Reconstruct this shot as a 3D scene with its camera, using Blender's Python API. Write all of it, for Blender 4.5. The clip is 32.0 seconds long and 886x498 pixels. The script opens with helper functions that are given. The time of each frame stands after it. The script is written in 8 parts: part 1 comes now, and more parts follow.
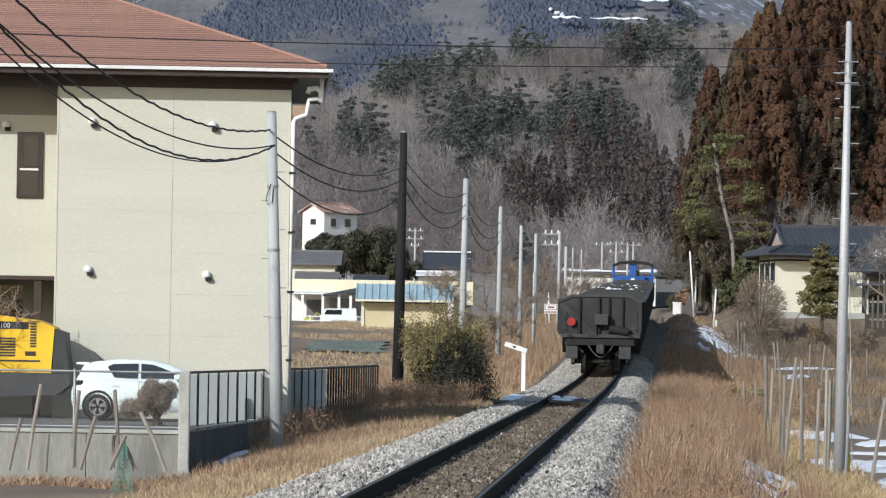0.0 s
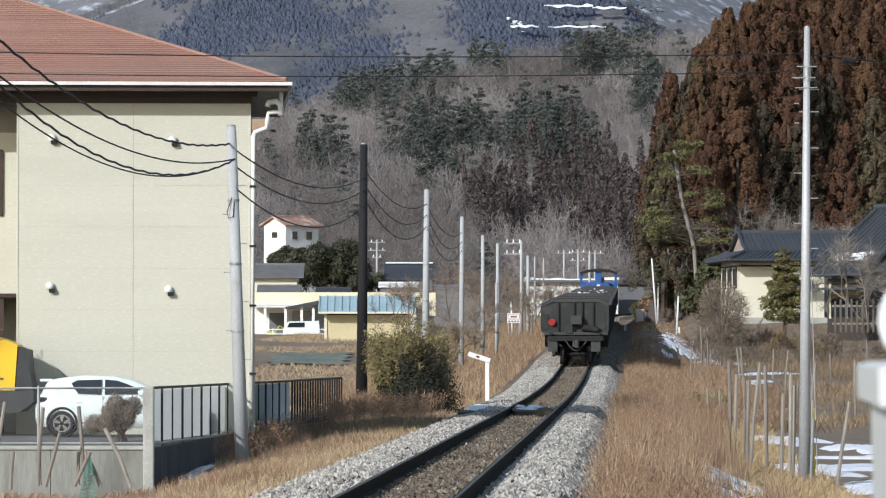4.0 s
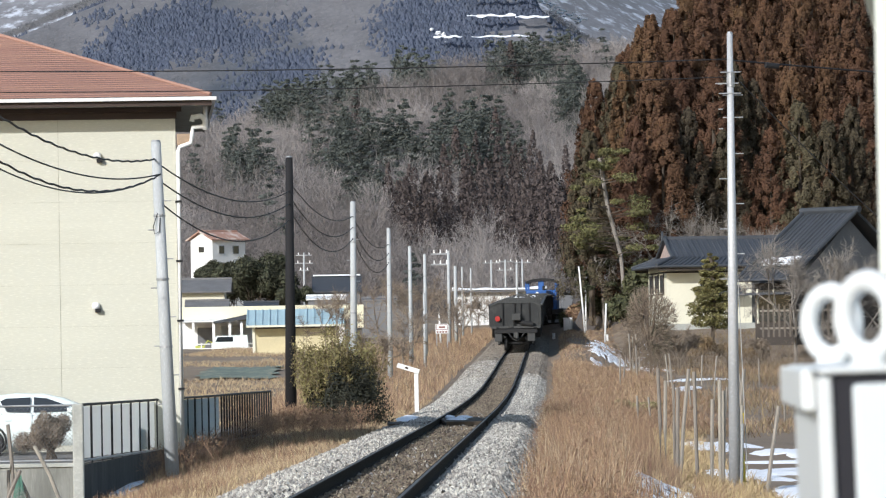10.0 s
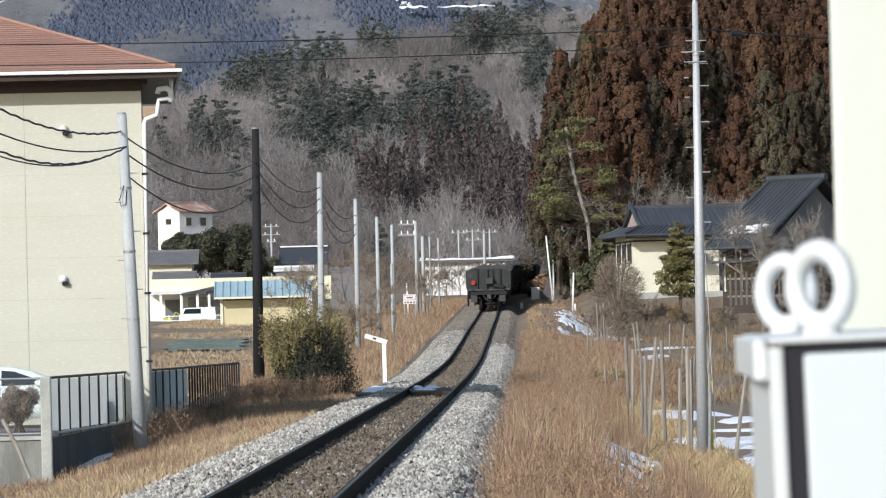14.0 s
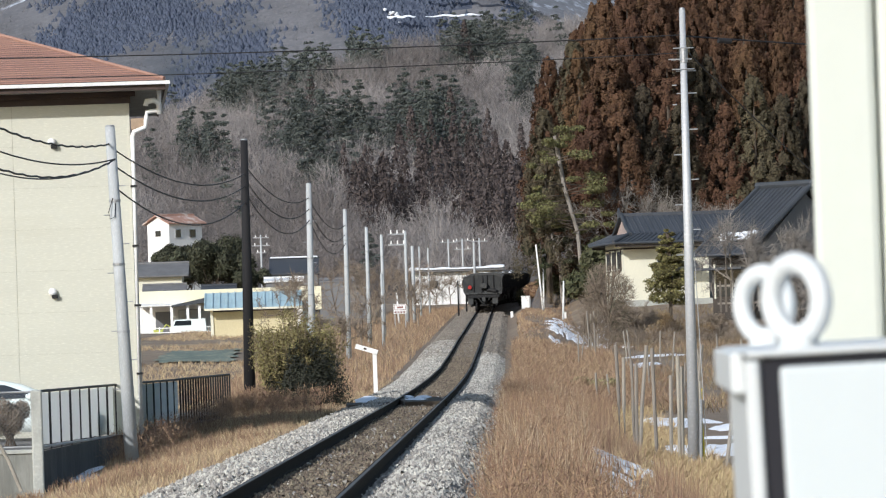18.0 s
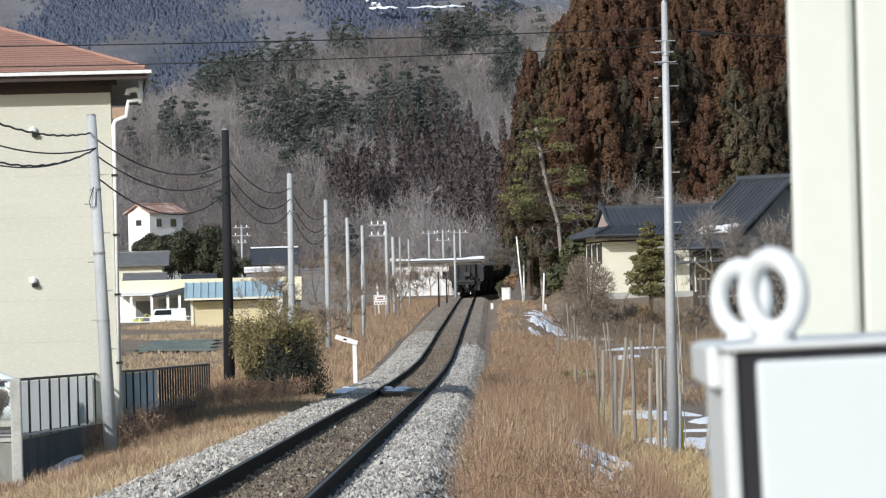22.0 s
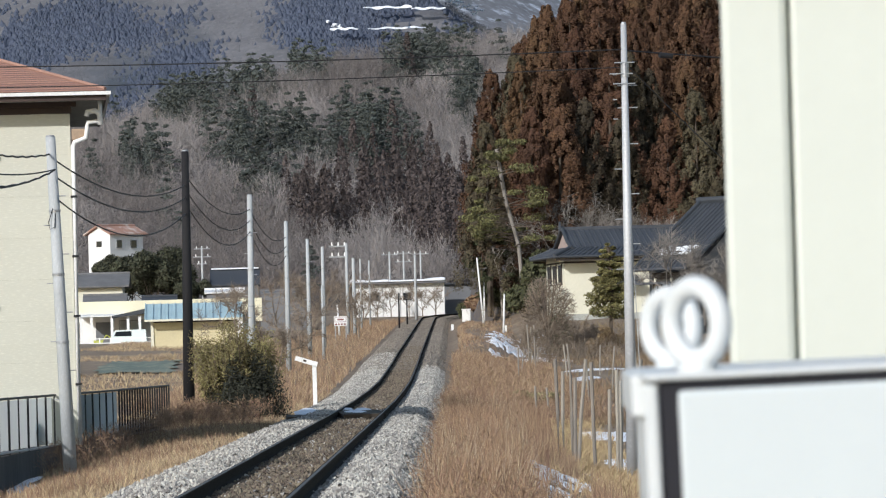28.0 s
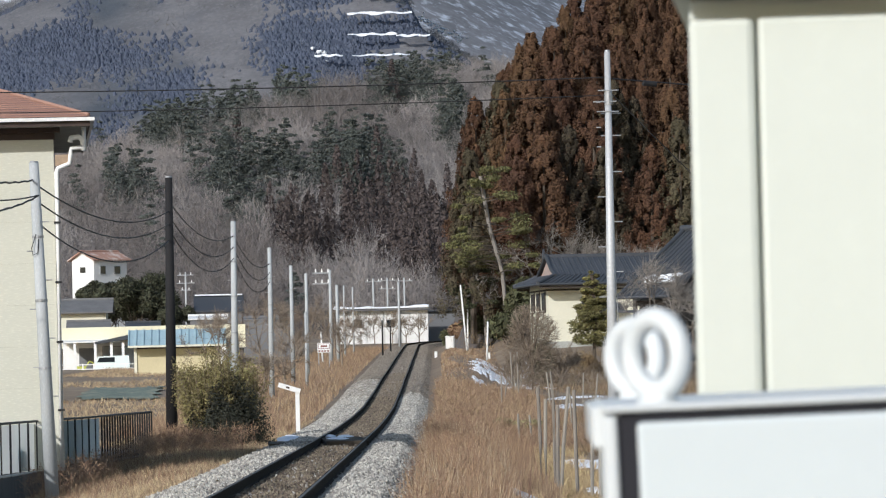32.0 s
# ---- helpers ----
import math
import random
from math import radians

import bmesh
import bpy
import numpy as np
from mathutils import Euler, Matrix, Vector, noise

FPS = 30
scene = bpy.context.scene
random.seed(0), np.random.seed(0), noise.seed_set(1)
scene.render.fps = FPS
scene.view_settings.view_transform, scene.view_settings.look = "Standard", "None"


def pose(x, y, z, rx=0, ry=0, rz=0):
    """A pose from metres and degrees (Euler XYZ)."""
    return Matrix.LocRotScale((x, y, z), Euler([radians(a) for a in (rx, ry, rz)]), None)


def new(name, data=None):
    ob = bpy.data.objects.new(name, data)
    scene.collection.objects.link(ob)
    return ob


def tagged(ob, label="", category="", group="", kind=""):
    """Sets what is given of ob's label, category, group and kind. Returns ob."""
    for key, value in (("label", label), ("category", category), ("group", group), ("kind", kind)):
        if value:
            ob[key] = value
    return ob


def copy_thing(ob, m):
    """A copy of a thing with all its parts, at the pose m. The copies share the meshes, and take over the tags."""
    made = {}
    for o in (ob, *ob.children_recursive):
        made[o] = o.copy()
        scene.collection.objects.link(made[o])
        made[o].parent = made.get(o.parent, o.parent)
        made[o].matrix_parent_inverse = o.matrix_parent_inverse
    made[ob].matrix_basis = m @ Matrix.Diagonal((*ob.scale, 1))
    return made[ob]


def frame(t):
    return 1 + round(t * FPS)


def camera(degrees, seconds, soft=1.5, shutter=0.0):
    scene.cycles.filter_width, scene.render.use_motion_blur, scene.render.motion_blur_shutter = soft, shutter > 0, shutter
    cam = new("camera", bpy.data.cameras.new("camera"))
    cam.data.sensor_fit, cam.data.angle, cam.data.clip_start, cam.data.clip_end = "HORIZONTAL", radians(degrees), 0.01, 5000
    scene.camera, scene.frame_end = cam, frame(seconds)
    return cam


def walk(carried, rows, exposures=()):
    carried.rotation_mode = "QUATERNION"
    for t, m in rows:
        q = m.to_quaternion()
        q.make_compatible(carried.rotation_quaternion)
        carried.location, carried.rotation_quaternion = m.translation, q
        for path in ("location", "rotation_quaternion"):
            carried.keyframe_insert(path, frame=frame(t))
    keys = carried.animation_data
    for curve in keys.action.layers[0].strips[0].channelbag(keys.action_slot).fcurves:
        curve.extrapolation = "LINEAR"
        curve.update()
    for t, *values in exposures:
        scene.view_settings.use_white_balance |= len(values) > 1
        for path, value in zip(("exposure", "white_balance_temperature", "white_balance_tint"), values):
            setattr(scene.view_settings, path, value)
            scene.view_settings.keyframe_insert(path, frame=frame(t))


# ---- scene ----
# camera: a long lens held by hand beside a line-side cabinet
cam = camera(10.54, 32.0, soft=1.2)
cam.data.dof.use_dof = True
cam.data.dof.focus_distance = 170.0
cam.data.dof.aperture_fstop = 36.0
EYE = 1.26
# seconds, eye x, eye z, pitch, roll, yaw
ROWS = [
    (0.0, -0.0258, -0.0047, 1.035, -0.934, 0.001),
    (0.5, -0.0258, -0.0047, 1.190, -0.639, -0.028),
    (1.0, -0.0258, -0.0047, 1.283, -0.253, -0.086),
    (1.5, -0.0258, -0.0047, 1.233, -0.179, -0.096),
    (2.0, -0.0258, -0.0047, 1.116, -0.121, -0.125),
    (2.5, -0.0258, -0.0047, 1.080, 0.102, -0.234),
    (3.0, -0.0258, -0.0047, 1.139, 0.063, -0.322),
    (3.5, -0.0258, -0.0047, 1.164, -0.101, -0.408),
    (5.5, -0.0258, -0.0047, 1.223, 0.650, -0.657),
    (6.0, -0.0248, -0.0048, 1.297, 0.705, -0.685),
    (6.5, -0.0246, -0.0053, 1.325, 0.545, -0.735),
    (7.0, -0.0207, -0.0046, 1.346, 0.721, -0.888),
    (7.5, -0.0208, -0.0045, 1.378, 0.610, -1.178),
    (8.0, -0.0173, -0.0025, 1.413, 0.800, -1.421),
    (8.5, -0.0146, -0.0015, 1.488, 0.926, -1.526),
    (9.0, -0.0212, -0.0022, 1.691, 0.814, -1.503),
    (9.5, -0.0233, -0.0051, 1.628, 0.676, -1.494),
    (10.0, -0.0215, -0.0055, 1.293, 1.007, -1.286),
    (10.5, -0.0214, -0.0044, 1.130, 1.007, -1.285),
    (11.0, -0.0175, -0.0044, 1.080, 1.087, -1.384),
    (11.5, -0.0161, -0.0030, 1.180, 1.093, -1.513),
    (12.0, -0.0169, -0.0032, 1.220, 1.210, -1.515),
    (12.5, -0.0122, -0.0044, 1.218, 1.188, -1.514),
    (13.0, -0.0136, -0.0052, 1.066, 1.108, -1.559),
    (13.5, -0.0159, -0.0052, 0.979, 0.951, -1.668),
    (14.0, -0.0110, -0.0042, 0.930, 1.419, -1.667),
    (14.5, -0.0128, -0.0037, 0.888, 1.403, -1.667),
    (16.5, -0.0066, -0.0003, 0.924, 1.574, -1.740),
    (17.0, -0.0040, 0.0011, 1.153, 1.693, -1.781),
    (17.5, -0.0027, -0.0003, 1.153, 1.802, -1.788),
    (18.0, -0.0017, -0.0002, 1.039, 1.945, -1.778),
    (18.5, -0.0006, -0.0001, 0.827, 1.947, -1.770),
    (19.0, 0.0000, 0.0000, 0.746, 1.935, -1.872),
    (19.5, 0.0002, -0.0001, 0.728, 1.781, -1.962),
    (20.0, 0.0034, -0.0001, 0.724, 1.966, -1.969),
    (20.5, 0.0056, 0.0003, 0.746, 1.914, -1.927),
    (21.0, 0.0004, 0.0002, 0.843, 1.551, -1.942),
    (21.5, 0.0024, 0.0001, 0.910, 1.624, -1.946),
    (22.0, 0.0005, 0.0004, 0.927, 1.565, -2.016),
    (22.5, 0.0021, 0.0013, 0.887, 1.581, -2.087),
    (23.0, 0.0055, 0.0017, 0.875, 1.648, -2.077),
    (23.5, 0.0044, 0.0018, 0.913, 1.515, -2.083),
    (24.0, 0.0057, 0.0008, 0.911, 1.508, -2.098),
    (24.5, 0.0067, -0.0004, 0.796, 1.498, -2.152),
    (26.5, 0.0119, 0.0036, 0.825, 1.535, -2.210),
    (27.0, 0.0195, 0.0049, 0.998, 1.649, -2.237),
    (27.5, 0.0234, 0.0053, 1.112, 1.511, -2.405),
    (28.0, 0.0248, 0.0048, 1.167, 1.563, -2.485),
    (28.5, 0.0241, 0.0049, 1.193, 1.442, -2.518),
    (29.0, 0.0243, 0.0056, 1.252, 1.378, -2.501),
    (29.5, 0.0219, 0.0043, 1.291, 1.274, -2.557),
    (30.0, 0.0272, 0.0032, 1.230, 1.579, -2.521),
    (30.5, 0.0279, 0.0069, 1.274, 1.572, -2.510),
    (31.0, 0.0332, 0.0074, 1.397, 1.598, -2.544),
    (31.5, 0.0335, 0.0058, 1.455, 1.377, -2.650),
    (32.0, 0.0400, 0.0069, 1.485, 1.371, -2.681),
]
walk(cam, [(t, pose(x, 0.0, EYE + z, 90 + pitch, roll, yaw)) for t, x, z, pitch, roll, yaw in ROWS],
     exposures=[(0, 0.05, 6250, 10), (3.5, 0.10, 6250, 10), (6, 0.15, 6250, 10), (9, 0.33, 6250, 10), (11, 0.24, 6250, 10), (17, 0.18, 6250, 10), (24, 0.12, 6250, 10), (32, 0.03, 6250, 10)])

# daylight: low winter sun from behind the camera and to its left
SUN_EL, SUN_AZ = 26.0, 37.0        # azimuth: the way the light travels, degrees from +y towards +x
world = bpy.data.worlds.new("winter_sky")
scene.world = world
world.use_nodes = True
wn = world.node_tree.nodes
sky = wn.new("ShaderNodeTexSky")
sky.sky_type = "NISHITA"
sky.sun_disc = False
sky.sun_elevation = radians(SUN_EL)
sky.sun_rotation = radians(SUN_AZ + 180)
sky.altitude = 300
sky.air_density = 1.3
sky.dust_density = 1.5
wn["Background"].inputs[1].default_value = 0.12
world.node_tree.links.new(sky.outputs[0], wn["Background"].inputs[0])
sun_data = bpy.data.lights.new("sun", "SUN")
sun_data.energy, sun_data.angle, sun_data.color = 3.6, radians(0.53), (1.0, 0.97, 0.93)
sun = new("sun", sun_data)
LIGHT = Vector((math.sin(radians(SUN_AZ)) * math.cos(radians(SUN_EL)), math.cos(radians(SUN_AZ)) * math.cos(radians(SUN_EL)), -math.sin(radians(SUN_EL))))
sun.rotation_mode = "QUATERNION"
sun.rotation_quaternion = LIGHT.to_track_quat("-Z", "Y")
sun.location = (-60, 60, 80)

# ---- materials ----
MATS = {}


def mat(name, color, rough=0.85, metal=0.0, dark=0.65, scale=3.0, fine=40.0, bump=0.25, island=0.0, objrand=0.0, stain=None, stain_scale=1.5, stain_amount=0.35, spec=0.4, stretch=(1, 1, 1), speck=1.25):
    """A procedural surface: base colour with mottling at two scales, optional stains, per-piece variation and fine relief."""
    m = bpy.data.materials.new(name)
    m.use_nodes = True
    nt = m.node_tree
    n, lk = nt.nodes, nt.links
    b = n["Principled BSDF"]
    b.inputs["Roughness"].default_value = rough
    b.inputs["Metallic"].default_value = metal
    b.inputs["Specular IOR Level"].default_value = spec
    tc = n.new("ShaderNodeTexCoord")
    mp = n.new("ShaderNodeMapping")
    mp.inputs["Scale"].default_value = stretch
    lk.new(tc.outputs["Object"], mp.inputs["Vector"])

    def noise_node(s, detail):
        k = n.new("ShaderNodeTexNoise")
        k.inputs["Scale"].default_value = s
        k.inputs["Detail"].default_value = detail
        k.inputs["Roughness"].default_value = 0.6
        lk.new(mp.outputs[0], k.inputs["Vector"])
        return k

    def mix(a, bb, fac, kind="MIX"):
        k = n.new("ShaderNodeMix")
        k.data_type, k.blend_type = "RGBA", kind
        for sock, v in ((k.inputs[6], a), (k.inputs[7], bb), (k.inputs[0], fac)):
            if hasattr(v, "links"):
                lk.new(v, sock)
            else:
                sock.default_value = v
        return k.outputs[2]

    def ramp(src, lo, hi):
        k = n.new("ShaderNodeMapRange")
        k.inputs[1].default_value, k.inputs[2].default_value = lo, hi
        lk.new(src, k.inputs[0])
        return k.outputs[0]

    c4 = (*color, 1)
    d4 = (*[c * dark for c in color], 1)
    big = noise_node(scale, 5)
    small = noise_node(fine, 4)
    col = mix(d4, c4, ramp(big.outputs[0], 0.3, 0.65))
    col = mix(col, (*[min(1, c * speck) for c in color], 1), ramp(small.outputs[0], 0.52, 0.85))
    col = mix(col, d4, ramp(small.outputs[0], 0.45, 0.2))
    if stain:
        sn = noise_node(stain_scale, 6)
        k = ramp(sn.outputs[0], 0.52, 0.68)
        mul = n.new("ShaderNodeMath")
        mul.operation = "MULTIPLY"
        mul.inputs[1].default_value = stain_amount
        lk.new(k, mul.inputs[0])
        col = mix(col, (*stain, 1), mul.outputs[0])
    for amount, src in ((island, "island"), (objrand, "object")):
        if amount:
            g = n.new("ShaderNodeNewGeometry") if src == "island" else n.new("ShaderNodeObjectInfo")
            out = g.outputs["Random Per Island"] if src == "island" else g.outputs["Random"]
            hs = n.new("ShaderNodeHueSaturation")
            mr = n.new("ShaderNodeMapRange")
            mr.inputs[3].default_value, mr.inputs[4].default_value = 1 - amount, 1 + amount
            lk.new(out, mr.inputs[0])
            lk.new(mr.outputs[0], hs.inputs["Value"])
            mh = n.new("ShaderNodeMapRange")
            mh.inputs[3].default_value, mh.inputs[4].default_value = 0.5 - amount * 0.05, 0.5 + amount * 0.05
            lk.new(out, mh.inputs[0])
            lk.new(mh.outputs[0], hs.inputs["Hue"])
            lk.new(col, hs.inputs["Color"])
            col = hs.outputs[0]
    lk.new(col, b.inputs["Base Color"])
    if bump:
        bp = n.new("ShaderNodeBump")
        bp.inputs["Strength"].default_value = bump
        bp.inputs["Distance"].default_value = 0.02
        lk.new(small.outputs[0], bp.inputs["Height"])
        lk.new(bp.outputs[0], b.inputs["Normal"])
    rr = n.new("ShaderNodeMapRange")
    rr.inputs[3].default_value, rr.inputs[4].default_value = max(0.05, rough - 0.12), min(1, rough + 0.1)
    lk.new(big.outputs[0], rr.inputs[0])
    lk.new(rr.outputs[0], b.inputs["Roughness"])
    MATS[name] = m
    return m


def glass(name, color=(0.02, 0.025, 0.03), rough=0.06):
    m = bpy.data.materials.new(name)
    m.use_nodes = True
    b = m.node_tree.nodes["Principled BSDF"]
    b.inputs["Base Color"].default_value = (*color, 1)
    b.inputs["Roughness"].default_value = rough
    b.inputs["Specular IOR Level"].default_value = 0.8
    return m


M_GROUND = mat("dry_soil", (0.225, 0.17, 0.12), 0.95, scale=0.25, fine=9, bump=0.6, stain=(0.30, 0.24, 0.165), stain_scale=0.12, stain_amount=0.7)
M_STONE = mat("ballast_stone", (0.40, 0.38, 0.345), 0.9, scale=0.6, fine=25, bump=0.3, island=0.5)
M_STONE_BED = mat("ballast_bed", (0.15, 0.145, 0.135), 0.95, scale=2.0, fine=24, bump=0.9)
M_STONE_BROWN = mat("rusty_ballast", (0.18, 0.145, 0.108), 0.92, scale=0.6, fine=25, bump=0.3, island=0.42)
M_BROWN_BED = mat("rusty_bed", (0.15, 0.12, 0.09), 0.95, scale=2.0, fine=24, bump=0.9)
M_STONE_DIRTY = mat("dirty_stone", (0.235, 0.205, 0.172), 0.95, scale=0.6, fine=20, bump=0.3, island=0.3)
M_BED_FAR = mat("dirty_ballast", (0.25, 0.222, 0.188), 0.95, scale=1.5, fine=18, bump=0.9)
M_RAIL = mat("rusted_rail", (0.022, 0.016, 0.012), 0.95, 0.0, scale=1.5, fine=30, spec=0.12)
M_RAIL_TOP = mat("rail_running_face", (0.085, 0.07, 0.058), 0.5, 0.5, scale=2, fine=20, bump=0.05)
M_SLEEPER = mat("tarred_wood", (0.07, 0.055, 0.04), 0.9, scale=2, fine=30)
M_CONC = mat("grey_concrete", (0.42, 0.43, 0.40), 0.9, scale=0.9, fine=18, dark=0.78, stain=(0.22, 0.23, 0.21), stain_scale=0.8, stain_amount=0.45)
M_WALLCONC = mat("weathered_concrete", (0.30, 0.305, 0.28), 0.92, scale=1.2, fine=18, dark=0.62, stain=(0.12, 0.12, 0.105), stain_scale=0.9, stain_amount=0.75, stretch=(1.4, 1, 0.2))
# wall concrete with the side's shade put into its colour, mottled
M_WALLSHADE = mat("shaded_concrete", (0.085, 0.08, 0.074), 0.95, scale=1.2, fine=14, dark=0.5, stain=(0.16, 0.15, 0.14), stain_scale=0.8, stain_amount=0.5, stretch=(1, 1, 0.25))
M_POLE = mat("pole_concrete", (0.44, 0.46, 0.47), 0.85, scale=0.8, fine=26, dark=0.8, stain=(0.26, 0.26, 0.25), stain_scale=1.0, stain_amount=0.4, stretch=(2, 2, 0.5))
M_WOODPOLE = mat("creosoted_wood", (0.014, 0.0135, 0.015), 0.85, scale=1.2, fine=30, stretch=(6, 6, 0.6))
M_STEEL = mat("galvanised_steel", (0.42, 0.43, 0.44), 0.55, 0.6, scale=2, fine=30, bump=0.08)
M_WIRE = mat("black_cable", (0.02, 0.02, 0.022), 0.7, bump=0)
M_STUCCO = mat("cream_siding", (0.56, 0.555, 0.475), 0.9, scale=0.35, fine=22, dark=0.93, bump=0.2, stain=(0.46, 0.45, 0.37), stain_scale=0.5, stain_amount=0.35, stretch=(0.35, 0.35, 2.2))
# siding hue at about half strength, for the under-eave strip and porch wall
M_STUCCO_DARK = mat("darker_siding", (0.26, 0.25, 0.22), 0.9, scale=0.5, fine=22, dark=0.9)
M_JOINT = mat("siding_joint", (0.46, 0.45, 0.37), 0.9)
M_ROOF_RED = mat("red_roof_sheet", (0.30, 0.172, 0.135), 0.7, scale=0.8, fine=14, dark=0.86, objrand=0.11)
M_BROWN_TRIM = mat("dark_brown_trim", (0.055, 0.035, 0.03), 0.6, scale=2)
M_WHITE = mat("white_paint", (0.80, 0.80, 0.79), 0.5, scale=1.5, fine=20, dark=0.9, bump=0.05, stain=(0.5, 0.48, 0.44), stain_scale=2, stain_amount=0.25)
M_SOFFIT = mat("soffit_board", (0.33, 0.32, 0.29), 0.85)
M_CAR = mat("white_car_paint", (0.72, 0.80, 0.80), 0.25, spec=0.6, dark=0.97, bump=0.0)
M_GLASS = glass("dark_glass")
M_TYRE = mat("tyre_rubber", (0.025, 0.025, 0.027), 0.85)
M_ALLOY = mat("alloy_rim", (0.5, 0.5, 0.5), 0.35, 0.8, bump=0)
M_YELLOW = mat("machine_yellow", (0.82, 0.52, 0.03), 0.45, dark=0.88, scale=1.5, bump=0.05, stain=(0.45, 0.3, 0.05), stain_amount=0.3)
M_MACH_DARK = mat("machine_dark", (0.045, 0.047, 0.05), 0.6)
M_TXT_WHITE = mat("letter_white", (0.8, 0.8, 0.8), 0.6, bump=0)
M_WAGON = mat("wagon_black", (0.034, 0.036, 0.037), 0.75, 0.1, scale=1.2, fine=20, dark=0.7, stain=(0.075, 0.074, 0.07), stain_scale=1.4, stain_amount=0.55, objrand=0.1)
M_WAGON_LIGHT = mat("wagon_dusty_grey", (0.062, 0.064, 0.064), 0.8, 0.1, scale=1.5, fine=20, dark=0.75)
M_UNDER = mat("underframe_black", (0.022, 0.022, 0.023), 0.85)
M_RED = mat("red_marker", (0.42, 0.03, 0.025), 0.45, bump=0)
M_BLUE = mat("loco_blue", (0.025, 0.11, 0.36), 0.45, scale=1.5, bump=0.03)
M_SNOW = mat("old_snow", (0.82, 0.85, 0.90), 0.85, scale=1.0, fine=14, dark=0.88, bump=0.4)

# ---- building helpers ----
def part(name, bm, material, parent=None, label="", smooth=False):
    """One mesh object from a bmesh, under a thing or a part."""
    me = bpy.data.meshes.new(name)
    bm.normal_update()
    bm.to_mesh(me)
    bm.free()
    if material:
        me.materials.append(material)
    if smooth:
        me.shade_smooth()
    ob = new(name, me)
    if parent:
        ob.parent = parent
    if label:
        ob["label"] = label
    return ob


def soup(name, verts, faces, material, parent=None, label="", smooth=False):
    me = bpy.data.meshes.new(name)
    me.from_pydata(verts.tolist() if hasattr(verts, "tolist") else verts, [], faces.tolist() if hasattr(faces, "tolist") else faces)
    me.materials.append(material)
    if smooth:
        me.shade_smooth()
    ob = new(name, me)
    if parent:
        ob.parent = parent
    if label:
        ob["label"] = label
    return ob


def thing(name, x, y, z, label, category, group="", rz=0.0, kind=""):
    e = new(name)
    e.empty_display_size = 0.2
    e.matrix_basis = pose(x, y, z, 0, 0, rz)
    return tagged(e, label, category, group, kind)


def B():
    return bmesh.new()


def box(bm, x0, y0, z0, x1, y1, z1, bevel=0.0, m=None):
    mm = Matrix.Translation(((x0 + x1) / 2, (y0 + y1) / 2, (z0 + z1) / 2)) @ Matrix.Diagonal((abs(x1 - x0), abs(y1 - y0), abs(z1 - z0), 1))
    if m is not None:
        mm = m @ mm
    r = bmesh.ops.create_cube(bm, size=1, matrix=mm)
    if bevel:
        es = {e for v in r["verts"] for e in v.link_edges}
        bmesh.ops.bevel(bm, geom=list(es), offset=bevel, segments=2, affect="EDGES", profile=0.5)
    return bm


def rod(bm, p, q, r1, r2=None, n=8, caps=True):
    p, q = Vector(p), Vector(q)
    d = q - p
    m = Matrix.Translation((p + q) / 2) @ d.to_track_quat("Z", "Y").to_matrix().to_4x4()
    bmesh.ops.create_cone(bm, cap_ends=caps, segments=n, radius1=r1, radius2=r1 if r2 is None else r2, depth=d.length, matrix=m)
    return bm


def tube(bm, pts, r, n=5):
    pts = [Vector(p) for p in pts]
    rings = []
    for i, p in enumerate(pts):
        d = (pts[min(i + 1, len(pts) - 1)] - pts[max(i - 1, 0)]).normalized()
        a = d.cross(Vector((0, 0, 1)))
        if a.length < 1e-3:
            a = Vector((1, 0, 0))
        a.normalize()
        b = a.cross(d)
        rings.append([bm.verts.new(p + (a * math.cos(k * 2 * math.pi / n) + b * math.sin(k * 2 * math.pi / n)) * r) for k in range(n)])
    for u, v in zip(rings, rings[1:]):
        for k in range(n):
            bm.faces.new((u[k], u[(k + 1) % n], v[(k + 1) % n], v[k]))
    bm.faces.new(rings[0][::-1])
    bm.faces.new(rings[-1])
    return bm


def prism(bm, outline, axis, a, b):
    """A closed outline of 2D points pushed from a to b along an axis ('x', 'y' or 'z')."""
    def at(u, v, w):
        return {"x": (w, u, v), "y": (u, w, v), "z": (u, v, w)}[axis]
    lo = [bm.verts.new(at(u, v, a)) for u, v in outline]
    hi = [bm.verts.new(at(u, v, b)) for u, v in outline]
    k = len(outline)
    bm.faces.new(lo[::-1])
    bm.faces.new(hi)
    for i in range(k):
        bm.faces.new((lo[i], lo[(i + 1) % k], hi[(i + 1) % k], hi[i]))
    bmesh.ops.recalc_face_normals(bm, faces=bm.faces)
    return bm


def torus(bm, m, R, r, nu=40, nv=12):
    rings = []
    for i in range(nu):
        a = 2 * math.pi * i / nu
        c = Vector((math.cos(a), 0, math.sin(a)))
        rings.append([bm.verts.new(m @ (c * (R + r * math.cos(2 * math.pi * j / nv)) + Vector((0, 1, 0)) * r * math.sin(2 * math.pi * j / nv))) for j in range(nv)])
    for i in range(nu):
        for j in range(nv):
            bm.faces.new((rings[i][j], rings[(i + 1) % nu][j], rings[(i + 1) % nu][(j + 1) % nv], rings[i][(j + 1) % nv]))
    bmesh.ops.recalc_face_normals(bm, faces=bm.faces)
    return bm


RNG = np.random.default_rng(7)


def lerp(x, xs, ys):
    return float(np.interp(x, xs, ys))


# ---- the line: where the track runs and how the land lies ----
def track_x(y):
    return 0.046 * y - 2.2 + (0.0014 * (y - 402) ** 2 if y > 402 else 0.0)


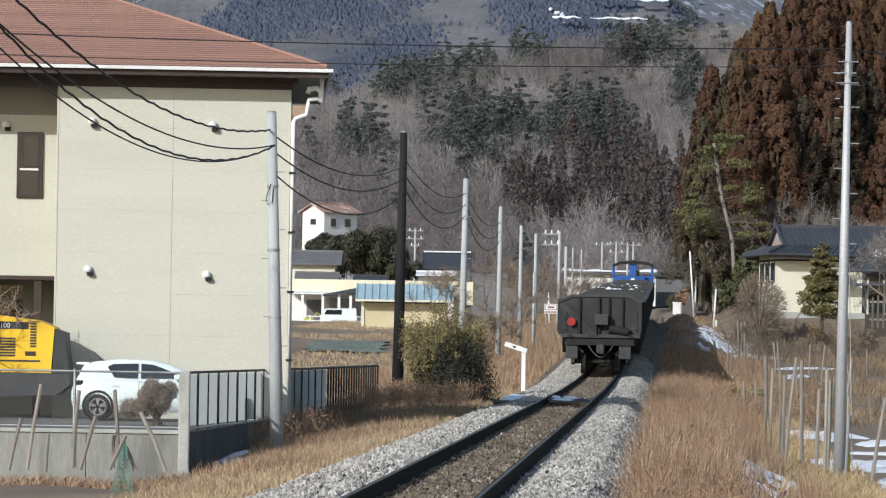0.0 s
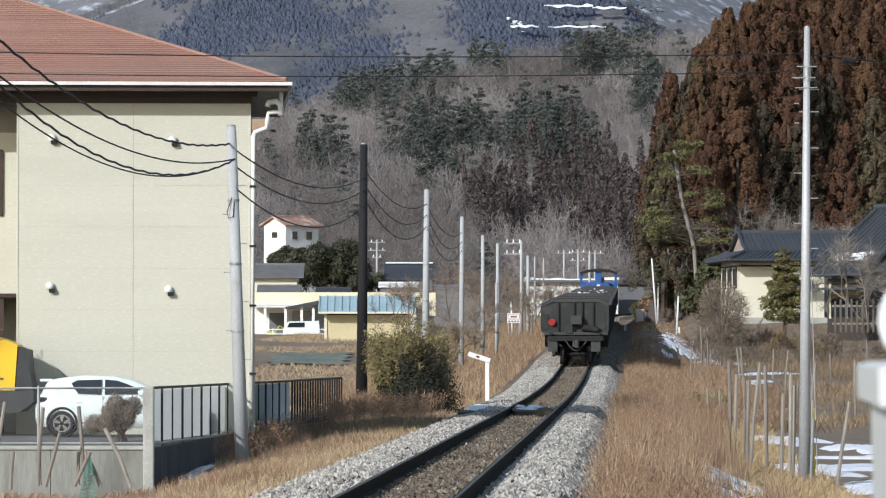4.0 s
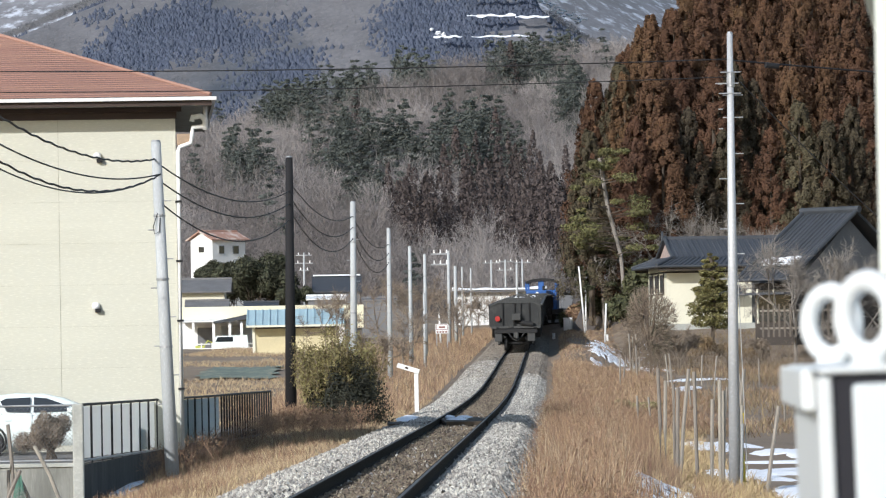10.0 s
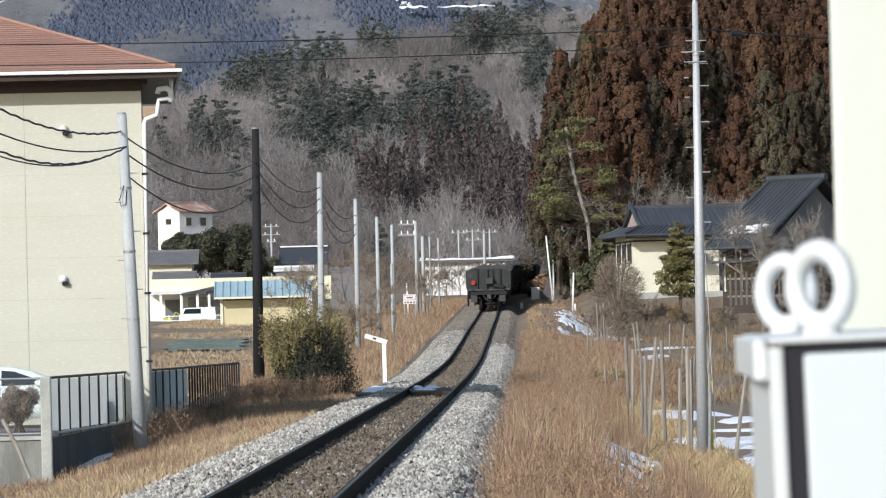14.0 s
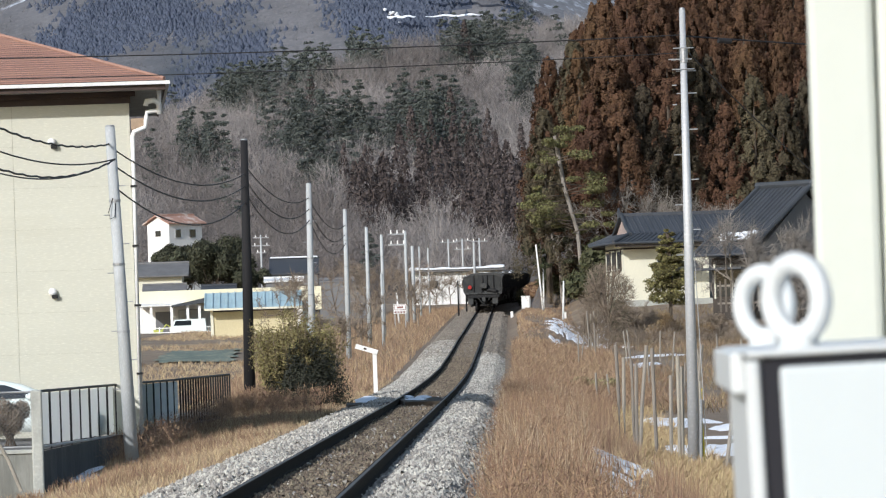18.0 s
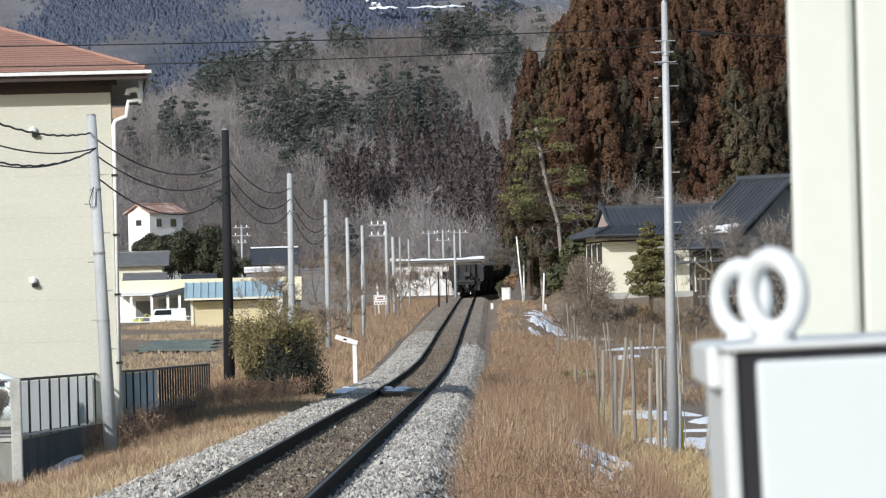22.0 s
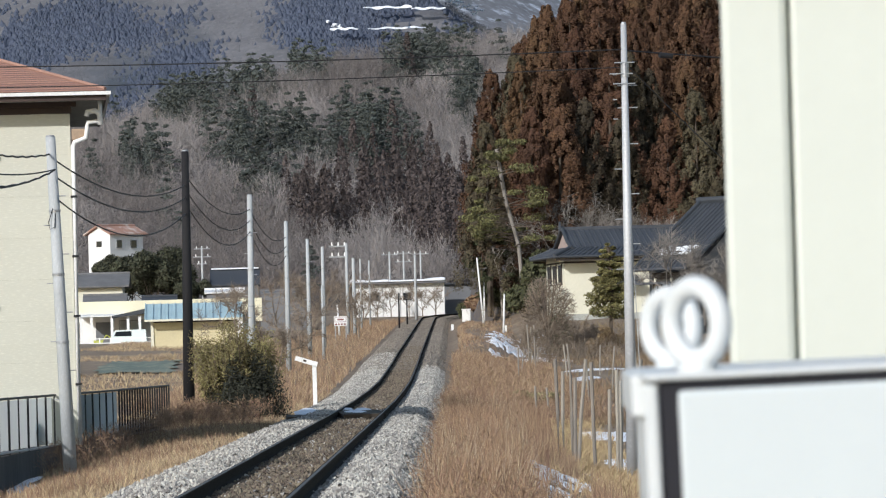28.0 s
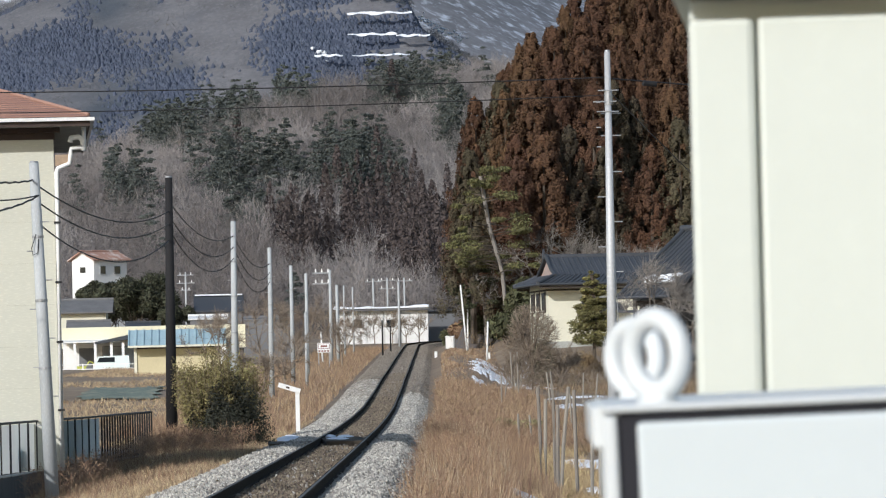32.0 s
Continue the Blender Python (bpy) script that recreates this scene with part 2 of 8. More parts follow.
GRADE_Y = (0, 105, 130, 152, 174, 191, 211, 232, 262, 299, 330, 366, 410, 430, 450, 560, 700)
GRADE_Z = (-0.15, -0.15, -0.13, -0.05, 0.10, 0.345, 0.655, 1.055, 1.51, 2.13, 2.62, 3.2, 3.85, 4.15, 4.38, 5.3, 6.5)


def track_z(y):
    return lerp(y, GRADE_Y, GRADE_Z)


def left_level(y):
    return lerp(y, (0, 85, 91, 119, 140, 160, 200, 280, 350, 450, 600, 800), (-1.6, -1.52, -1.32, -0.78, -0.68, -0.42, 0.15, 1.55, 2.4, 4.0, 6.5, 9.0))


def right_level(y):
    return lerp(y, (0, 90, 140, 180, 230, 265, 300, 330, 400, 600, 800), (-1.4, -1.25, -0.9, -0.3, 0.3, 0.55, 1.7, 2.6, 3.6, 5.4, 8.0))


def smooth(a):
    a = min(1.0, max(0.0, a))
    return a * a * (3 - 2 * a)


def ground_z(x, y):
    xc, zr = track_x(y), track_z(y)
    u = x - xc
    bed = zr - 0.42
    if u >= 0:
        low = right_level(y)
        berm = 0.10 * math.exp(-((u - 3.0) / 0.9) ** 2)
        # a wide shoulder of earth beside the climbing line
        wide = 2.4 * smooth((y - 232) / 16) * (1 - smooth((y - 380) / 20))
        f = smooth((u - 1.8 - wide) / (3.2 + 0.6 * max(0, bed - low)))
        z = bed * (1 - f) + low * f + berm
        z += 0.55 * smooth((y - 236) / 14) * (1 - smooth((y - 380) / 25)) * (1 - smooth((u - 1.9 - wide) / 1.7)) * smooth((u - 1.9) / 1.3)
        if x > 16 and 240 < y < 390:
            z += 1.0 * smooth((x - 17) / 4) * smooth((y - 250) / 30) * (1 - smooth((y - 340) / 45))
    else:
        low = left_level(y)
        f = smooth((-u - 1.9) / (5.5 + 0.5 * max(0, bed - low)))
        z = bed * (1 - f) + low * f
    z += 0.05 * math.sin(x * 1.7 + y * 0.31) * math.cos(y * 0.23) * smooth((abs(u) - 2) / 2)
    return z

# ---- ground sheet ----
def build_ground():
    xs = np.unique(np.concatenate([np.linspace(-3000, -80, 12), np.linspace(-80, -12, 18), np.linspace(-12, 30, 106), np.linspace(30, 110, 22), np.linspace(110, 3000, 12)]))
    ys = np.unique(np.concatenate([np.linspace(-600, 20, 8), np.linspace(20, 180, 120), np.linspace(180, 480, 130), np.linspace(480, 800, 30), np.linspace(800, 4600, 16)]))
    verts, faces = [], []
    for y in ys:
        for x in xs:
            yy = min(max(y, 0), 700)
            z = ground_z(float(x), float(yy))
            verts.append((float(x), float(y), z))
    nx = len(xs)
    for j in range(len(ys) - 1):
        for i in range(nx - 1):
            a = j * nx + i
            faces.append((a, a + 1, a + nx + 1, a + nx))
    g = soup("ground", verts, faces, M_GROUND, smooth=True)
    tagged(g, "dry winter soil and stubble beside a railway", "ground", kind="structure")


build_ground()


def strip(name, y0, y1, profile, material, step=2.0, label="", category="", kind="structure"):
    """A solid ribbon along the track; profile: (offset across, height over the rail head)."""
    ys = np.arange(y0, y1 + step, step)
    verts, faces = [], []
    k = len(profile)
    for y in ys:
        for u, h in profile:
            verts.append((track_x(y) + u, float(y), track_z(y) + h))
    for j in range(len(ys) - 1):
        for i in range(k):
            a, b = j * k + i, j * k + (i + 1) % k
            faces.append((a, b, b + k, a + k))
    faces.append(tuple(range(k))[::-1])
    faces.append(tuple(range(len(verts) - k, len(verts))))
    me = bpy.data.meshes.new(name)
    me.from_pydata(verts, [], faces)
    me.materials.append(material)
    bm = bmesh.new()
    bm.from_mesh(me)
    bmesh.ops.recalc_face_normals(bm, faces=bm.faces)
    bm.to_mesh(me)
    bm.free()
    ob = new(name, me)
    if label:
        tagged(ob, label, category, kind=kind)
    return ob


BED_END = 720
BED_PROFILE = [(-2.6, -0.8), (-1.8, -0.22), (-1.2, -0.13), (-0.66, -0.19), (0.66, -0.19), (0.95, -0.11), (1.4, -0.14), (2.1, -0.8)]
strip("track_bed", 0, 226, BED_PROFILE, M_STONE_BED, label="bed of crushed grey ballast under the single track", category="track bed")
strip("track_bed_far", 226, BED_END, BED_PROFILE, M_BED_FAR, label="dirt-brown ballast bed on the climbing line", category="track bed")
middle = strip("track_middle", 0, BED_END, [(-0.5, -0.3), (-0.5, -0.165), (0, -0.15), (0.5, -0.165), (0.5, -0.3)], M_BROWN_BED, label="rust-brown ballast between the rails", category="track bed")
RAIL_SECTION = [(-0.06, -0.16), (-0.06, -0.145), (-0.012, -0.13), (-0.012, -0.045), (-0.033, -0.035), (-0.033, -0.004), (0.033, -0.004), (0.033, -0.035), (0.012, -0.045), (0.012, -0.13), (0.06, -0.145), (0.06, -0.16)]
for side in (-1, 1):
    r = strip("rail", 0, BED_END, [(u + side * 0.5665, h) for u, h in RAIL_SECTION], M_RAIL)
    tagged(r, "rusty steel rail of a single narrow-gauge track", "rail", group="rails of the track")
    top = strip("running_face", 0, BED_END, [(side * 0.5665 - 0.018, -0.006), (side * 0.5665 - 0.018, -0.001), (side * 0.5665 + 0.018, -0.001), (side * 0.5665 + 0.018, -0.006)], M_RAIL_TOP)
    top.parent = r
    top["label"] = "dull worn running face"

# ---- the stone train ----
def build_wagon(tail=False):
    w = thing("hopper_wagon", 0, 0, 0, "black four-axle stone hopper wagon with dusty ribbed sides" if not tail else "tail hopper wagon, black and dusty, with a red end marker disc", "hopper wagon", group="wagons of the stone train")
    half, top, sh = 4.1, 2.68, 2.48
    outline = [(-1.30, 1.22), (-1.40, 1.5), (-1.40, sh), (-0.98, top), (0.98, top), (1.40, sh), (1.40, 1.5), (1.30, 1.22)]
    for s in (-1, 1):
        bm = prism(B(), outline, "y", s * half - 0.04, s * half + 0.04)
        end = part("end_plate", bm, M_WAGON, w)
        for x in (-0.72, -0.06, 0.28, 0.74):
            part("end_rib", box(B(), x - 0.035, s * half + s * 0.04, 1.25, x + 0.035, s * half + s * 0.13, 2.6, 0.008), M_UNDER, end)
        part("end_rail", box(B(), -1.36, s * half + s * 0.04, 1.24, 1.36, s * half + s * 0.16, 1.36, 0.01), M_WAGON_LIGHT, end)
        part("top_angle", prism(B(), [(-1.41, sh - 0.05), (-1.41, sh + 0.03), (-0.98, top + 0.03), (0.98, top + 0.03), (1.41, sh + 0.03), (1.41, sh - 0.05), (0.96, top - 0.05), (-0.96, top - 0.05)], "y", s * half + s * 0.04, s * half + s * 0.09), M_WAGON_LIGHT, end)
        part("brake_box", box(B(), -0.2, s * half + s * 0.05, 1.68, 0.26, s * half + s * 0.4, 2.05, 0.02), M_WAGON_LIGHT, end, "dusty grey valve box")
        part("brake_cylinder", rod(B(), (0.3, s * (half + 0.18), 1.55), (0.95, s * (half + 0.18), 1.45), 0.13, n=12), M_UNDER, end)
        part("ladder_plate", box(B(), -0.42, s * half + s * 0.05, 1.3, -0.12, s * half + s * 0.2, 1.72, 0.01), M_WAGON, end)
        part("buffer_beam", box(B(), -1.15, s * (half - 0.1), 0.98, 1.15, s * (half + 0.16), 1.2, 0.01), M_UNDER, w)
        coup = part("coupler", box(B(), -0.13, s * (half + 0.1), 0.72, 0.13, s * (half + 0.5), 1.0, 0.04), M_WAGON_LIGHT, w, "grey automatic coupler")
        part("knuckle", rod(B(), (0.07, s * (half + 0.5), 0.7), (0.07, s * (half + 0.5), 1.02), 0.085, n=10), M_WAGON_LIGHT, coup)
        pts = [(-0.42 + 0.88 * k / 12, s * (half + 0.25), 1.0 - 0.42 * math.sin(math.pi * k / 12)) for k in range(13)]
        part("air_hose", tube(B(), pts, 0.028, 6), M_WAGON_LIGHT, w, "sagging grey air hose")
        for x in (-0.98, 0.83):
            part("corner_step", box(B(), x - 0.19, s * (half + 0.02), 0.52, x + 0.22, s * (half + 0.1), 1.08, 0.03), M_WAGON_LIGHT, w, "grey corner step plate")
        for x in (-1.2, 1.2):
            part("grab_iron", tube(B(), [(x, s * (half + 0.05), 1.5), (x, s * (half + 0.14), 1.52), (x, s * (half + 0.14), 2.1), (x, s * (half + 0.05), 2.12)], 0.014), M_WAGON_LIGHT, end)
        # side wall, a sheet with a folded rim, leaning in to the hopper below
        bm = prism(B(), [(s * 1.40, 1.5), (s * 1.40, sh), (s * 1.36, sh), (s * 1.36, 1.5), (s * 0.55, 0.75), (s * 0.6, 0.72)], "y", -half + 0.04, half - 0.04)
        side = part("side_wall", bm, M_WAGON, w)
        for k in range(9):
            y = -3.8 + k * 0.95
            part("side_rib", prism(B(), [(s * 1.40, 1.3), (s * 1.48, 1.45), (s * 1.48, sh - 0.02), (s * 1.40, sh)], "y", y - 0.04, y + 0.04), M_WAGON, side)
        part("rim", box(B(), s * 1.35, -half, sh, s * 1.5, half, sh + 0.07, 0.01), M_WAGON_LIGHT, side)
        part("sole_bar", box(B(), s * 1.12, -half, 0.98, s * 1.22, half, 1.2, 0.01), M_UNDER, w)
    part("floor_slope", prism(B(), [(-3.9, 2.2), (-1.6, 0.8), (1.6, 0.8), (3.9, 2.2), (3.9, 2.1), (1.6, 0.7), (-1.6, 0.7), (-3.9, 2.1)], "x", -1.34, 1.34), M_WAGON_LIGHT, w)
    for yb in (-2.7, 2.7):
        bogie = part("bogie", box(B(), -0.95, yb - 0.2, 0.35, 0.95, yb + 0.2, 0.75, 0.02), M_UNDER, w)
        for s in (-1, 1):
            part("side_frame", prism(B(), [(yb - 1.05, 0.38), (yb - 0.9, 0.62), (yb - 0.3, 0.74), (yb + 0.3, 0.74), (yb + 0.9, 0.62), (yb + 1.05, 0.38), (yb + 0.3, 0.3), (yb - 0.3, 0.3)], "x", s * 0.88, s * 1.0), M_WAGON, bogie)
        for dy in (-0.8, 0.8):
            bm = rod(B(), (-0.8, yb + dy, 0.42), (0.8, yb + dy, 0.42), 0.07, n=8)
            for s in (-1, 1):
                rod(bm, (s * 0.53, yb + dy, 0.42), (s * 0.66, yb + dy, 0.42), 0.42, n=20)
                rod(bm, (s * 0.5, yb + dy, 0.42), (s * 0.53, yb + dy, 0.42), 0.45, n=20)
            part("wheelset", bm, M_UNDER, bogie)
    if tail:
        for s in (1,):
            part("marker_disc", rod(B(), (-1.0, -half - 0.16, 1.78), (-1.0, -half - 0.2, 1.78), 0.145, n=20), M_RED, w, "round red end marker")
        for x in (-1.02, 1.02):
            part("tail_lamp", rod(B(), (x, -half - 0.05, 1.3), (x, -half - 0.25, 1.3), 0.06, n=10), M_UNDER, w)
    return w


def snow_heap(w, seed):
    rng = np.random.default_rng(seed)
    bm = B()
    for k in range(16):
        y = rng.uniform(-3.6, 3.6)
        x = rng.uniform(-1.0, 1.0)
        m = Matrix.Translation((x, y, 2.45 + rng.uniform(-0.1, 0.16))) @ Matrix.Diagonal((rng.uniform(0.12, 0.34), rng.uniform(0.2, 0.5), rng.uniform(0.08, 0.2), 1))
        bmesh.ops.create_icosphere(bm, subdivisions=1, radius=1, matrix=m)
    part("snow_crust", bm, M_SNOW, w, "patchy old snow on the rim")


WAGONS = [build_wagon(tail=True)]
first = build_wagon()
WAGONS.append(first)
for k in range(16):
    WAGONS.append(copy_thing(first, pose(0, 0, 0)))
for k in (6, 7, 8, 9, 11):
    snow_heap(WAGONS[k], k)


def build_loco():
    l = thing("diesel_locomotive", 0, 0, 0, "blue centre-cab diesel locomotive with a pale stripe", "locomotive")
    part("frame", box(B(), -1.35, -6.4, 0.85, 1.35, 6.4, 1.25, 0.03), M_UNDER, l)
    for a, b in ((-6.0, -1.4), (1.4, 6.0)):
        hood = part("hood", box(B(), -0.85, a, 1.25, 0.85, b, 2.95, 0.08), M_BLUE, l)
        part("hood_stripe", box(B(), -0.86, a - 0.012, 2.0, 0.86, b + 0.012, 2.14), M_WHITE, hood, "pale stripe")
    # cab with corner posts, so that daylight shows through its windows
    cab = part("cab_lower", box(B(), -1.38, -1.3, 1.25, 1.38, 1.3, 2.98, 0.05), M_BLUE, l)
    for x in (-1.32, 1.32):
        for y in (-1.24, 1.24):
            part("cab_post", box(B(), x - 0.12, y - 0.08, 2.9, x + 0.06, y + 0.08, 3.74), M_BLUE, cab)
    part("cab_middle_post", box(B(), -0.28, -1.28, 2.75, 0.22, -1.1, 3.85, 0.02), M_BLUE, cab)
    bm = prism(B(), [(-1.4, 3.56), (-1.4, 3.74), (-0.9, 3.94), (0.0, 4.04), (0.9, 3.94), (1.4, 3.74), (1.4, 3.56), (0.9, 3.72), (0.0, 3.80), (-0.9, 3.72)], "y", -1.45, 1.45)
    part("cab_roof", bm, M_UNDER, l)
    part("exhaust", rod(B(), (0.3, -2.2, 2.9), (0.3, -2.2, 3.35), 0.13, n=12), M_UNDER, l)
    for y in (-6.35, 6.35):
        part("handrail", tube(B(), [(-1.25, y, 1.25), (-1.25, y, 2.1), (1.25, y, 2.1), (1.25, y, 1.25)], 0.02), M_WHITE, l)
        part("headlamp", rod(B(), (0, y * 0.945, 2.7), (0, y * 0.955, 2.7), 0.14, n=14), M_WHITE, l)
    for yb in (-3.9, 3.9):
        bogie = part("bogie", box(B(), -1.0, yb - 1.6, 0.3, 1.0, yb + 1.6, 0.8, 0.04), M_UNDER, l)
        for dy in (-1.0, 1.0):
            bm = B()
            for s in (-1, 1):
                rod(bm, (s * 0.53, yb + dy, 0.43), (s * 0.66, yb + dy, 0.43), 0.43, n=20)
            part("wheelset", bm, M_UNDER, bogie)
    return l


LOCO = build_loco()

# ---- cream two-storey building and its yard ----
LOT_Z = -0.80
YARD = 0.88        # the yard is laid out on its survey grid, then brought to true size about the eye


def yard_point(x, y, z):
    return (x * YARD, y * YARD, EYE + (z - EYE) * YARD)


def yard_true_size():
    kinds = {"parking_lot", "retaining_wall", "apartment_building", "chain_link_fence", "bar_fence", "dark_bar_fence", "hatchback_car", "wheel_loader", "clipped_shrub", "service_cable", "garden_stake", "garden_net"}
    m = Matrix.Translation((0, 0, EYE)) @ Matrix.Scale(YARD, 4) @ Matrix.Translation((0, 0, -EYE))
    for ob in list(bpy.data.objects):
        if ob.parent is None and (ob.name.split(".")[0] in kinds or ob == P1):
            ob.matrix_basis = m @ ob.matrix_basis



def build_lot():
    bm = prism(B(), [(-60, 97.3), (-5.3, 97.3), (-2.1, 146), (-60, 146)], "z", -2.6, LOT_Z)
    lot = part("parking_lot", bm, MATS["lot_asphalt"])
    tagged(lot, "worn grey asphalt of a parking lot", "parking lot", kind="structure")
    # retaining wall: cast panels along the front, a run beside the line coloured dark as shade
    wall = thing("retaining_wall", 0, 0, 0, "low weathered concrete retaining wall with a coping", "wall", kind="structure")
    x = -60.0
    while x < -5.2:
        x1 = min(x + 2.4, -5.2)
        part("wall_panel", box(B(), x + 0.006, 97.0, -3.0, x1 - 0.006, 97.3, LOT_Z - 0.02, 0.008), M_WALLCONC, wall)
        x = x1
    part("coping", box(B(), -60, 96.96, LOT_Z - 0.02, -5.2, 97.34, LOT_Z + 0.06, 0.01), M_CONC, wall)
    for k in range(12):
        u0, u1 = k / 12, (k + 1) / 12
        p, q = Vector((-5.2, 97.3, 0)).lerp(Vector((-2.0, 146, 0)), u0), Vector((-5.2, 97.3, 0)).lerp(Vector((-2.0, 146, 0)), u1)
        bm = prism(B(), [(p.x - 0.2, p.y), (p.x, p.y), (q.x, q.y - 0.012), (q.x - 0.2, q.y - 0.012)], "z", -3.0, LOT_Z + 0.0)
        part("side_panel", bm, M_WALLSHADE, wall, "concrete coloured dark for the wall's shaded side")
    for px in (-7.93, -6.52):
        part("weep_hole", rod(B(), (px, 96.99, -1.82), (px, 97.03, -1.82), 0.035, n=10), M_UNDER, wall)


mat("lot_asphalt", (0.16, 0.155, 0.15), 0.95, scale=0.5, fine=20, dark=0.75, stain=(0.3, 0.29, 0.27), stain_scale=0.7, stain_amount=0.4)
build_lot()


def build_house():
    h = thing("apartment_building", 0, 0, 0, "cream two-storey building with ribbed siding and a low red hip roof", "building")
    xl, xr, xm, yf, yr, yb = -24.0, -3.74, -9.14, 113.0, 114.3, 124.5
    z0, z1 = LOT_Z, 7.0
    # front bay in stacked siding boards, two columns with an open joint
    core = part("bay_wall", box(B(), xm, yf + 0.008, z0, xr, yb, z1), M_JOINT, h, "recessed joint face")
    nrow = 8
    for (a, b) in ((xm, -6.454), (-6.442, xr)):
        for k in range(nrow):
            za, zb = z0 + (z1 - z0) * k / nrow, z0 + (z1 - z0) * (k + 1) / nrow
            part("siding_board", box(B(), a, yf, za + 0.002, b, yf + 0.03, zb - 0.002), M_STUCCO, core)
    part("corner_trim", box(B(), xr - 0.002, yf - 0.012, z0, xr + 0.05, yf + 0.1, z1, 0.006), M_STUCCO, h)
    part("corner_trim", box(B(), xm - 0.045, yf - 0.012, z0, xm, yf + 0.3, z1, 0.006), M_STUCCO, h)
    side = part("side_wall", box(B(), xr, yf + 0.12, z0, xr + 0.02, yb, z1), M_STUCCO, h)
    # set-back wing with a narrow window and a dark entrance
    wing = part("wing_wall", box(B(), xl, yr, 2.5, xm - 0.05, yr + 0.2, 6.34), M_STUCCO, h)
    part("upper_band", box(B(), xl, yr - 0.02, 6.34, xm - 0.05, yr + 0.2, z1), M_STUCCO_DARK, h, "darker strip of wall under the eave")
    part("lower_wall", box(B(), xl, yr + 1.6, z0, xm - 0.05, yr + 1.8, 2.5), M_STUCCO_DARK, h)
    part("porch_lintel", box(B(), xl, yr - 0.03, 2.42, xm - 0.05, yr + 0.25, 2.52, 0.01), M_BROWN_TRIM, h)
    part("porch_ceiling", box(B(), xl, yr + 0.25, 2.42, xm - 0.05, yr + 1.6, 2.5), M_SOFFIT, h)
    for x in (-9.62, -12.2, -14.8):
        part("porch_post", box(B(), x - 0.09, yr + 0.02, z0, x + 0.09, yr + 0.2, 2.42, 0.01), M_BROWN_TRIM, h)
    for xw in (-10.9, -13.5, -16.0):
        d = part("entrance_window", box(B(), xw - 0.85, yr + 1.56, 0.2, xw + 0.85, yr + 1.6, 2.3), M_GLASS, h)
        part("frame", box(B(), xw - 0.03, yr + 1.53, 0.2, xw + 0.03, yr + 1.58, 2.3), M_BROWN_TRIM, d)
    for xw in (-9.86, -13.2, -16.4):
        win = part("window_frame", box(B(), xw - 0.31, yr - 0.06, 4.36, xw + 0.31, yr + 0.02, 5.93, 0.015), M_BROWN_TRIM, h)
        part("upper_pane", box(B(), xw - 0.14, yr - 0.075, 5.12, xw + 0.20, yr - 0.05, 5.82), M_GLASS, win)
        part("lower_pane", box(B(), xw - 0.22, yr - 0.07, 4.42, xw + 0.2, yr - 0.05, 5.0), M_GLASS, win)
        part("sash_bar", box(B(), xw - 0.24, yr - 0.085, 5.02, xw + 0.2, yr - 0.05, 5.07, 0.005), M_WHITE, win, "pale aluminium sash bar")
    # frieze, soffit, fascia, gutter
    ex, ey = -2.86, 112.15
    part("frieze", box(B(), xl, yf - 0.03, z1 - 0.02, xr + 0.08, yf + 0.2, 7.22), M_BROWN_TRIM, h)
    part("frieze_step", box(B(), xl, yf - 0.14, 7.14, xr + 0.2, yf - 0.03, 7.26), M_BROWN_TRIM, h)
    part("side_frieze", box(B(), xr, yf + 0.2, z1 - 0.02, xr + 0.07, yb, 7.22), M_BROWN_TRIM, h)
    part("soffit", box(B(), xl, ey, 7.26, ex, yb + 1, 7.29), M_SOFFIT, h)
    part("fascia", box(B(), xl, ey - 0.02, 7.24, ex + 0.02, ey + 0.02, 7.44), M_BROWN_TRIM, h)
    part("side_fascia", box(B(), ex - 0.02, ey + 0.02, 7.24, ex + 0.02, yb + 1, 7.44), M_BROWN_TRIM, h)
    g = part("gutter", prism(B(), [(ey - 0.13, 7.44), (ey - 0.12, 7.36), (ey - 0.03, 7.36), (ey - 0.022, 7.44), (ey - 0.04, 7.44), (ey - 0.045, 7.38), (ey - 0.11, 7.38), (ey - 0.115, 7.44)], "x", xl, ex + 0.13), M_WHITE, h, "white eaves gutter")
    part("side_gutter", prism(B(), [(ex + 0.022, 7.44), (ex + 0.03, 7.36), (ex + 0.12, 7.36), (ex + 0.13, 7.44)], "y", ey - 0.02, yb + 1), M_WHITE, h, "white eaves gutter")
    # downpipe with two bends from the eave to the wall
    py = yf - 0.09
    part("rain_hopper", box(B(), -3.66, yf - 0.02, 6.35, -3.3, yf + 0.3, 6.62, 0.02), mat("rusty_box", (0.42, 0.31, 0.22), 0.8), h, "faded brown junction box")
    part("downpipe", tube(B(), [(-2.98, py, 7.3), (-2.98, py, 6.85), (-3.02, py, 6.78), (-3.28, py, 6.76), (-3.3, py, 6.6), (-3.33, py, 6.4), (-3.6, py, 6.3), (-3.64, py, 6.2), (-3.64, py, z0)], 0.055, 10), M_WHITE, h, "white plastic downpipe", smooth=True)
    part("elbow", tube(B(), [(-3.3, py, 6.9), (-3.28, py, 7.0), (-3.1, py, 7.03), (-3.0, py, 6.95), (-2.98, py, 6.7)], 0.07, 10), M_WHITE, h, smooth=True)
    for z in (0.6, 2.2, 3.6, 5.0):
        part("pipe_clip", box(B(), -3.72, py - 0.065, z, -3.56, py + 0.08, z + 0.05), M_UNDER, h)
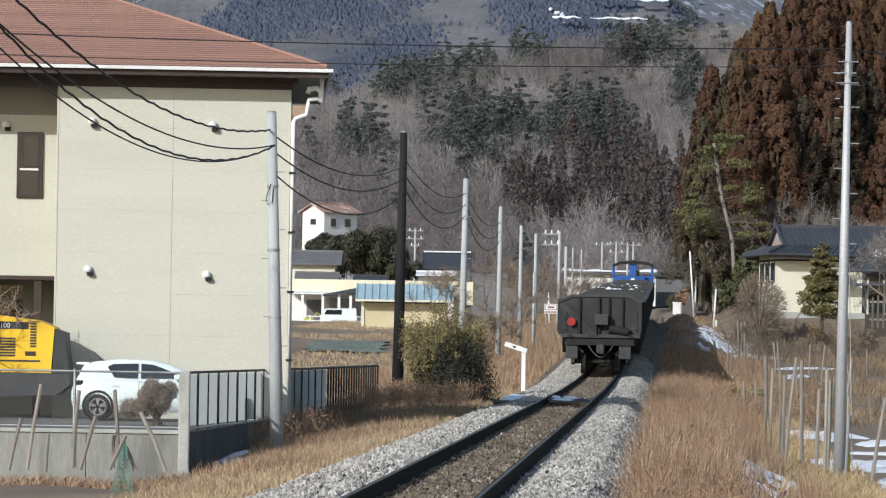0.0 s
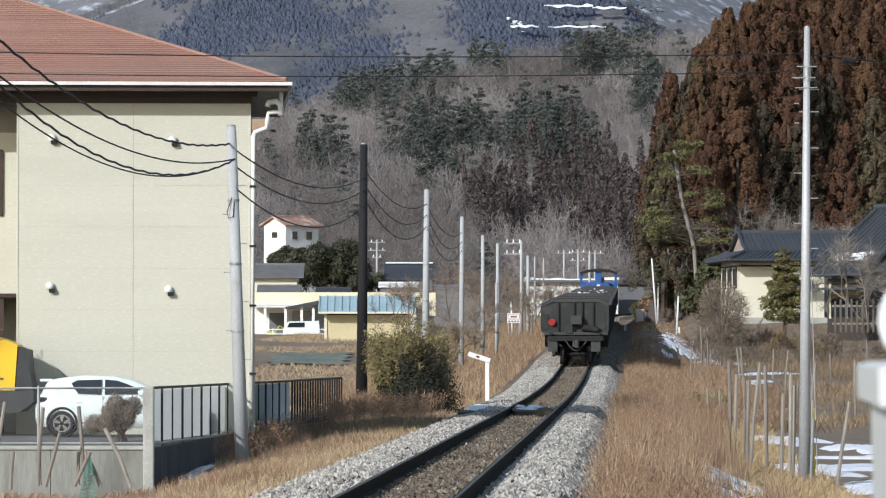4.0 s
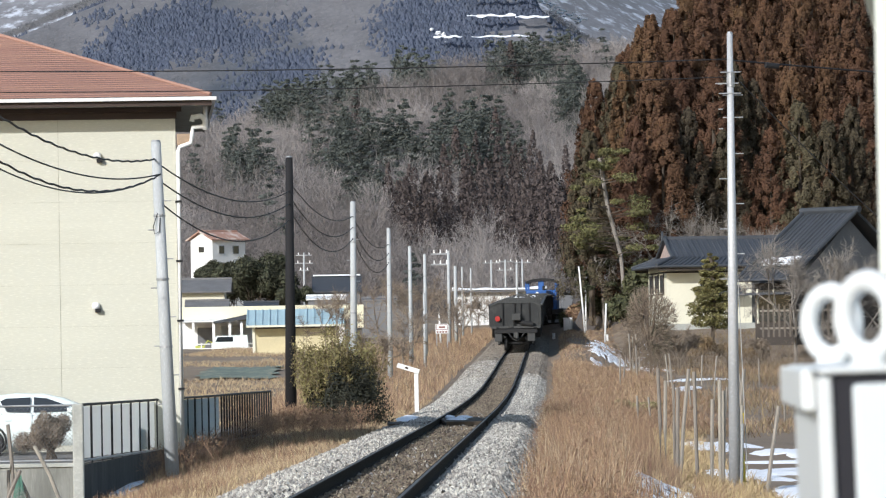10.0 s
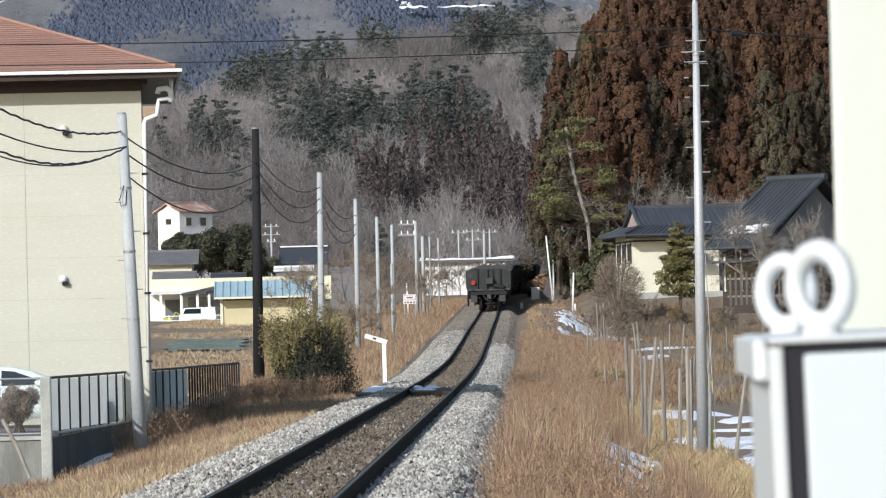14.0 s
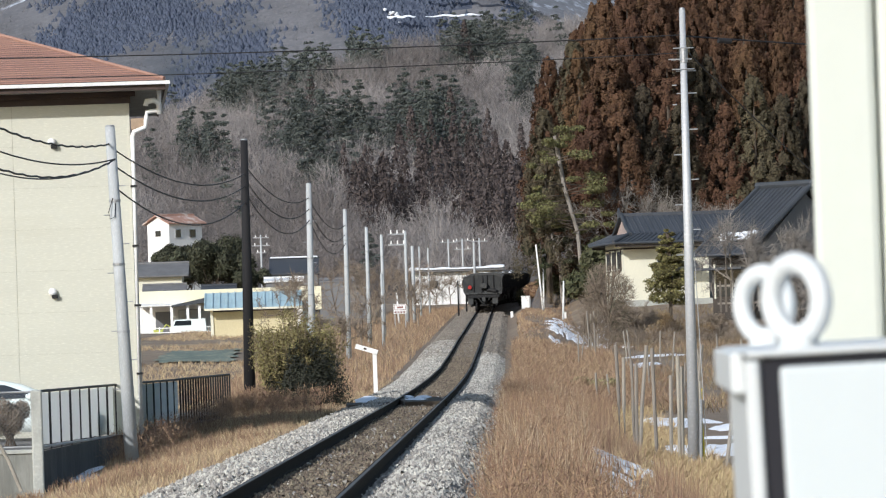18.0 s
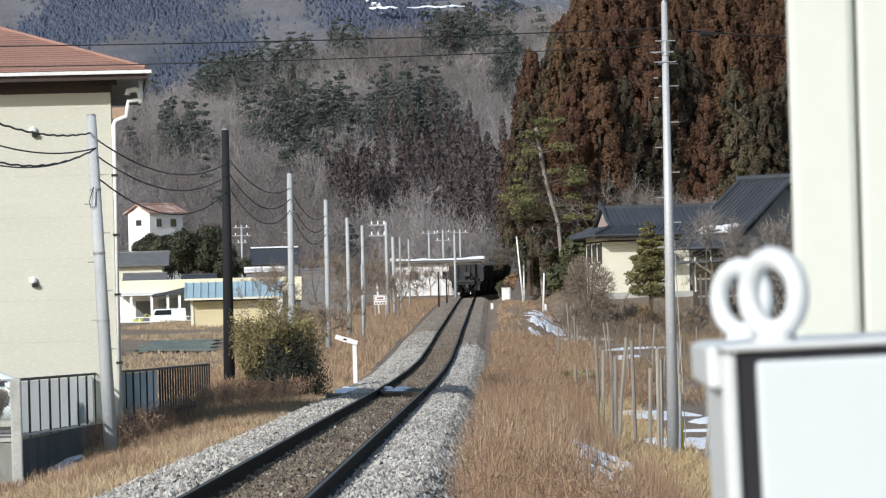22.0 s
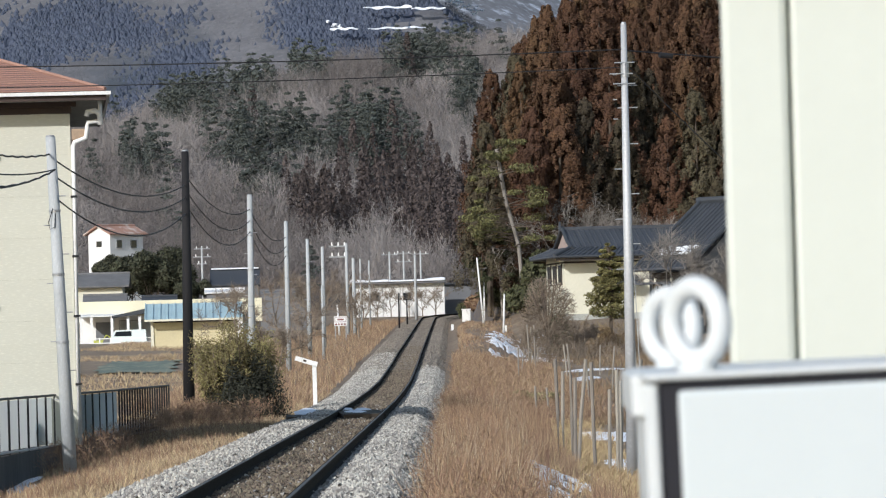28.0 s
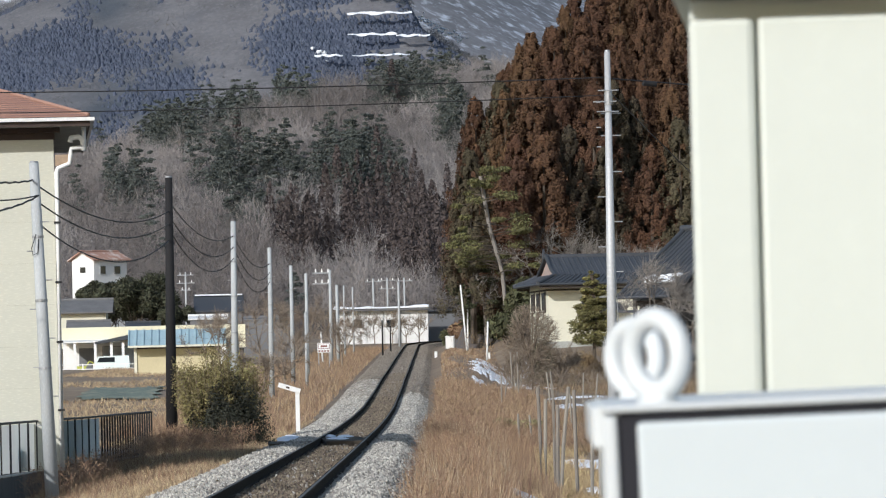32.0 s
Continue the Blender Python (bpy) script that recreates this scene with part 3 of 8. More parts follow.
    # vent hoods, each with a small dark box that paints its shadow, down and right
    for x, z in ((-8.36, 6.16), (-5.53, 6.12), (-8.40, 2.68), (-5.62, 2.60), (-10.45, 6.1)):
        yy = yf if x > xm else yr
        bm = B()
        bmesh.ops.create_uvsphere(bm, u_segments=14, v_segments=8, radius=0.1, matrix=Matrix.Translation((x, yy - 0.05, z)) @ Matrix.Diagonal((1, 0.9, 0.95, 1)))
        v = part("vent_hood", bm, M_WHITE, h, "white metal vent hood", smooth=True)
        part("louvre", box(B(), x - 0.02, yy - 0.12, z - 0.15, x + 0.12, yy - 0.01, z - 0.06, 0.01), M_UNDER, v)
    turn = Matrix.Translation((-3.74, 113, 0)) @ pose(0, 0, 0, 0, 0, 2.3) @ Matrix.Translation((3.74, -113, 0))
    h.matrix_basis = turn
    # hip roof in thin lapped courses
    slope, nc = 0.355, 40
    roof = part("roof_deck", roof_deck(xl, ex, ey, yb + 1, 7.44, slope), M_BROWN_TRIM, h)
    depth = (yb + 1 - ey) / 2
    for k in range(nc):
        d0, d1 = depth * k / nc, depth * (k + 1) / nc + 0.03
        za, zb = 7.46 + d0 * slope, 7.46 + d1 * slope
        for which in ("front", "right"):
            bm = B()
            if which == "front":
                q = [(xl, ey + d0, za), (ex - d0, ey + d0, za), (ex - d1, ey + d1, zb), (xl, ey + d1, zb)]
            else:
                q = [(ex - d0, ey + d0, za), (ex - d0, yb + 1 - d0, za), (ex - d1, yb + 1 - d1, zb), (ex - d1, ey + d1, zb)]
            lo = [bm.verts.new(p) for p in q]
            hi = [bm.verts.new((p[0], p[1], p[2] + (0.036 if i < 2 else 0.004))) for i, p in enumerate(q)]
            bm.faces.new(hi)
            bm.faces.new(lo[::-1])
            for i in range(4):
                bm.faces.new((lo[i], lo[(i + 1) % 4], hi[(i + 1) % 4], hi[i]))
            part("roof_course", bm, M_ROOF_RED, roof)
    part("hip_cap", tube(B(), [(ex, ey, 7.5), (ex - depth, ey + depth, 7.5 + depth * slope)], 0.05, 6), M_ROOF_RED, roof)


def roof_deck(xl, ex, ey, yb, z, slope):
    bm = B()
    d = (yb - ey) / 2
    v = [bm.verts.new(p) for p in ((xl, ey, z), (ex, ey, z), (ex, yb, z), (xl, yb, z), (xl, ey + d, z + d * slope), (ex - d, ey + d, z + d * slope))]
    for f in ((0, 1, 5, 4), (1, 2, 5), (2, 3, 4, 5), (3, 0, 4), (3, 2, 1, 0)):
        bm.faces.new([v[i] for i in f])
    return bm


build_house()

# ---- poles and wires ----
def pole(x, y, top, material, r0=0.15, r1=0.10, lean=0.0, label="grey tapered concrete line-side pole", steps=0, group="line-side poles", base=None, dark_band=False):
    z0 = (ground_z(x, y) if base is None else base) - 0.15
    p = thing("utility_pole", x, y, z0, label, "utility pole", group=group)
    hgt = top - z0
    part("shaft", rod(B(), (0, 0, 0), (lean, 0, hgt), r0, r1, n=14), material, p, smooth=True)
    part("cap", rod(B(), (lean, 0, hgt), (lean, 0, hgt + 0.04), r1 * 1.02, r1 * 0.8, n=14), M_STEEL, p)
    for k in range(steps):
        z = hgt * (0.3 + 0.62 * k / max(1, steps))
        s = 1 if k % 2 else -1
        xx = lean * z / hgt
        part("step_bolt", rod(B(), (xx, 0, z), (xx + s * (r0 + 0.1), 0, z), 0.012, n=6), M_STEEL, p)
    if steps:
        for z in (0.45, 0.63, 0.8):
            xx = lean * z
            part("band", rod(B(), (xx, 0, hgt * z), (xx, 0, hgt * z + 0.05), r0 * (1 - 0.3 * z) + 0.012, n=14), M_STEEL, p)
    return p


P1 = pole(-3.52, 103, 5.98, M_POLE, 0.155, 0.105, lean=-0.27, steps=8, base=-1.9, label="grey concrete pole leaning slightly, with service cables")
P2 = pole(-1.29, 135, 6.95, M_WOODPOLE, 0.17, 0.10, lean=0.07, label="black creosoted wooden pole beside the bush")
P3 = pole(0.64, 173, 6.9, M_POLE, 0.135, 0.095, lean=0.07, steps=6)
P4 = pole(2.40, 212, 6.97, M_POLE, 0.125, 0.085, lean=0.03, steps=6)
P5 = pole(3.84, 243, 6.88, M_POLE, 0.12, 0.08, steps=6)
P6 = pole(4.93, 261, 6.85, M_POLE, 0.11, 0.08, steps=4)
RP = pole(7.10, 86, 6.97, mat("steel_pole", (0.50, 0.51, 0.52), 0.6, 0.3, scale=0.7, fine=20, dark=0.85), 0.112, 0.052, lean=0.06, steps=0, label="tall slim grey steel pole beside the reed field", group="")
for k, z in enumerate((7.55, 7.35, 7.1, 6.95, 6.75, 6.3, 5.85, 5.4, 4.95, 4.5, 4.05)):
    s = 1 if k % 2 else -1
    xx = 0.06 * z / 8
    part("step_bolt", rod(B(), (xx - 0.14 if k < 5 else xx, 0, z - 0.1), (xx + s * 0.22, 0, z - 0.1), 0.011, n=6), M_STEEL, RP)
part("guy_wire", rod(B(), (0.05, 0.0, 6.6), (0.24, 0, 0.1), 0.008, n=5), M_STEEL, RP)
part("cable_riser", rod(B(), (0.11, -0.08, 0.2), (0.15, -0.06, 1.35), 0.03, n=8), M_STEEL, RP)


for z, a, b in ((7.66, -0.13, 0.24), (7.46, -0.22, 0.2), (7.28, -0.16, 0.24)):
    part("bracket", rod(B(), (a, -0.06, z), (b, -0.06, z), 0.012, n=6), M_STEEL, RP, "thin steel wire bracket")
part("clamp", rod(B(), (0.06, 0, 7.4), (0.06, 0, 7.66), 0.072, n=12), M_STEEL, RP)


def wire(name, p, q, sag, r, label, n=24, twist=0.0):
    p, q = Vector(p), Vector(q)
    pts = []
    for k in range(n + 1):
        u = k / n
        c = p.lerp(q, u) - Vector((0, 0, sag * 4 * u * (1 - u)))
        if twist:
            c += Vector((math.sin(k * 2.1), math.cos(k * 2.1) * 0.5, math.cos(k * 2.1))) * twist
        pts.append(c)
    w = part(name, tube(B(), pts, r, 5), M_WIRE)
    tagged(w, label, "cable")
    return w


top1 = (-3.79, 103)
wire("service_cable", (-6.11, 66, 5.91), (-3.82, 103, 5.61), 0.62, 0.02, "twisted black service cable on the building side", 60, 0.012)
wire("service_cable", (-6.5, 66, 5.71), (-3.7, 103, 5.29), 0.72, 0.016, "thin black service cable in a shallow sag", 40)
wire("service_cable", (-6.62, 66, 5.88), (-3.7, 103, 5.28), 1.09, 0.02, "twisted black service cable in a deep sag", 60, 0.012)
wire("service_cable", (-6.215, 66, 5.135), (-3.7, 103, 5.28), 0.857, 0.014, "thin black service cable in a deep sag", 40)
for dz, s in ((5.55, 0.5), (5.2, 0.55), (4.75, 0.7)):
    wire("line_cable", yard_point(top1[0], 103, dz), (-1.24, 135, dz + 0.45), s, 0.016, "black cable sagging between poles", 24)
for dz, s in ((6.3, 0.55), (5.9, 0.7), (5.5, 0.8)):
    wire("line_cable", (-1.24, 135, dz), (0.7, 173, dz + 0.1), s, 0.016, "black cable sagging between poles", 24)
    wire("line_cable", (0.7, 173, dz + 0.1), (2.42, 212, dz), s, 0.016, "black cable sagging between poles", 24)
wire("high_line", (-14, 84, 6.62), (7.15, 86, 6.52), 0.16, 0.011, "thin black line wire high over the track", 40)
wire("high_line", (-14, 84, 6.22), (7.15, 86, 6.2), 0.16, 0.009, "thin black line wire high over the track", 40)
wire("high_line", (7.15, 86, 6.5), (26, 95, 5.6), 0.1, 0.015, "thin black line wire over the reeds", 20)
wire("high_line", (7.15, 86, 6.3), (14.5, 120, 3.8), 0.1, 0.012, "thin slanting line wire over the reeds", 20)
part("drop_loop", tube(B(), [(-0.27 + 0.02, -0.12, 6.5), (-0.35, -0.14, 6.2), (-0.32, -0.15, 6.05), (-0.22, -0.14, 6.1), (-0.2, -0.12, 6.4)], 0.01, 5), M_WIRE, P1)


joint = part("cable_joint", rod(B(), (7.82, 86.3, 6.42), (8.06, 86.4, 6.40), 0.05, n=10), M_WIRE)
tagged(joint, "black splice box hung on the line wire", "cable joint")


def crossarm_pole(x, y, top, arms, base=None, label="far pole with crossarms and pale insulators", h=None):
    p = pole(x, y, top, M_POLE, 0.12, 0.085, label=label, group="far poles", base=base)
    z0 = p.location.z
    for za, a, b in arms:
        arm = part("crossarm", box(B(), a, -0.05, za - z0 - 0.05, b, 0.05, za - z0 + 0.05), M_STEEL, p)
        for k in range(3):
            xx = a + (b - a) * (k + 0.5) / 3
            part("insulator", rod(B(), (xx, 0, za - z0 + 0.05), (xx, 0, za - z0 + 0.28), 0.06, 0.03, n=8), M_WHITE, arm)
    return p


crossarm_pole(7.63, 320, 8.33, ((8.15, -1.15, 0.1), (7.45, -1.15, 0.1)))

crossarm_pole(-2.98, 480, 11.9, ((11.7, -0.8, 0.8), (10.9, -0.9, 0.9), (10.2, -0.5, 0.5)))
for x in (17.04, 18.57, 20.41):
    crossarm_pole(x, 520, 11.7, ((11.5, -0.9, 0.9), (10.6, -0.9, 0.9)) if x > 17.5 and x < 20 else ((11.4, -0.9, 0.9),))
pole(15.23, 400, 8.95, M_POLE, 0.12, 0.09, label="slim pale pole beside the far track", group="far poles")
pole(8.2, 325, 7.4, M_POLE, 0.13, 0.10, label="grey pole close behind the crossarm pole", group="far poles")
for x, y, zt in ((9.6, 360, 8.0), (10.6, 372, 8.1), (4.4, 236, 4.4)):
    pole(x, y, zt, M_POLE, 0.08, 0.06, label="slim pale post beside the line", group="far poles")
for x, y, zb, zt, lean in ((17.24, 330, 2.3, 7.31, -0.4), (17.5, 335, 2.3, 5.81, 0.05), (18.63, 340, 2.6, 5.54, 0), (16.85, 300, 2.0, 4.43, 0.12), (7.0, 318, 2.2, 4.2, -0.1), (11.9, 345, 2.4, 5.2, 0), (13.2, 365, 2.8, 5.0, 0)):
    pole(x, y, zt, M_WHITE if lean else M_WOODPOLE, 0.07, 0.05, lean=lean, base=zb, label="thin leaning post near the embankment", group="thin posts")

# ---- line-side cabinets close to the camera ----
M_CAB = mat("cabinet_white", (0.63, 0.655, 0.66), 0.45, scale=2, fine=30, dark=0.97, bump=0.01, speck=1.02)
M_CAB_DOOR = mat("cabinet_door", (0.60, 0.65, 0.665), 0.4, scale=2, fine=30, dark=0.98, bump=0.01, speck=1.02)
M_GASKET = mat("black_gasket", (0.012, 0.012, 0.018), 0.7, bump=0)
M_HUT = mat("cream_hut_paint", (0.60, 0.625, 0.565), 0.55, scale=2, fine=30, dark=0.96, bump=0.01, speck=1.02)


def build_cabinet():
    c = thing("equipment_cabinet", 0.279, 2.985, 1.2545, "white steel equipment cabinet with black door gasket and eyebolts", "cabinet", rz=-4.0)
    c.matrix_basis = pose(0.279, 2.985, 1.2485, 0, -1.3, -4.0)
    part("body", box(B(), 0.004, 0.012, -1.35, 0.70, 0.79, -0.009, 0.004), M_CAB, c)
    part("lid", box(B(), -0.0, -0.004, -0.0090, 0.71, 0.80, -0.0045, 0.002), M_CAB, c)
    part("lid_flange", box(B(), -0.006, 0.2, -0.034, 0.0035, 0.80, -0.006, 0.002), M_CAB, c, "pale side flange of the lid")
    part("gasket", box(B(), 0.009, 0.002, -1.3, 0.69, 0.0125, -0.0088), M_GASKET, c, "black rubber door gasket")
    part("door", box(B(), 0.0205, -0.006, -1.28, 0.68, 0.010, -0.0155, 0.003), M_CAB_DOOR, c, "white door panel")
    part("left_rim", box(B(), -0.001, -0.002, -1.34, 0.008, 0.014, -0.011, 0.002), M_CAB, c)
    part("plinth", box(B(), -0.02, -0.02, -1.62, 0.73, 0.82, -1.35, 0.01), M_CONC, c)
    part("hinge", box(B(), 0.001, -0.012, -0.5, 0.011, 0.0, -0.43, 0.002), M_STEEL, c)
    for x, y in ((0.036, 0.075), (0.033, 0.70), (0.66, 0.075), (0.66, 0.70)):
        e = part("eyebolt", torus(B(), Matrix.Translation((x, y, 0.0262)) @ pose(0, 0, 0, 0, 0, -49 if y < 0.4 else -47), 0.0232 if y < 0.4 else 0.0245, 0.0074), M_CAB, c, "white painted lifting eyebolt", smooth=True)
        part("collar", rod(B(), (x, y, -0.0055), (x, y, 0.001), 0.015, 0.011, n=20), M_CAB, e, smooth=True)


build_cabinet()


def build_hut():
    h = thing("relay_hut", 0.4815, 4.42, -0.4, "tall cream steel relay hut with a lipped roof", "relay hut", rz=-7.5)
    z1 = 1.61 + 0.4
    part("body", box(B(), 0.0, 0.03, 0.0, 1.3, 1.0, z1, 0.004), M_HUT, h)
    part("front_panel", box(B(), 0.0, 0.0, 0.12, 0.0612, 0.032, z1 - 0.02, 0.007), M_HUT, h)
    part("door", box(B(), 0.0638, 0.0, 0.12, 0.62, 0.032, z1 - 0.02, 0.006), M_HUT, h)
    part("door", box(B(), 0.6235, 0.0, 0.12, 1.29, 0.032, z1 - 0.02, 0.006), M_HUT, h)
    part("roof", box(B(), -0.02, -0.03, z1 + 0.004, 1.33, 1.05, z1 + 0.035, 0.008), M_HUT, h)
    part("drip_lip", box(B(), -0.022, -0.034, z1 - 0.002, 1.332, -0.026, z1 + 0.02), M_GASKET, h)
    part("base", box(B(), -0.05, -0.05, -1.3, 1.35, 1.05, 0.0, 0.01), M_CONC, h)
    part("door_handle", box(B(), 0.55, -0.03, 0.9, 0.58, 0.0, 1.05, 0.005), M_STEEL, h)


build_hut()

# ---- fences, car and loader in the yard ----
M_MESH = mat("wire_mesh", (0.16, 0.165, 0.165), 0.6, 0.5, bump=0)
M_BAR = mat("fence_bar", (0.05, 0.05, 0.05), 0.7, 0.3, bump=0)
M_BLACKBAR = mat("black_bar", (0.014, 0.013, 0.013), 0.8, bump=0)
M_SHEET = mat("pale_sheet", (0.72, 0.74, 0.74), 0.6, scale=1.2, fine=14, dark=0.7, bump=0.1)

nt = M_SHEET.node_tree
tl, mx = nt.nodes.new("ShaderNodeBsdfTranslucent"), nt.nodes.new("ShaderNodeMixShader")
tl.inputs[0].default_value = (0.82, 0.84, 0.84, 1)
mx.inputs[0].default_value = 0.75
nt.links.new(nt.nodes["Principled BSDF"].outputs[0], mx.inputs[1])
nt.links.new(tl.outputs[0], mx.inputs[2])
nt.links.new(mx.outputs[0], nt.nodes["Material Output"].inputs[0])


def chain_fence():
    f = thing("chain_link_fence", 0, 0, 0, "galvanised chain-link fence on the concrete wall", "fence")
    y, z0, z1 = 97.15, LOT_Z + 0.06, 0.42
    xs = [-14.3, -11.9, -9.68, -7.46, -5.3]
    for a, b in zip(xs, xs[1:]):
        part("top_rail", rod(B(), (a, y, z1), (b, y, z1), 0.022, n=8), M_STEEL, f)
        part("bottom_rail", rod(B(), (a, y, z0 + 0.05), (b, y, z0 + 0.05), 0.018, n=8), M_STEEL, f)
        part("fence_post", rod(B(), (a, y, z0 - 0.2), (a, y, z1 + 0.05), 0.032, n=10), M_STEEL, f)
        bm = B()
        hgt = z1 - z0 - 0.06
        s = 0.085
        for sgn in (-1, 1):
            u = -hgt
            while u < (b - a):
                p0, p1 = u, u + hgt
                za, zb = 0.0, hgt
                if p0 < 0:
                    za, p0 = -p0, 0.0
                if p1 > b - a:
                    zb, p1 = hgt - (p1 - (b - a)), b - a
                if p1 - p0 > 0.05:
                    xa, xb = (a + p0, a + p1) if sgn > 0 else (b - p0, b - p1)
                    rod(bm, (xa, y + sgn * 0.004, z0 + 0.06 + za), (xb, y + sgn * 0.004, z0 + 0.06 + zb), 0.003, n=3, caps=False)
                u += s
        part("chain_link", bm, M_MESH, f)
    part("corner_post", box(B(), -5.34, 96.93, -2.9, -5.12, 97.2, 0.45, 0.03), M_CONC, f, "weathered concrete corner post")


chain_fence()


def side_fence():
    f = thing("bar_fence", 0, 0, 0, "grey bar fence backed by pale corrugated sheet", "fence")
    a, b = Vector((-5.2, 97.4, 0)), Vector((-3.12, 130, 0))
    n = 17
    for k in range(n):
        p, q = a.lerp(b, k / n), a.lerp(b, (k + 1) / n)
        zt, zb = 0.42 - 0.09 * k / n, -0.74 - 0.18 * k / n
        part("top_rail", rod(B(), (p.x, p.y, zt), (q.x, q.y, zt), 0.028, n=6), M_BAR, f)
        part("bottom_rail", rod(B(), (p.x, p.y, zb + 0.02), (q.x, q.y, zb + 0.02), 0.03, n=6), M_STEEL, f)
        part("bar", rod(B(), (p.x, p.y, zb - 0.05), (p.x, p.y, zt), 0.028 if k % 2 else 0.02, n=6), M_BAR, f)
        bm = B()
        m = 10
        row = [(p.lerp(q, j / m) + Vector((-0.07 - 0.02 * (j % 2), 0, 0))) for j in range(m + 1)]
        lo = [bm.verts.new((v.x, v.y, zb + 0.06)) for v in row]
        hi = [bm.verts.new((v.x, v.y, zt - 0.05)) for v in row]
        for j in range(m):
            bm.faces.new((lo[j], lo[j + 1], hi[j + 1], hi[j]))
        ex = bmesh.ops.extrude_face_region(bm, geom=bm.faces[:])
        bmesh.ops.translate(bm, verts=[v for v in ex["geom"] if isinstance(v, bmesh.types.BMVert)], vec=(-0.008, 0, 0))
        bmesh.ops.recalc_face_normals(bm, faces=bm.faces)
        part("sheet", bm, M_SHEET, f, "pale weathered sheet")
    g = thing("dark_bar_fence", 0, 0, 0, "black steel bar fence along the yard corner", "fence")
    a, b = Vector((-3.12, 130, 0)), Vector((-1.95, 142.5, 0))
    n = 20
    for k in range(n + 1):
        p = a.lerp(b, k / n)
        part("bar", box(B(), p.x - 0.026, p.y - 0.02, -0.98, p.x + 0.026, p.y + 0.02, 0.34), M_BLACKBAR, g)
    part("top_rail", rod(B(), (a.x, a.y, 0.34), (b.x, b.y, 0.34), 0.03, n=6), M_MACH_DARK, g)
    part("bottom_rail", rod(B(), (a.x, a.y, -0.9), (b.x, b.y, -0.9), 0.03, n=6), M_MACH_DARK, g)


side_fence()


def wheel_parts(parent, x, y, z, r, w, rim_mat):
    t = part("tyre", torus_y(x, y, z, r, w), M_TYRE, parent, smooth=True)
    rim = part("rim", rod(B(), (x, y - w * 0.42, z), (x, y + w * 0.4, z), r * 0.66, n=28), M_UNDER, t)
    part("rim_ring", torus(B(), Matrix.Translation((x, y - w * 0.46, z)), r * 0.64, 0.018, 32, 6), rim_mat, t)
    for k in range(5):
        a = 2 * math.pi * k / 5 + 0.3
        for da in (-0.16, 0.16):
            part("spoke", rod(B(), (x + 0.05 * math.cos(a), y - w * 0.47, z + 0.05 * math.sin(a)), (x + r * 0.62 * math.cos(a + da), y - w * 0.46, z + r * 0.62 * math.sin(a + da)), 0.022, n=6), rim_mat, t)
    return t


def torus_y(x, y, z, r, w):
    bm = B()
    prof = [(r * 0.66, -w / 2), (r * 0.9, -w / 2 - 0.01), (r, -w / 2 + 0.04), (r, w / 2 - 0.04), (r * 0.9, w / 2 + 0.01), (r * 0.66, w / 2)]
    n = 32
    rings = [[bm.verts.new((x + math.cos(2 * math.pi * i / n) * rr, y + yy, z + math.sin(2 * math.pi * i / n) * rr)) for rr, yy in prof] for i in range(n)]
    for i in range(n):
        for j in range(len(prof)):
            bm.faces.new((rings[i][j], rings[(i + 1) % n][j], rings[(i + 1) % n][(j + 1) % len(prof)], rings[i][(j + 1) % len(prof)]))
    bmesh.ops.recalc_face_normals(bm, faces=bm.faces)
    return bm


def loft(bm, stations):
    """Skin closed sections of equal point count."""
    rings = [[bm.verts.new(p) for p in s] for s in stations]
    k = len(stations[0])
    for u, v in zip(rings, rings[1:]):
        for i in range(k):
            bm.faces.new((u[i], u[(i + 1) % k], v[(i + 1) % k], v[i]))
    bm.faces.new(rings[0][::-1])
    bm.faces.new(rings[-1])
    bmesh.ops.recalc_face_normals(bm, faces=bm.faces)
    return bm


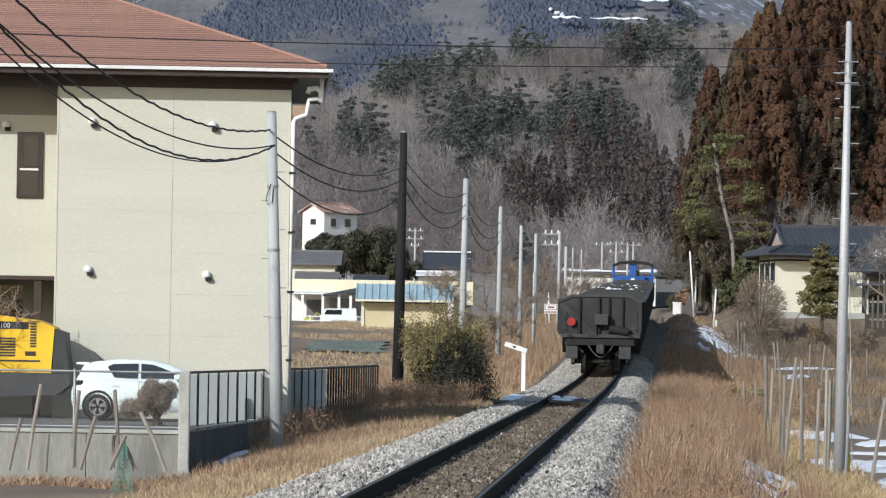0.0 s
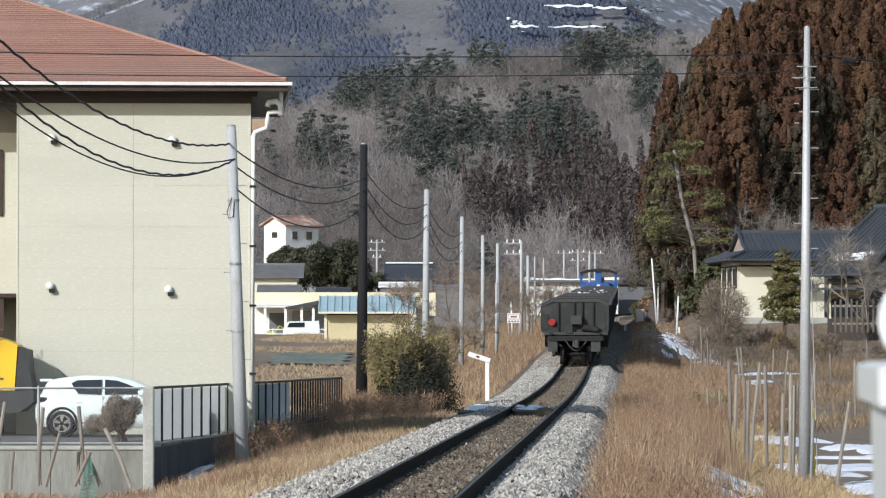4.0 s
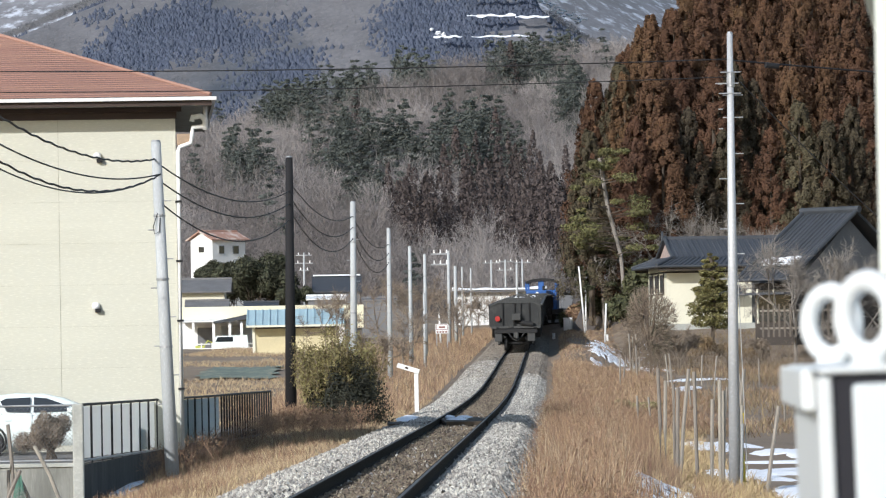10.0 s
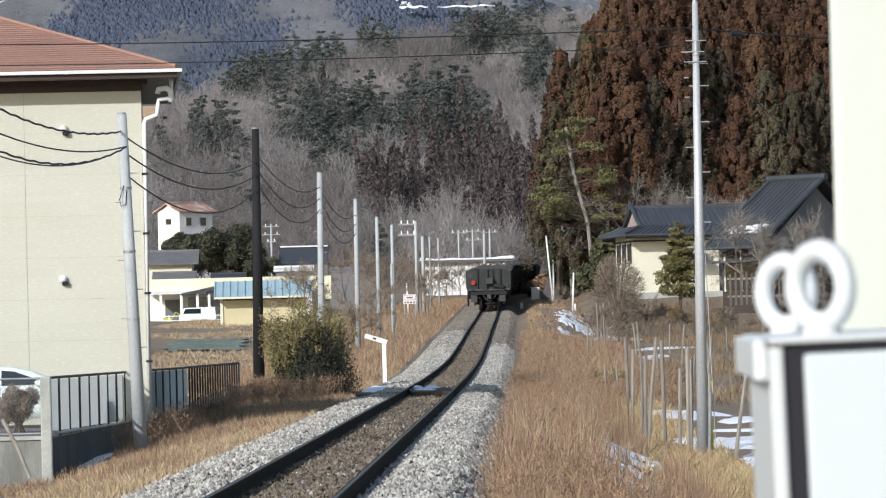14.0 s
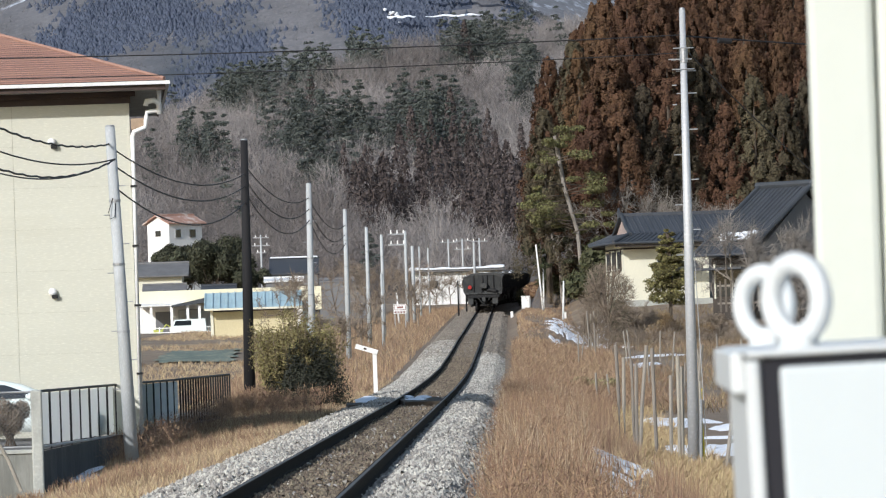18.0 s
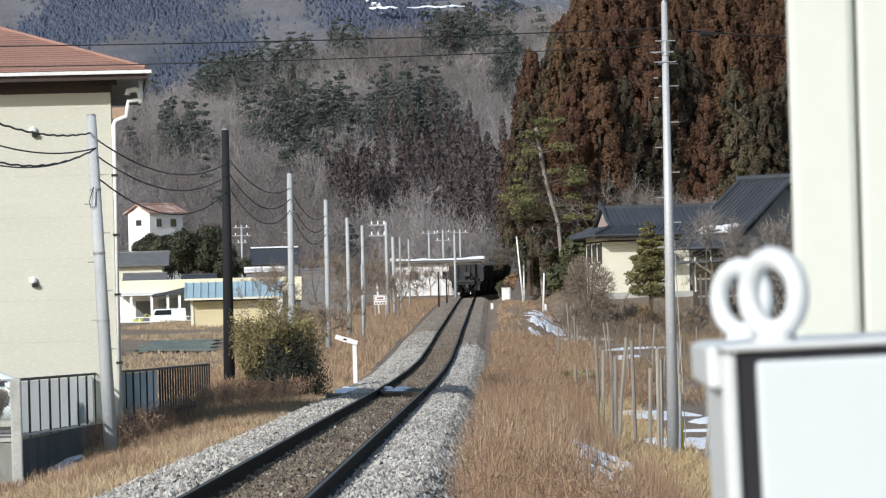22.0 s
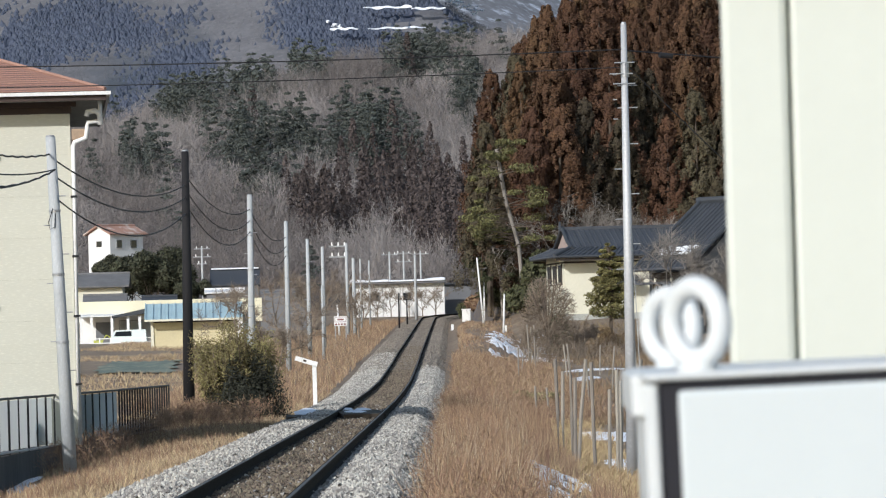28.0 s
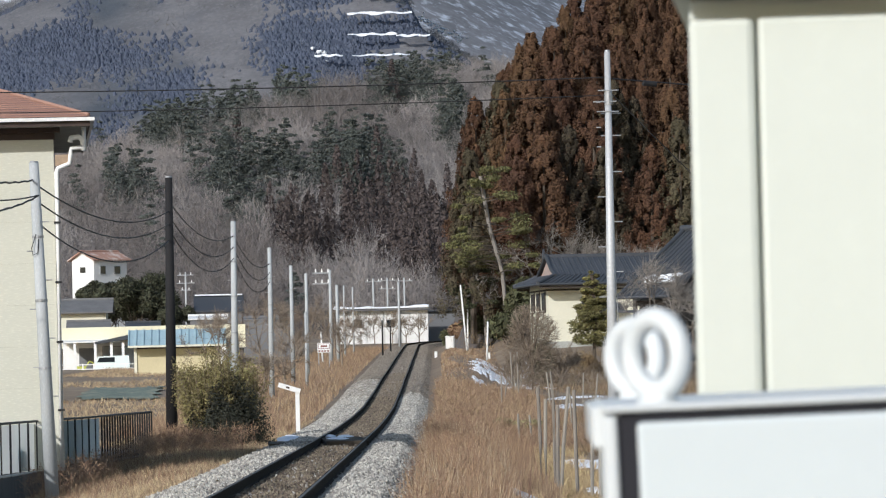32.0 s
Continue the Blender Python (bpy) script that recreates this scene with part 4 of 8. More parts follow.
def build_car():
    """A white hatchback, nose towards +x."""
    c = thing("hatchback_car", -8.68, 109.9, LOT_Z + 0.02, "white five-door hatchback parked beside the building", "car")
    c.location.x, c.scale = -8.46, (0.93, 0.93, 0.93)
    half = 0.86
    # lower body: x, floor, sill, belt height, width factor
    st = []
    for x, zlow, zbelt, wf in ((0.0, 0.42, 0.72, 0.80), (0.06, 0.28, 0.86, 0.90), (0.3, 0.22, 0.98, 0.97), (0.9, 0.2, 1.0, 1.0), (2.0, 0.2, 0.97, 1.0), (3.0, 0.2, 0.94, 1.0), (3.55, 0.22, 0.88, 0.98), (4.0, 0.24, 0.78, 0.93), (4.22, 0.3, 0.62, 0.84), (4.28, 0.36, 0.52, 0.76)):
        w = half * wf
        st.append([(x, -w * 0.94, zlow), (x, -w, (zlow + zbelt) * 0.45), (x, -w, zbelt - 0.1), (x, -w * 0.93, zbelt), (x, w * 0.93, zbelt), (x, w, zbelt - 0.1), (x, w, (zlow + zbelt) * 0.45), (x, w * 0.94, zlow)])
    body = part("body", loft(B(), st), M_CAR, c, smooth=False)
    body.data.shade_smooth()
    st = []
    for x, z, wf in ((0.12, 0.98, 0.80), (0.28, 1.32, 0.74), (0.55, 1.42, 0.72), (1.2, 1.49, 0.72), (1.9, 1.47, 0.72), (2.4, 1.36, 0.74), (2.95, 1.12, 0.80), (3.3, 0.94, 0.86)):
        w, wb = half * wf, half * 0.93
        st.append([(x, -wb, 0.88), (x, -wb * 0.99, min(z, 0.98)), (x, -w, z - 0.05 if z > 1.05 else z), (x, -w * 0.85, z), (x, w * 0.85, z), (x, w, z - 0.05 if z > 1.05 else z), (x, wb * 0.99, min(z, 0.98)), (x, wb, 0.88)])
    cabin = part("cabin", loft(B(), st), M_CAR, c)
    cabin.data.shade_smooth()

    def side_pane(name, pts):
        bm = B()
        ring = []
        for x, z in pts:
            f = (z - 0.95) / 0.5
            yy = -half * (0.945 - 0.19 * min(1, max(0, f))) - 0.018
            ring.append((x, yy, z))
        v = [bm.verts.new(p) for p in ring]
        w = [bm.verts.new((p[0], p[1] + 0.03, p[2])) for p in ring]
        bm.faces.new(v)
        bm.faces.new(w[::-1])
        for i in range(len(v)):
            bm.faces.new((v[i], v[(i + 1) % len(v)], w[(i + 1) % len(v)], w[i]))
        bmesh.ops.recalc_face_normals(bm, faces=bm.faces)
        return part(name, bm, M_GLASS, cabin, "dark side glass")
    side_pane("rear_window", [(0.88, 1.30), (1.02, 1.37), (1.62, 1.39), (1.62, 1.02), (1.05, 1.04)])
    side_pane("front_window", [(1.70, 1.39), (2.02, 1.36), (2.45, 1.20), (2.78, 1.04), (1.70, 1.02)])
    part("side_glass", box(B(), 1.2, half * 0.86, 1.02, 2.5, half * 0.9, 1.3), M_GLASS, cabin)
    part("mirror", box(B(), 2.52, -half - 0.16, 1.0, 2.72, -half + 0.02, 1.13, 0.03), M_CAR, c)
    for x in (1.66, 2.68):
        part("door_gap", box(B(), x - 0.006, -half - 0.004, 0.32, x + 0.006, -half + 0.02, 0.98), M_UNDER, c)
    for x in (0.98, 1.98):
        part("door_handle", box(B(), x, -half - 0.03, 0.82, x + 0.18, -half, 0.86, 0.01), M_CAR, c)
    part("tail_lamp", box(B(), 0.1, -half * 0.96, 0.84, 0.3, -half * 0.86, 0.96, 0.02), M_GLASS, c)
    part("head_lamp", box(B(), 3.7, -half * 0.97, 0.66, 4.12, -half * 0.8, 0.8, 0.03), M_GLASS, c)
    part("antenna", rod(B(), (0.7, -0.1, 1.44), (0.48, -0.1, 1.66), 0.008, n=5), M_UNDER, c)
    part("rear_spoiler", box(B(), 0.1, -0.55, 1.34, 0.42, 0.55, 1.4, 0.02), M_CAR, c)
    for x in (0.66, 3.36):
        for s in (-1, 1):
            if s < 0:
                part("wheel_arch", torus(B(), Matrix.Translation((x, -half - 0.002, 0.34)), 0.355, 0.03, 32, 6), M_UNDER, c)
            wheel_parts(c, x, s * (half - 0.08), 0.32, 0.315, 0.2, M_ALLOY)


build_car()


def build_loader():
    l = thing("wheel_loader", -11.6, 111.4, LOT_Z, "yellow wheel loader with a dark rear grille", "wheel loader")
    # engine hood with a falling, rounded top towards the rear (+x)
    side = [(-2.4, 1.05), (-2.4, 2.44), (-0.4, 2.44), (1.0, 2.40), (2.2, 2.26), (2.62, 2.10), (2.55, 1.05)]
    bm = prism(B(), side, "y", -0.75, 0.75)
    hood = part("engine_hood", bm, M_YELLOW, l)
    part("rear_grille", prism(B(), [(2.5, 1.06), (2.56, 1.94), (2.62, 2.06), (2.86, 1.98), (2.9, 1.5), (2.98, 1.04)], "y", -0.72, 0.72), M_MACH_DARK, l, "black rear grille and radiator guard")
    part("counterweight", prism(B(), [(-2.0, 0.62), (-2.0, 1.04), (3.0, 1.04), (3.0, 0.78), (2.7, 0.55), (1.4, 0.5)], "y", -1.0, 1.0), M_MACH_DARK, l, "dark counterweight")
    part("decal_band", box(B(), 0.85, -0.757, 2.05, 2.02, -0.75, 2.22), M_MACH_DARK, hood)
    for k in range(7):
        part("louvre", box(B(), 1.32, -0.765, 1.42 + k * 0.065, 1.72, -0.75, 1.46 + k * 0.065), M_MACH_DARK, hood)
    for k in range(9):
        part("louvre", box(B(), 2.06, -0.765, 1.64 + k * 0.065, 2.2, -0.75, 1.68 + k * 0.065), M_MACH_DARK, hood)
    part("hatch", box(B(), 1.25, -0.762, 1.3, 2.3, -0.752, 1.34), M_MACH_DARK, hood)
    part("latch", box(B(), 1.95, -0.77, 1.44, 2.2, -0.75, 1.54, 0.01), M_BROWN_TRIM, hood)
    bar = part("letter_bar", box(B(), 0.92, -0.765, 2.09, 1.3, -0.757, 2.18), M_TXT_WHITE, hood)
    curve = bpy.data.curves.new("number", "FONT")
    curve.body, curve.size, curve.extrude = "100", 0.16, 0.004
    tmp = bpy.data.objects.new("number", curve)
    me = bpy.data.meshes.new_from_object(tmp)
    me.materials.append(M_TXT_WHITE)
    bpy.data.objects.remove(tmp)
    num = new("number", me)
    num.matrix_basis = pose(1.36, -0.762, 2.08, 90, 0, 0)
    num.parent = hood
    part("cab", box(B(), -2.3, -0.7, 2.44, -0.9, 0.7, 3.1, 0.05), M_YELLOW, l)
    for x in (0.55, -2.6):
        for s in (-1, 1):
            wheel_parts(l, x, s * 0.85, 0.62, 0.62, 0.42, M_YELLOW)


build_loader()

# ---- village beyond the fields ----
M_BLUEROOF = mat("faded_blue_roof", (0.38, 0.52, 0.57), 0.55, 0.1, scale=0.8, fine=14, dark=0.85, stain=(0.35, 0.48, 0.52), stain_amount=0.4)
M_YELWALL = mat("yellow_plaster", (0.60, 0.53, 0.34), 0.9, scale=0.8, fine=12, dark=0.85)
M_CREAM = mat("cream_band", (0.74, 0.70, 0.52), 0.8, scale=0.5, fine=12, dark=0.92)
# lighter copy of the grey tile, with sunlight mixed into its colour
M_KAWARA_LIGHT = mat("sunlit_roof_tile", (0.17, 0.17, 0.172), 0.75, scale=1, fine=10, dark=0.7, spec=0.25)
M_KAWARA = mat("grey_roof_tile", (0.052, 0.058, 0.068), 0.62, scale=1, fine=16, dark=0.75, objrand=0.15)
M_HOUSEWALL = mat("house_plaster", (0.68, 0.66, 0.54), 0.9, scale=0.6, fine=14, dark=0.93)
M_GREYWALL = mat("grey_wall", (0.17, 0.175, 0.185), 0.85, scale=0.4, fine=10, dark=0.85)
M_WEATHER = mat("weathered_stake", (0.31, 0.28, 0.24), 0.95, scale=3, fine=30, stretch=(4, 4, 0.5), objrand=0.2)
M_YELPOST = mat("yellow_post", (0.72, 0.58, 0.05), 0.6)
M_NET = mat("green_net", (0.10, 0.22, 0.17), 0.9, bump=0)


def shed():
    y0 = 288
    s = thing("blue_roof_shed", 0, 0, 0, "small yellow shed with a faded blue ribbed metal roof", "shed")
    part("front_wall", box(B(), -4.8, y0, 1.3, 0.25, y0 + 0.15, 3.35), M_YELWALL, s)
    part("left_wall", box(B(), -4.8, y0 + 0.15, 1.3, -4.65, y0 + 4, 3.35), M_YELWALL, s)
    part("right_wall", box(B(), 0.1, y0 + 0.15, 1.3, 0.25, y0 + 4, 3.35), M_YELWALL, s)
    part("back_wall", box(B(), -4.65, y0 + 3.85, 1.3, 0.1, y0 + 4, 3.35), M_YELWALL, s)
    part("corner_post", box(B(), -4.95, y0 - 0.08, 1.3, -4.78, y0 + 0.05, 3.3), M_HOUSEWALL, s)
    # brown strip on the wall paints the shadow the eave throws
    part("wall_stripe", box(B(), -4.8, y0 - 0.02, 3.16, 0.25, y0, 3.3), M_BROWN_TRIM, s, "brown strip painted as the eave's shadow")
    roof = part("roof_front", prism(B(), [(y0 - 0.9, 3.30), (y0 + 2.0, 4.26), (y0 + 2.0, 4.32), (y0 - 0.9, 3.36)], "x", -5.3, 0.55), M_BLUEROOF, s)
    part("roof_back", prism(B(), [(y0 + 2.0, 4.26), (y0 + 4.9, 3.3), (y0 + 4.9, 3.36), (y0 + 2.0, 4.32)], "x", -5.3, 0.55), M_BLUEROOF, s)
    for k in range(14):
        x = -5.25 + k * 0.445
        part("roof_rib", prism(B(), [(y0 - 0.92, 3.36), (y0 + 2.0, 4.325), (y0 + 2.0, 4.38), (y0 - 0.92, 3.415)], "x", x - 0.025, x + 0.025), M_BLUEROOF, roof)
    part("eave_board", box(B(), -5.3, y0 - 0.93, 3.24, 0.55, y0 - 0.9, 3.36), M_HOUSEWALL, s)
    # dark triangle puts the shade beneath the roof end into colour
    part("gable_shade", prism(B(), [(y0 - 0.8, 3.3), (y0 + 2.0, 4.2), (y0 + 4.8, 3.3)], "x", -5.28, -5.2), M_MACH_DARK, s)
    t = thing("water_tank", 0.95, y0 + 1.0, 1.6, "blue plastic tank beside the shed", "tank")
    part("tank_body", rod(B(), (0, 0, 0), (0, 0, 2.1), 0.38, n=16), M_BLUEROOF, t)


shed()


M_LIME = mat("lime_paint", (0.52, 0.55, 0.12), 0.6)


def workshop():
    y0 = 332
    w = thing("long_workshop", 0, 0, 0, "long low white workshop with a cream fascia band", "building")
    part("fascia", box(B(), -10.6, y0 - 0.6, 4.0, 1.2, y0, 5.02, 0.03), M_CREAM, w)
    part("fascia_end", box(B(), 1.3, y0 - 0.5, 3.4, 2.0, y0, 5.0, 0.03), M_CREAM, w)
    part("wall", box(B(), -10.6, y0 + 0.3, 1.6, 1.2, y0 + 9, 4.6), M_WHITE, w)
    part("canopy", prism(B(), [(y0 - 3.0, 3.95), (y0 + 0.2, 4.15), (y0 + 0.2, 4.25), (y0 - 3.0, 4.02)], "x", -10.6, -6.6), M_WHITE, w)
    for x in (-10.4, -9.7, -8.3, -7.2, -6.4):
        part("post", box(B(), x - 0.09, y0 - 2.9, 1.6, x + 0.09, y0 - 2.7, 3.95), M_WHITE, w)
    # no hole is cut: a dark panel stands for the bay's unlit inside
    part("garage_opening", box(B(), -9.5, y0 + 0.24, 1.8, -8.4, y0 + 0.3, 3.6), M_GREYWALL, w, "dark panel standing for the garage bay's shaded inside")
    for k in range(4):
        x = -7.9 + k * 0.75
        win = part("window_frame", box(B(), x, y0 + 0.22, 2.4, x + 0.66, y0 + 0.3, 3.7), M_STEEL, w)
        part("pane", box(B(), x + 0.05, y0 + 0.2, 2.45, x + 0.61, y0 + 0.24, 3.65), M_SHEET, win)
    part("lean_roof", prism(B(), [(-8.3, 3.98), (-5.4, 4.55), (-5.2, 4.3), (-5.2, 4.2), (-8.3, 3.85)], "y", y0 - 3.2, y0 - 0.7), M_KAWARA, w)
    # low white fence with a hedge of rails before it
    f = thing("white_fence", 0, 0, 0, "low white rail fence before the workshop", "fence")
    for k in range(9):
        x = -10.5 + k * 0.72
        part("fence_post", box(B(), x, y0 - 8, 1.3, x + 0.07, y0 - 7.9, 2.5), M_WHITE, f)
    for z in (1.75, 2.1, 2.4):
        part("fence_rail", box(B(), -10.5, y0 - 8.02, z, -4.7, y0 - 7.98, z + 0.06), M_WHITE, f)
    part("low_wall", box(B(), -10.5, y0 - 8.6, 1.0, -4.6, y0 - 8.4, 1.75), M_WHITE, f)
    # a little yellow machine and a small white van in the yard
    m = thing("mini_excavator", -9.2, y0 - 5, 1.75, "small yellow-green digger parked in the yard", "digger")
    m.scale = (0.62, 0.62, 0.62)
    part("body", box(B(), -0.5, -0.5, 0.4, 0.5, 0.5, 0.95, 0.05), M_LIME, m)
    part("track", box(B(), -0.7, -0.6, 0, 0.7, 0.6, 0.4, 0.1), M_MACH_DARK, m)
    part("boom", tube(B(), [(0.4, 0, 0.8), (0.9, 0, 1.5), (1.4, 0, 1.2)], 0.08), M_LIME, m)
    v = thing("small_van", -7.1, y0 - 4.5, 1.7, "small white van parked before the workshop", "van")
    v.scale = (0.8, 0.8, 0.8)
    part("body", prism(B(), [(-1.5, 0.35), (-1.5, 1.1), (-1.2, 1.6), (1.4, 1.65), (1.5, 0.35)], "y", -0.65, 0.65), M_CAR, v)
    part("window", prism(B(), [(-1.3, 1.1), (-1.1, 1.5), (0.2, 1.52), (0.2, 1.1)], "y", -0.67, -0.655), M_GLASS, v)
    for x in (-0.95, 1.0):
        part("wheel", rod(B(), (x, -0.68, 0.28), (x, -0.5, 0.28), 0.28, n=16), M_TYRE, v)


workshop()


def gable_house(name, x0, x1, y0, y1, z0, ze, zr, wall, roof, label, ridge_along="x", over=0.5):
    h = thing(name, 0, 0, 0, label, "house")
    part("wall", box(B(), x0, y0, z0 - 1.0, x1, y1, ze), wall, h)
    if ridge_along == "x":
        ym = (y0 + y1) / 2
        for s in (-1, 1):
            ye = y0 - over if s < 0 else y1 + over
            r = part("roof_slope", prism(B(), [(ye, ze - 0.1), (ym, zr), (ym, zr + 0.12), (ye, ze + 0.02)], "x", x0 - over, x1 + over), roof, h)
        part("gable", prism(B(), [(y0, ze), (ym, zr - 0.05), (y1, ze)], "x", x0 + 0.002, x1 - 0.002), wall, h)
        part("ridge_cap", rod(B(), (x0 - over, ym, zr + 0.12), (x1 + over, ym, zr + 0.12), 0.13, n=8), roof, h)
    else:
        xm = (x0 + x1) / 2
        for s in (-1, 1):
            xe = x0 - over if s < 0 else x1 + over
            part("roof_slope", prism(B(), [(xe, ze - 0.1), (xm, zr), (xm, zr + 0.12), (xe, ze + 0.02)], "y", y0 - over, y1 + over), roof, h)
        part("gable", prism(B(), [(x0, ze), (xm, zr - 0.05), (x1, ze)], "y", y0 + 0.002, y1 - 0.002), wall, h)
        part("ridge_cap", rod(B(), (xm, y0 - over, zr + 0.12), (xm, y1 + over, zr + 0.12), 0.13, n=8), roof, h)
    return h


def windows(h, y, items):
    for x0, x1, z0, z1 in items:
        w = part("window_frame", box(B(), x0, y - 0.08, z0, x1, y + 0.02, z1), M_STEEL, h)
        part("pane", box(B(), x0 + 0.06, y - 0.1, z0 + 0.06, x1 - 0.06, y - 0.06, z1 - 0.06), M_GLASS, w)


M_REDTILE = mat("weathered_red_roof", (0.42, 0.24, 0.18), 0.8, scale=0.7, fine=8, dark=0.7, stain=(0.7, 0.66, 0.6), stain_scale=0.9, stain_amount=0.7)
wh = gable_house("white_house", 0, 4.9, 0, 3.4, -4.5, 3.05, 3.9, M_WHITE, M_REDTILE, "white two-storey house with a weathered red roof", "x", 0.4)
windows(wh, 0, [(0.9, 1.7, 1.5, 2.4), (3.0, 3.9, 1.5, 2.4)])
part("gable_window", box(B(), -0.06, 1.3, 1.7, 0.0, 2.1, 2.3), M_GLASS, wh)
wh.matrix_basis = pose(-13.05, 518, 11.35, 0, 0, 45)
gable_house("grey_roof_house", -13.6, -9.6, 420, 428, 5.2, 7.35, 8.4, M_HOUSEWALL, M_KAWARA_LIGHT, "small house with a sunlit grey tiled roof", "x", 0.6)
gable_house("low_annex", -7.7, -5.0, 415, 419, 4.4, 5.75, 6.2, M_GREYWALL, M_KAWARA, "low dark annex with a tiled roof", "x", 0.2)
gable_house("low_annex", -12.6, -9.2, 410, 414, 4.4, 5.8, 6.35, M_HOUSEWALL, M_KAWARA_LIGHT, "low white annex with a grey roof", "x", 0.2)
dk = gable_house("dark_roof_hall", -1.9, 2.4, 450, 458, 5.5, 7.6, 9.0, M_GREYWALL, M_KAWARA, "hall with a dark roof and a snowy ridge", "x", 0.2)
part("ridge_snow", box(B(), -2.0, 453.7, 9.12, 2.5, 454.3, 9.26, 0.04), M_SNOW, dk, "snow along the ridge")
gable_house("long_low_roof", -2.4, 0.9, 440, 447, 5.0, 6.8, 7.02, M_GREYWALL, M_WHITE, "low shed under a pale roof", "x", 0.2)
gable_house("grey_store", 2.2, 6.0, 380, 388, 2.4, 5.9, 6.0, M_GREYWALL, M_GREYWALL, "plain dark grey store building", "x", 0.05)


def depot():
    d = thing("white_depot", 0, 0, 0, "long white depot with snow on its flat roof", "building")
    part("wall", box(B(), 12.1, 470, 3.0, 20.7, 478, 7.55), M_WHITE, d)
    part("roof", box(B(), 11.6, 469.3, 7.55, 20.9, 479, 7.76, 0.05), M_GREYWALL, d)
    rng = np.random.default_rng(66)
    sections = []
    for k in range(46):
        x = 11.6 + 9.2 * k / 45
        h = 0.12 + 0.24 * (0.5 + noise.noise(Vector((x * 0.55, 1.6, 3.7)))) ** 2 + 0.03 * rng.uniform()
        sections.append([(x, 469.15, 7.77), (x, 469.2, 7.78 + h * 0.6), (x, 469.6, 7.78 + h), (x, 478.9, 7.9), (x, 478.95, 7.77)])
    part("roof_snow", loft(B(), sections), M_SNOW, d, "uneven thick snow on the roof edge", smooth=True)
    for k in range(5):
        x = 12.9 + k * 1.7
        part("pilaster", box(B(), x, 469.94, 3.0, x + 0.07, 470, 7.5), M_SHEET, d)
    for x in (13.4, 16.6):
        w = part("window_frame", box(B(), x, 469.92, 5.9, x + 0.9, 470, 6.7), M_STEEL, d)
        part("pane", box(B(), x + 0.06, 469.9, 5.96, x + 0.84, 469.93, 6.64), M_GLASS, w)
    g = thing("grey_shed", 0, 0, 0, "plain grey shed beside the white depot", "shed")
    part("wall", box(B(), 21.3, 482, 3.0, 25.6, 490, 7.5), M_GREYWALL, g)
    part("roof", box(B(), 21.1, 481.6, 7.5, 25.8, 490.4, 7.68, 0.03), M_KAWARA, g)


depot()


M_FADED = mat("faded_red", (0.27, 0.12, 0.11), 0.8, bump=0)


def sign_board():
    s = thing("warning_board", 6.68, 300, 1.6, "red and white warning board on two posts", "sign")
    part("board", box(B(), -0.4, 0, 1.15, 0.4, 0.05, 1.75, 0.01), M_WHITE, s)
    part("red_panel", box(B(), -0.36, -0.01, 1.38, 0.36, 0.0, 1.71), M_FADED, s, "faded red border")
    part("white_panel", box(B(), -0.33, -0.016, 1.41, 0.33, -0.01, 1.68), M_WHITE, s)
    part("mark", box(B(), -0.2, -0.03, 1.49, 0.2, -0.017, 1.6, 0.01), M_FADED, s)
    for k in range(4):
        part("letter_bar", box(B(), -0.34 + k * 0.18, -0.012, 1.2, -0.22 + k * 0.18, 0, 1.3), M_FADED, s)
    for x in (-0.33, 0.33):
        part("post", box(B(), x - 0.03, 0.05, -0.3, x + 0.03, 0.1, 1.7), M_STEEL, s)


sign_board()


def gradient_post():
    x, y = 2.5, 150
    z = ground_z(x, y)
    g = thing("gradient_post", x, y, z - 0.1, "white wooden gradient post with a slanting arm", "post")
    part("post", box(B(), -0.065, -0.05, 0, 0.065, 0.05, 0.98 - z, 0.01), M_WHITE, g)
    bm = box(B(), -0.62, -0.06, -0.075, 0.1, 0.0, 0.075, 0.01, m=pose(0, -0.05, 0.95 - z, 0, 18, 0))
    arm = part("arm", bm, M_WHITE, g)
    part("letter_bar", box(B(), -0.36, -0.066, -0.03, -0.26, -0.06, 0.03, m=pose(0, -0.05, 0.95 - z, 0, 18, 0)), M_BROWN_TRIM, arm)


gradient_post()


def line_box():
    z = ground_z(16.73, 345)
    b = thing("line_side_box", 16.73, 345, z - 0.05, "white line-side box with a grey side", "box")
    part("body", box(B(), -0.28, 0, 0, 0.28, 0.4, 0.85, 0.03), M_WHITE, b)
    part("lid", box(B(), -0.32, -0.03, 0.85, 0.34, 0.43, 0.92, 0.02), M_WHITE, b)
    part("side_door", box(B(), 0.28, 0.02, 0.05, 0.36, 0.38, 0.8), M_STEEL, b)
    for x, y in ((15.4, 338), (17.6, 311)):
        m = thing("marker_stone", x, y, ground_z(x, y) - 0.05, "short white marker stone beside the line", "marker")
        part("stone", box(B(), -0.1, -0.08, 0, 0.1, 0.08, 0.5, 0.03), M_WHITE, m)


line_box()


# ---- tiled houses to the right of the line ----
M_TIMBER = mat("dark_timber", (0.055, 0.046, 0.04), 0.9, scale=1.2, fine=12, dark=0.7, stretch=(1, 1, 0.3))
M_GABLE = mat("faded_gable_plaster", (0.42, 0.33, 0.30), 0.9, scale=1.5, fine=12, dark=0.75)


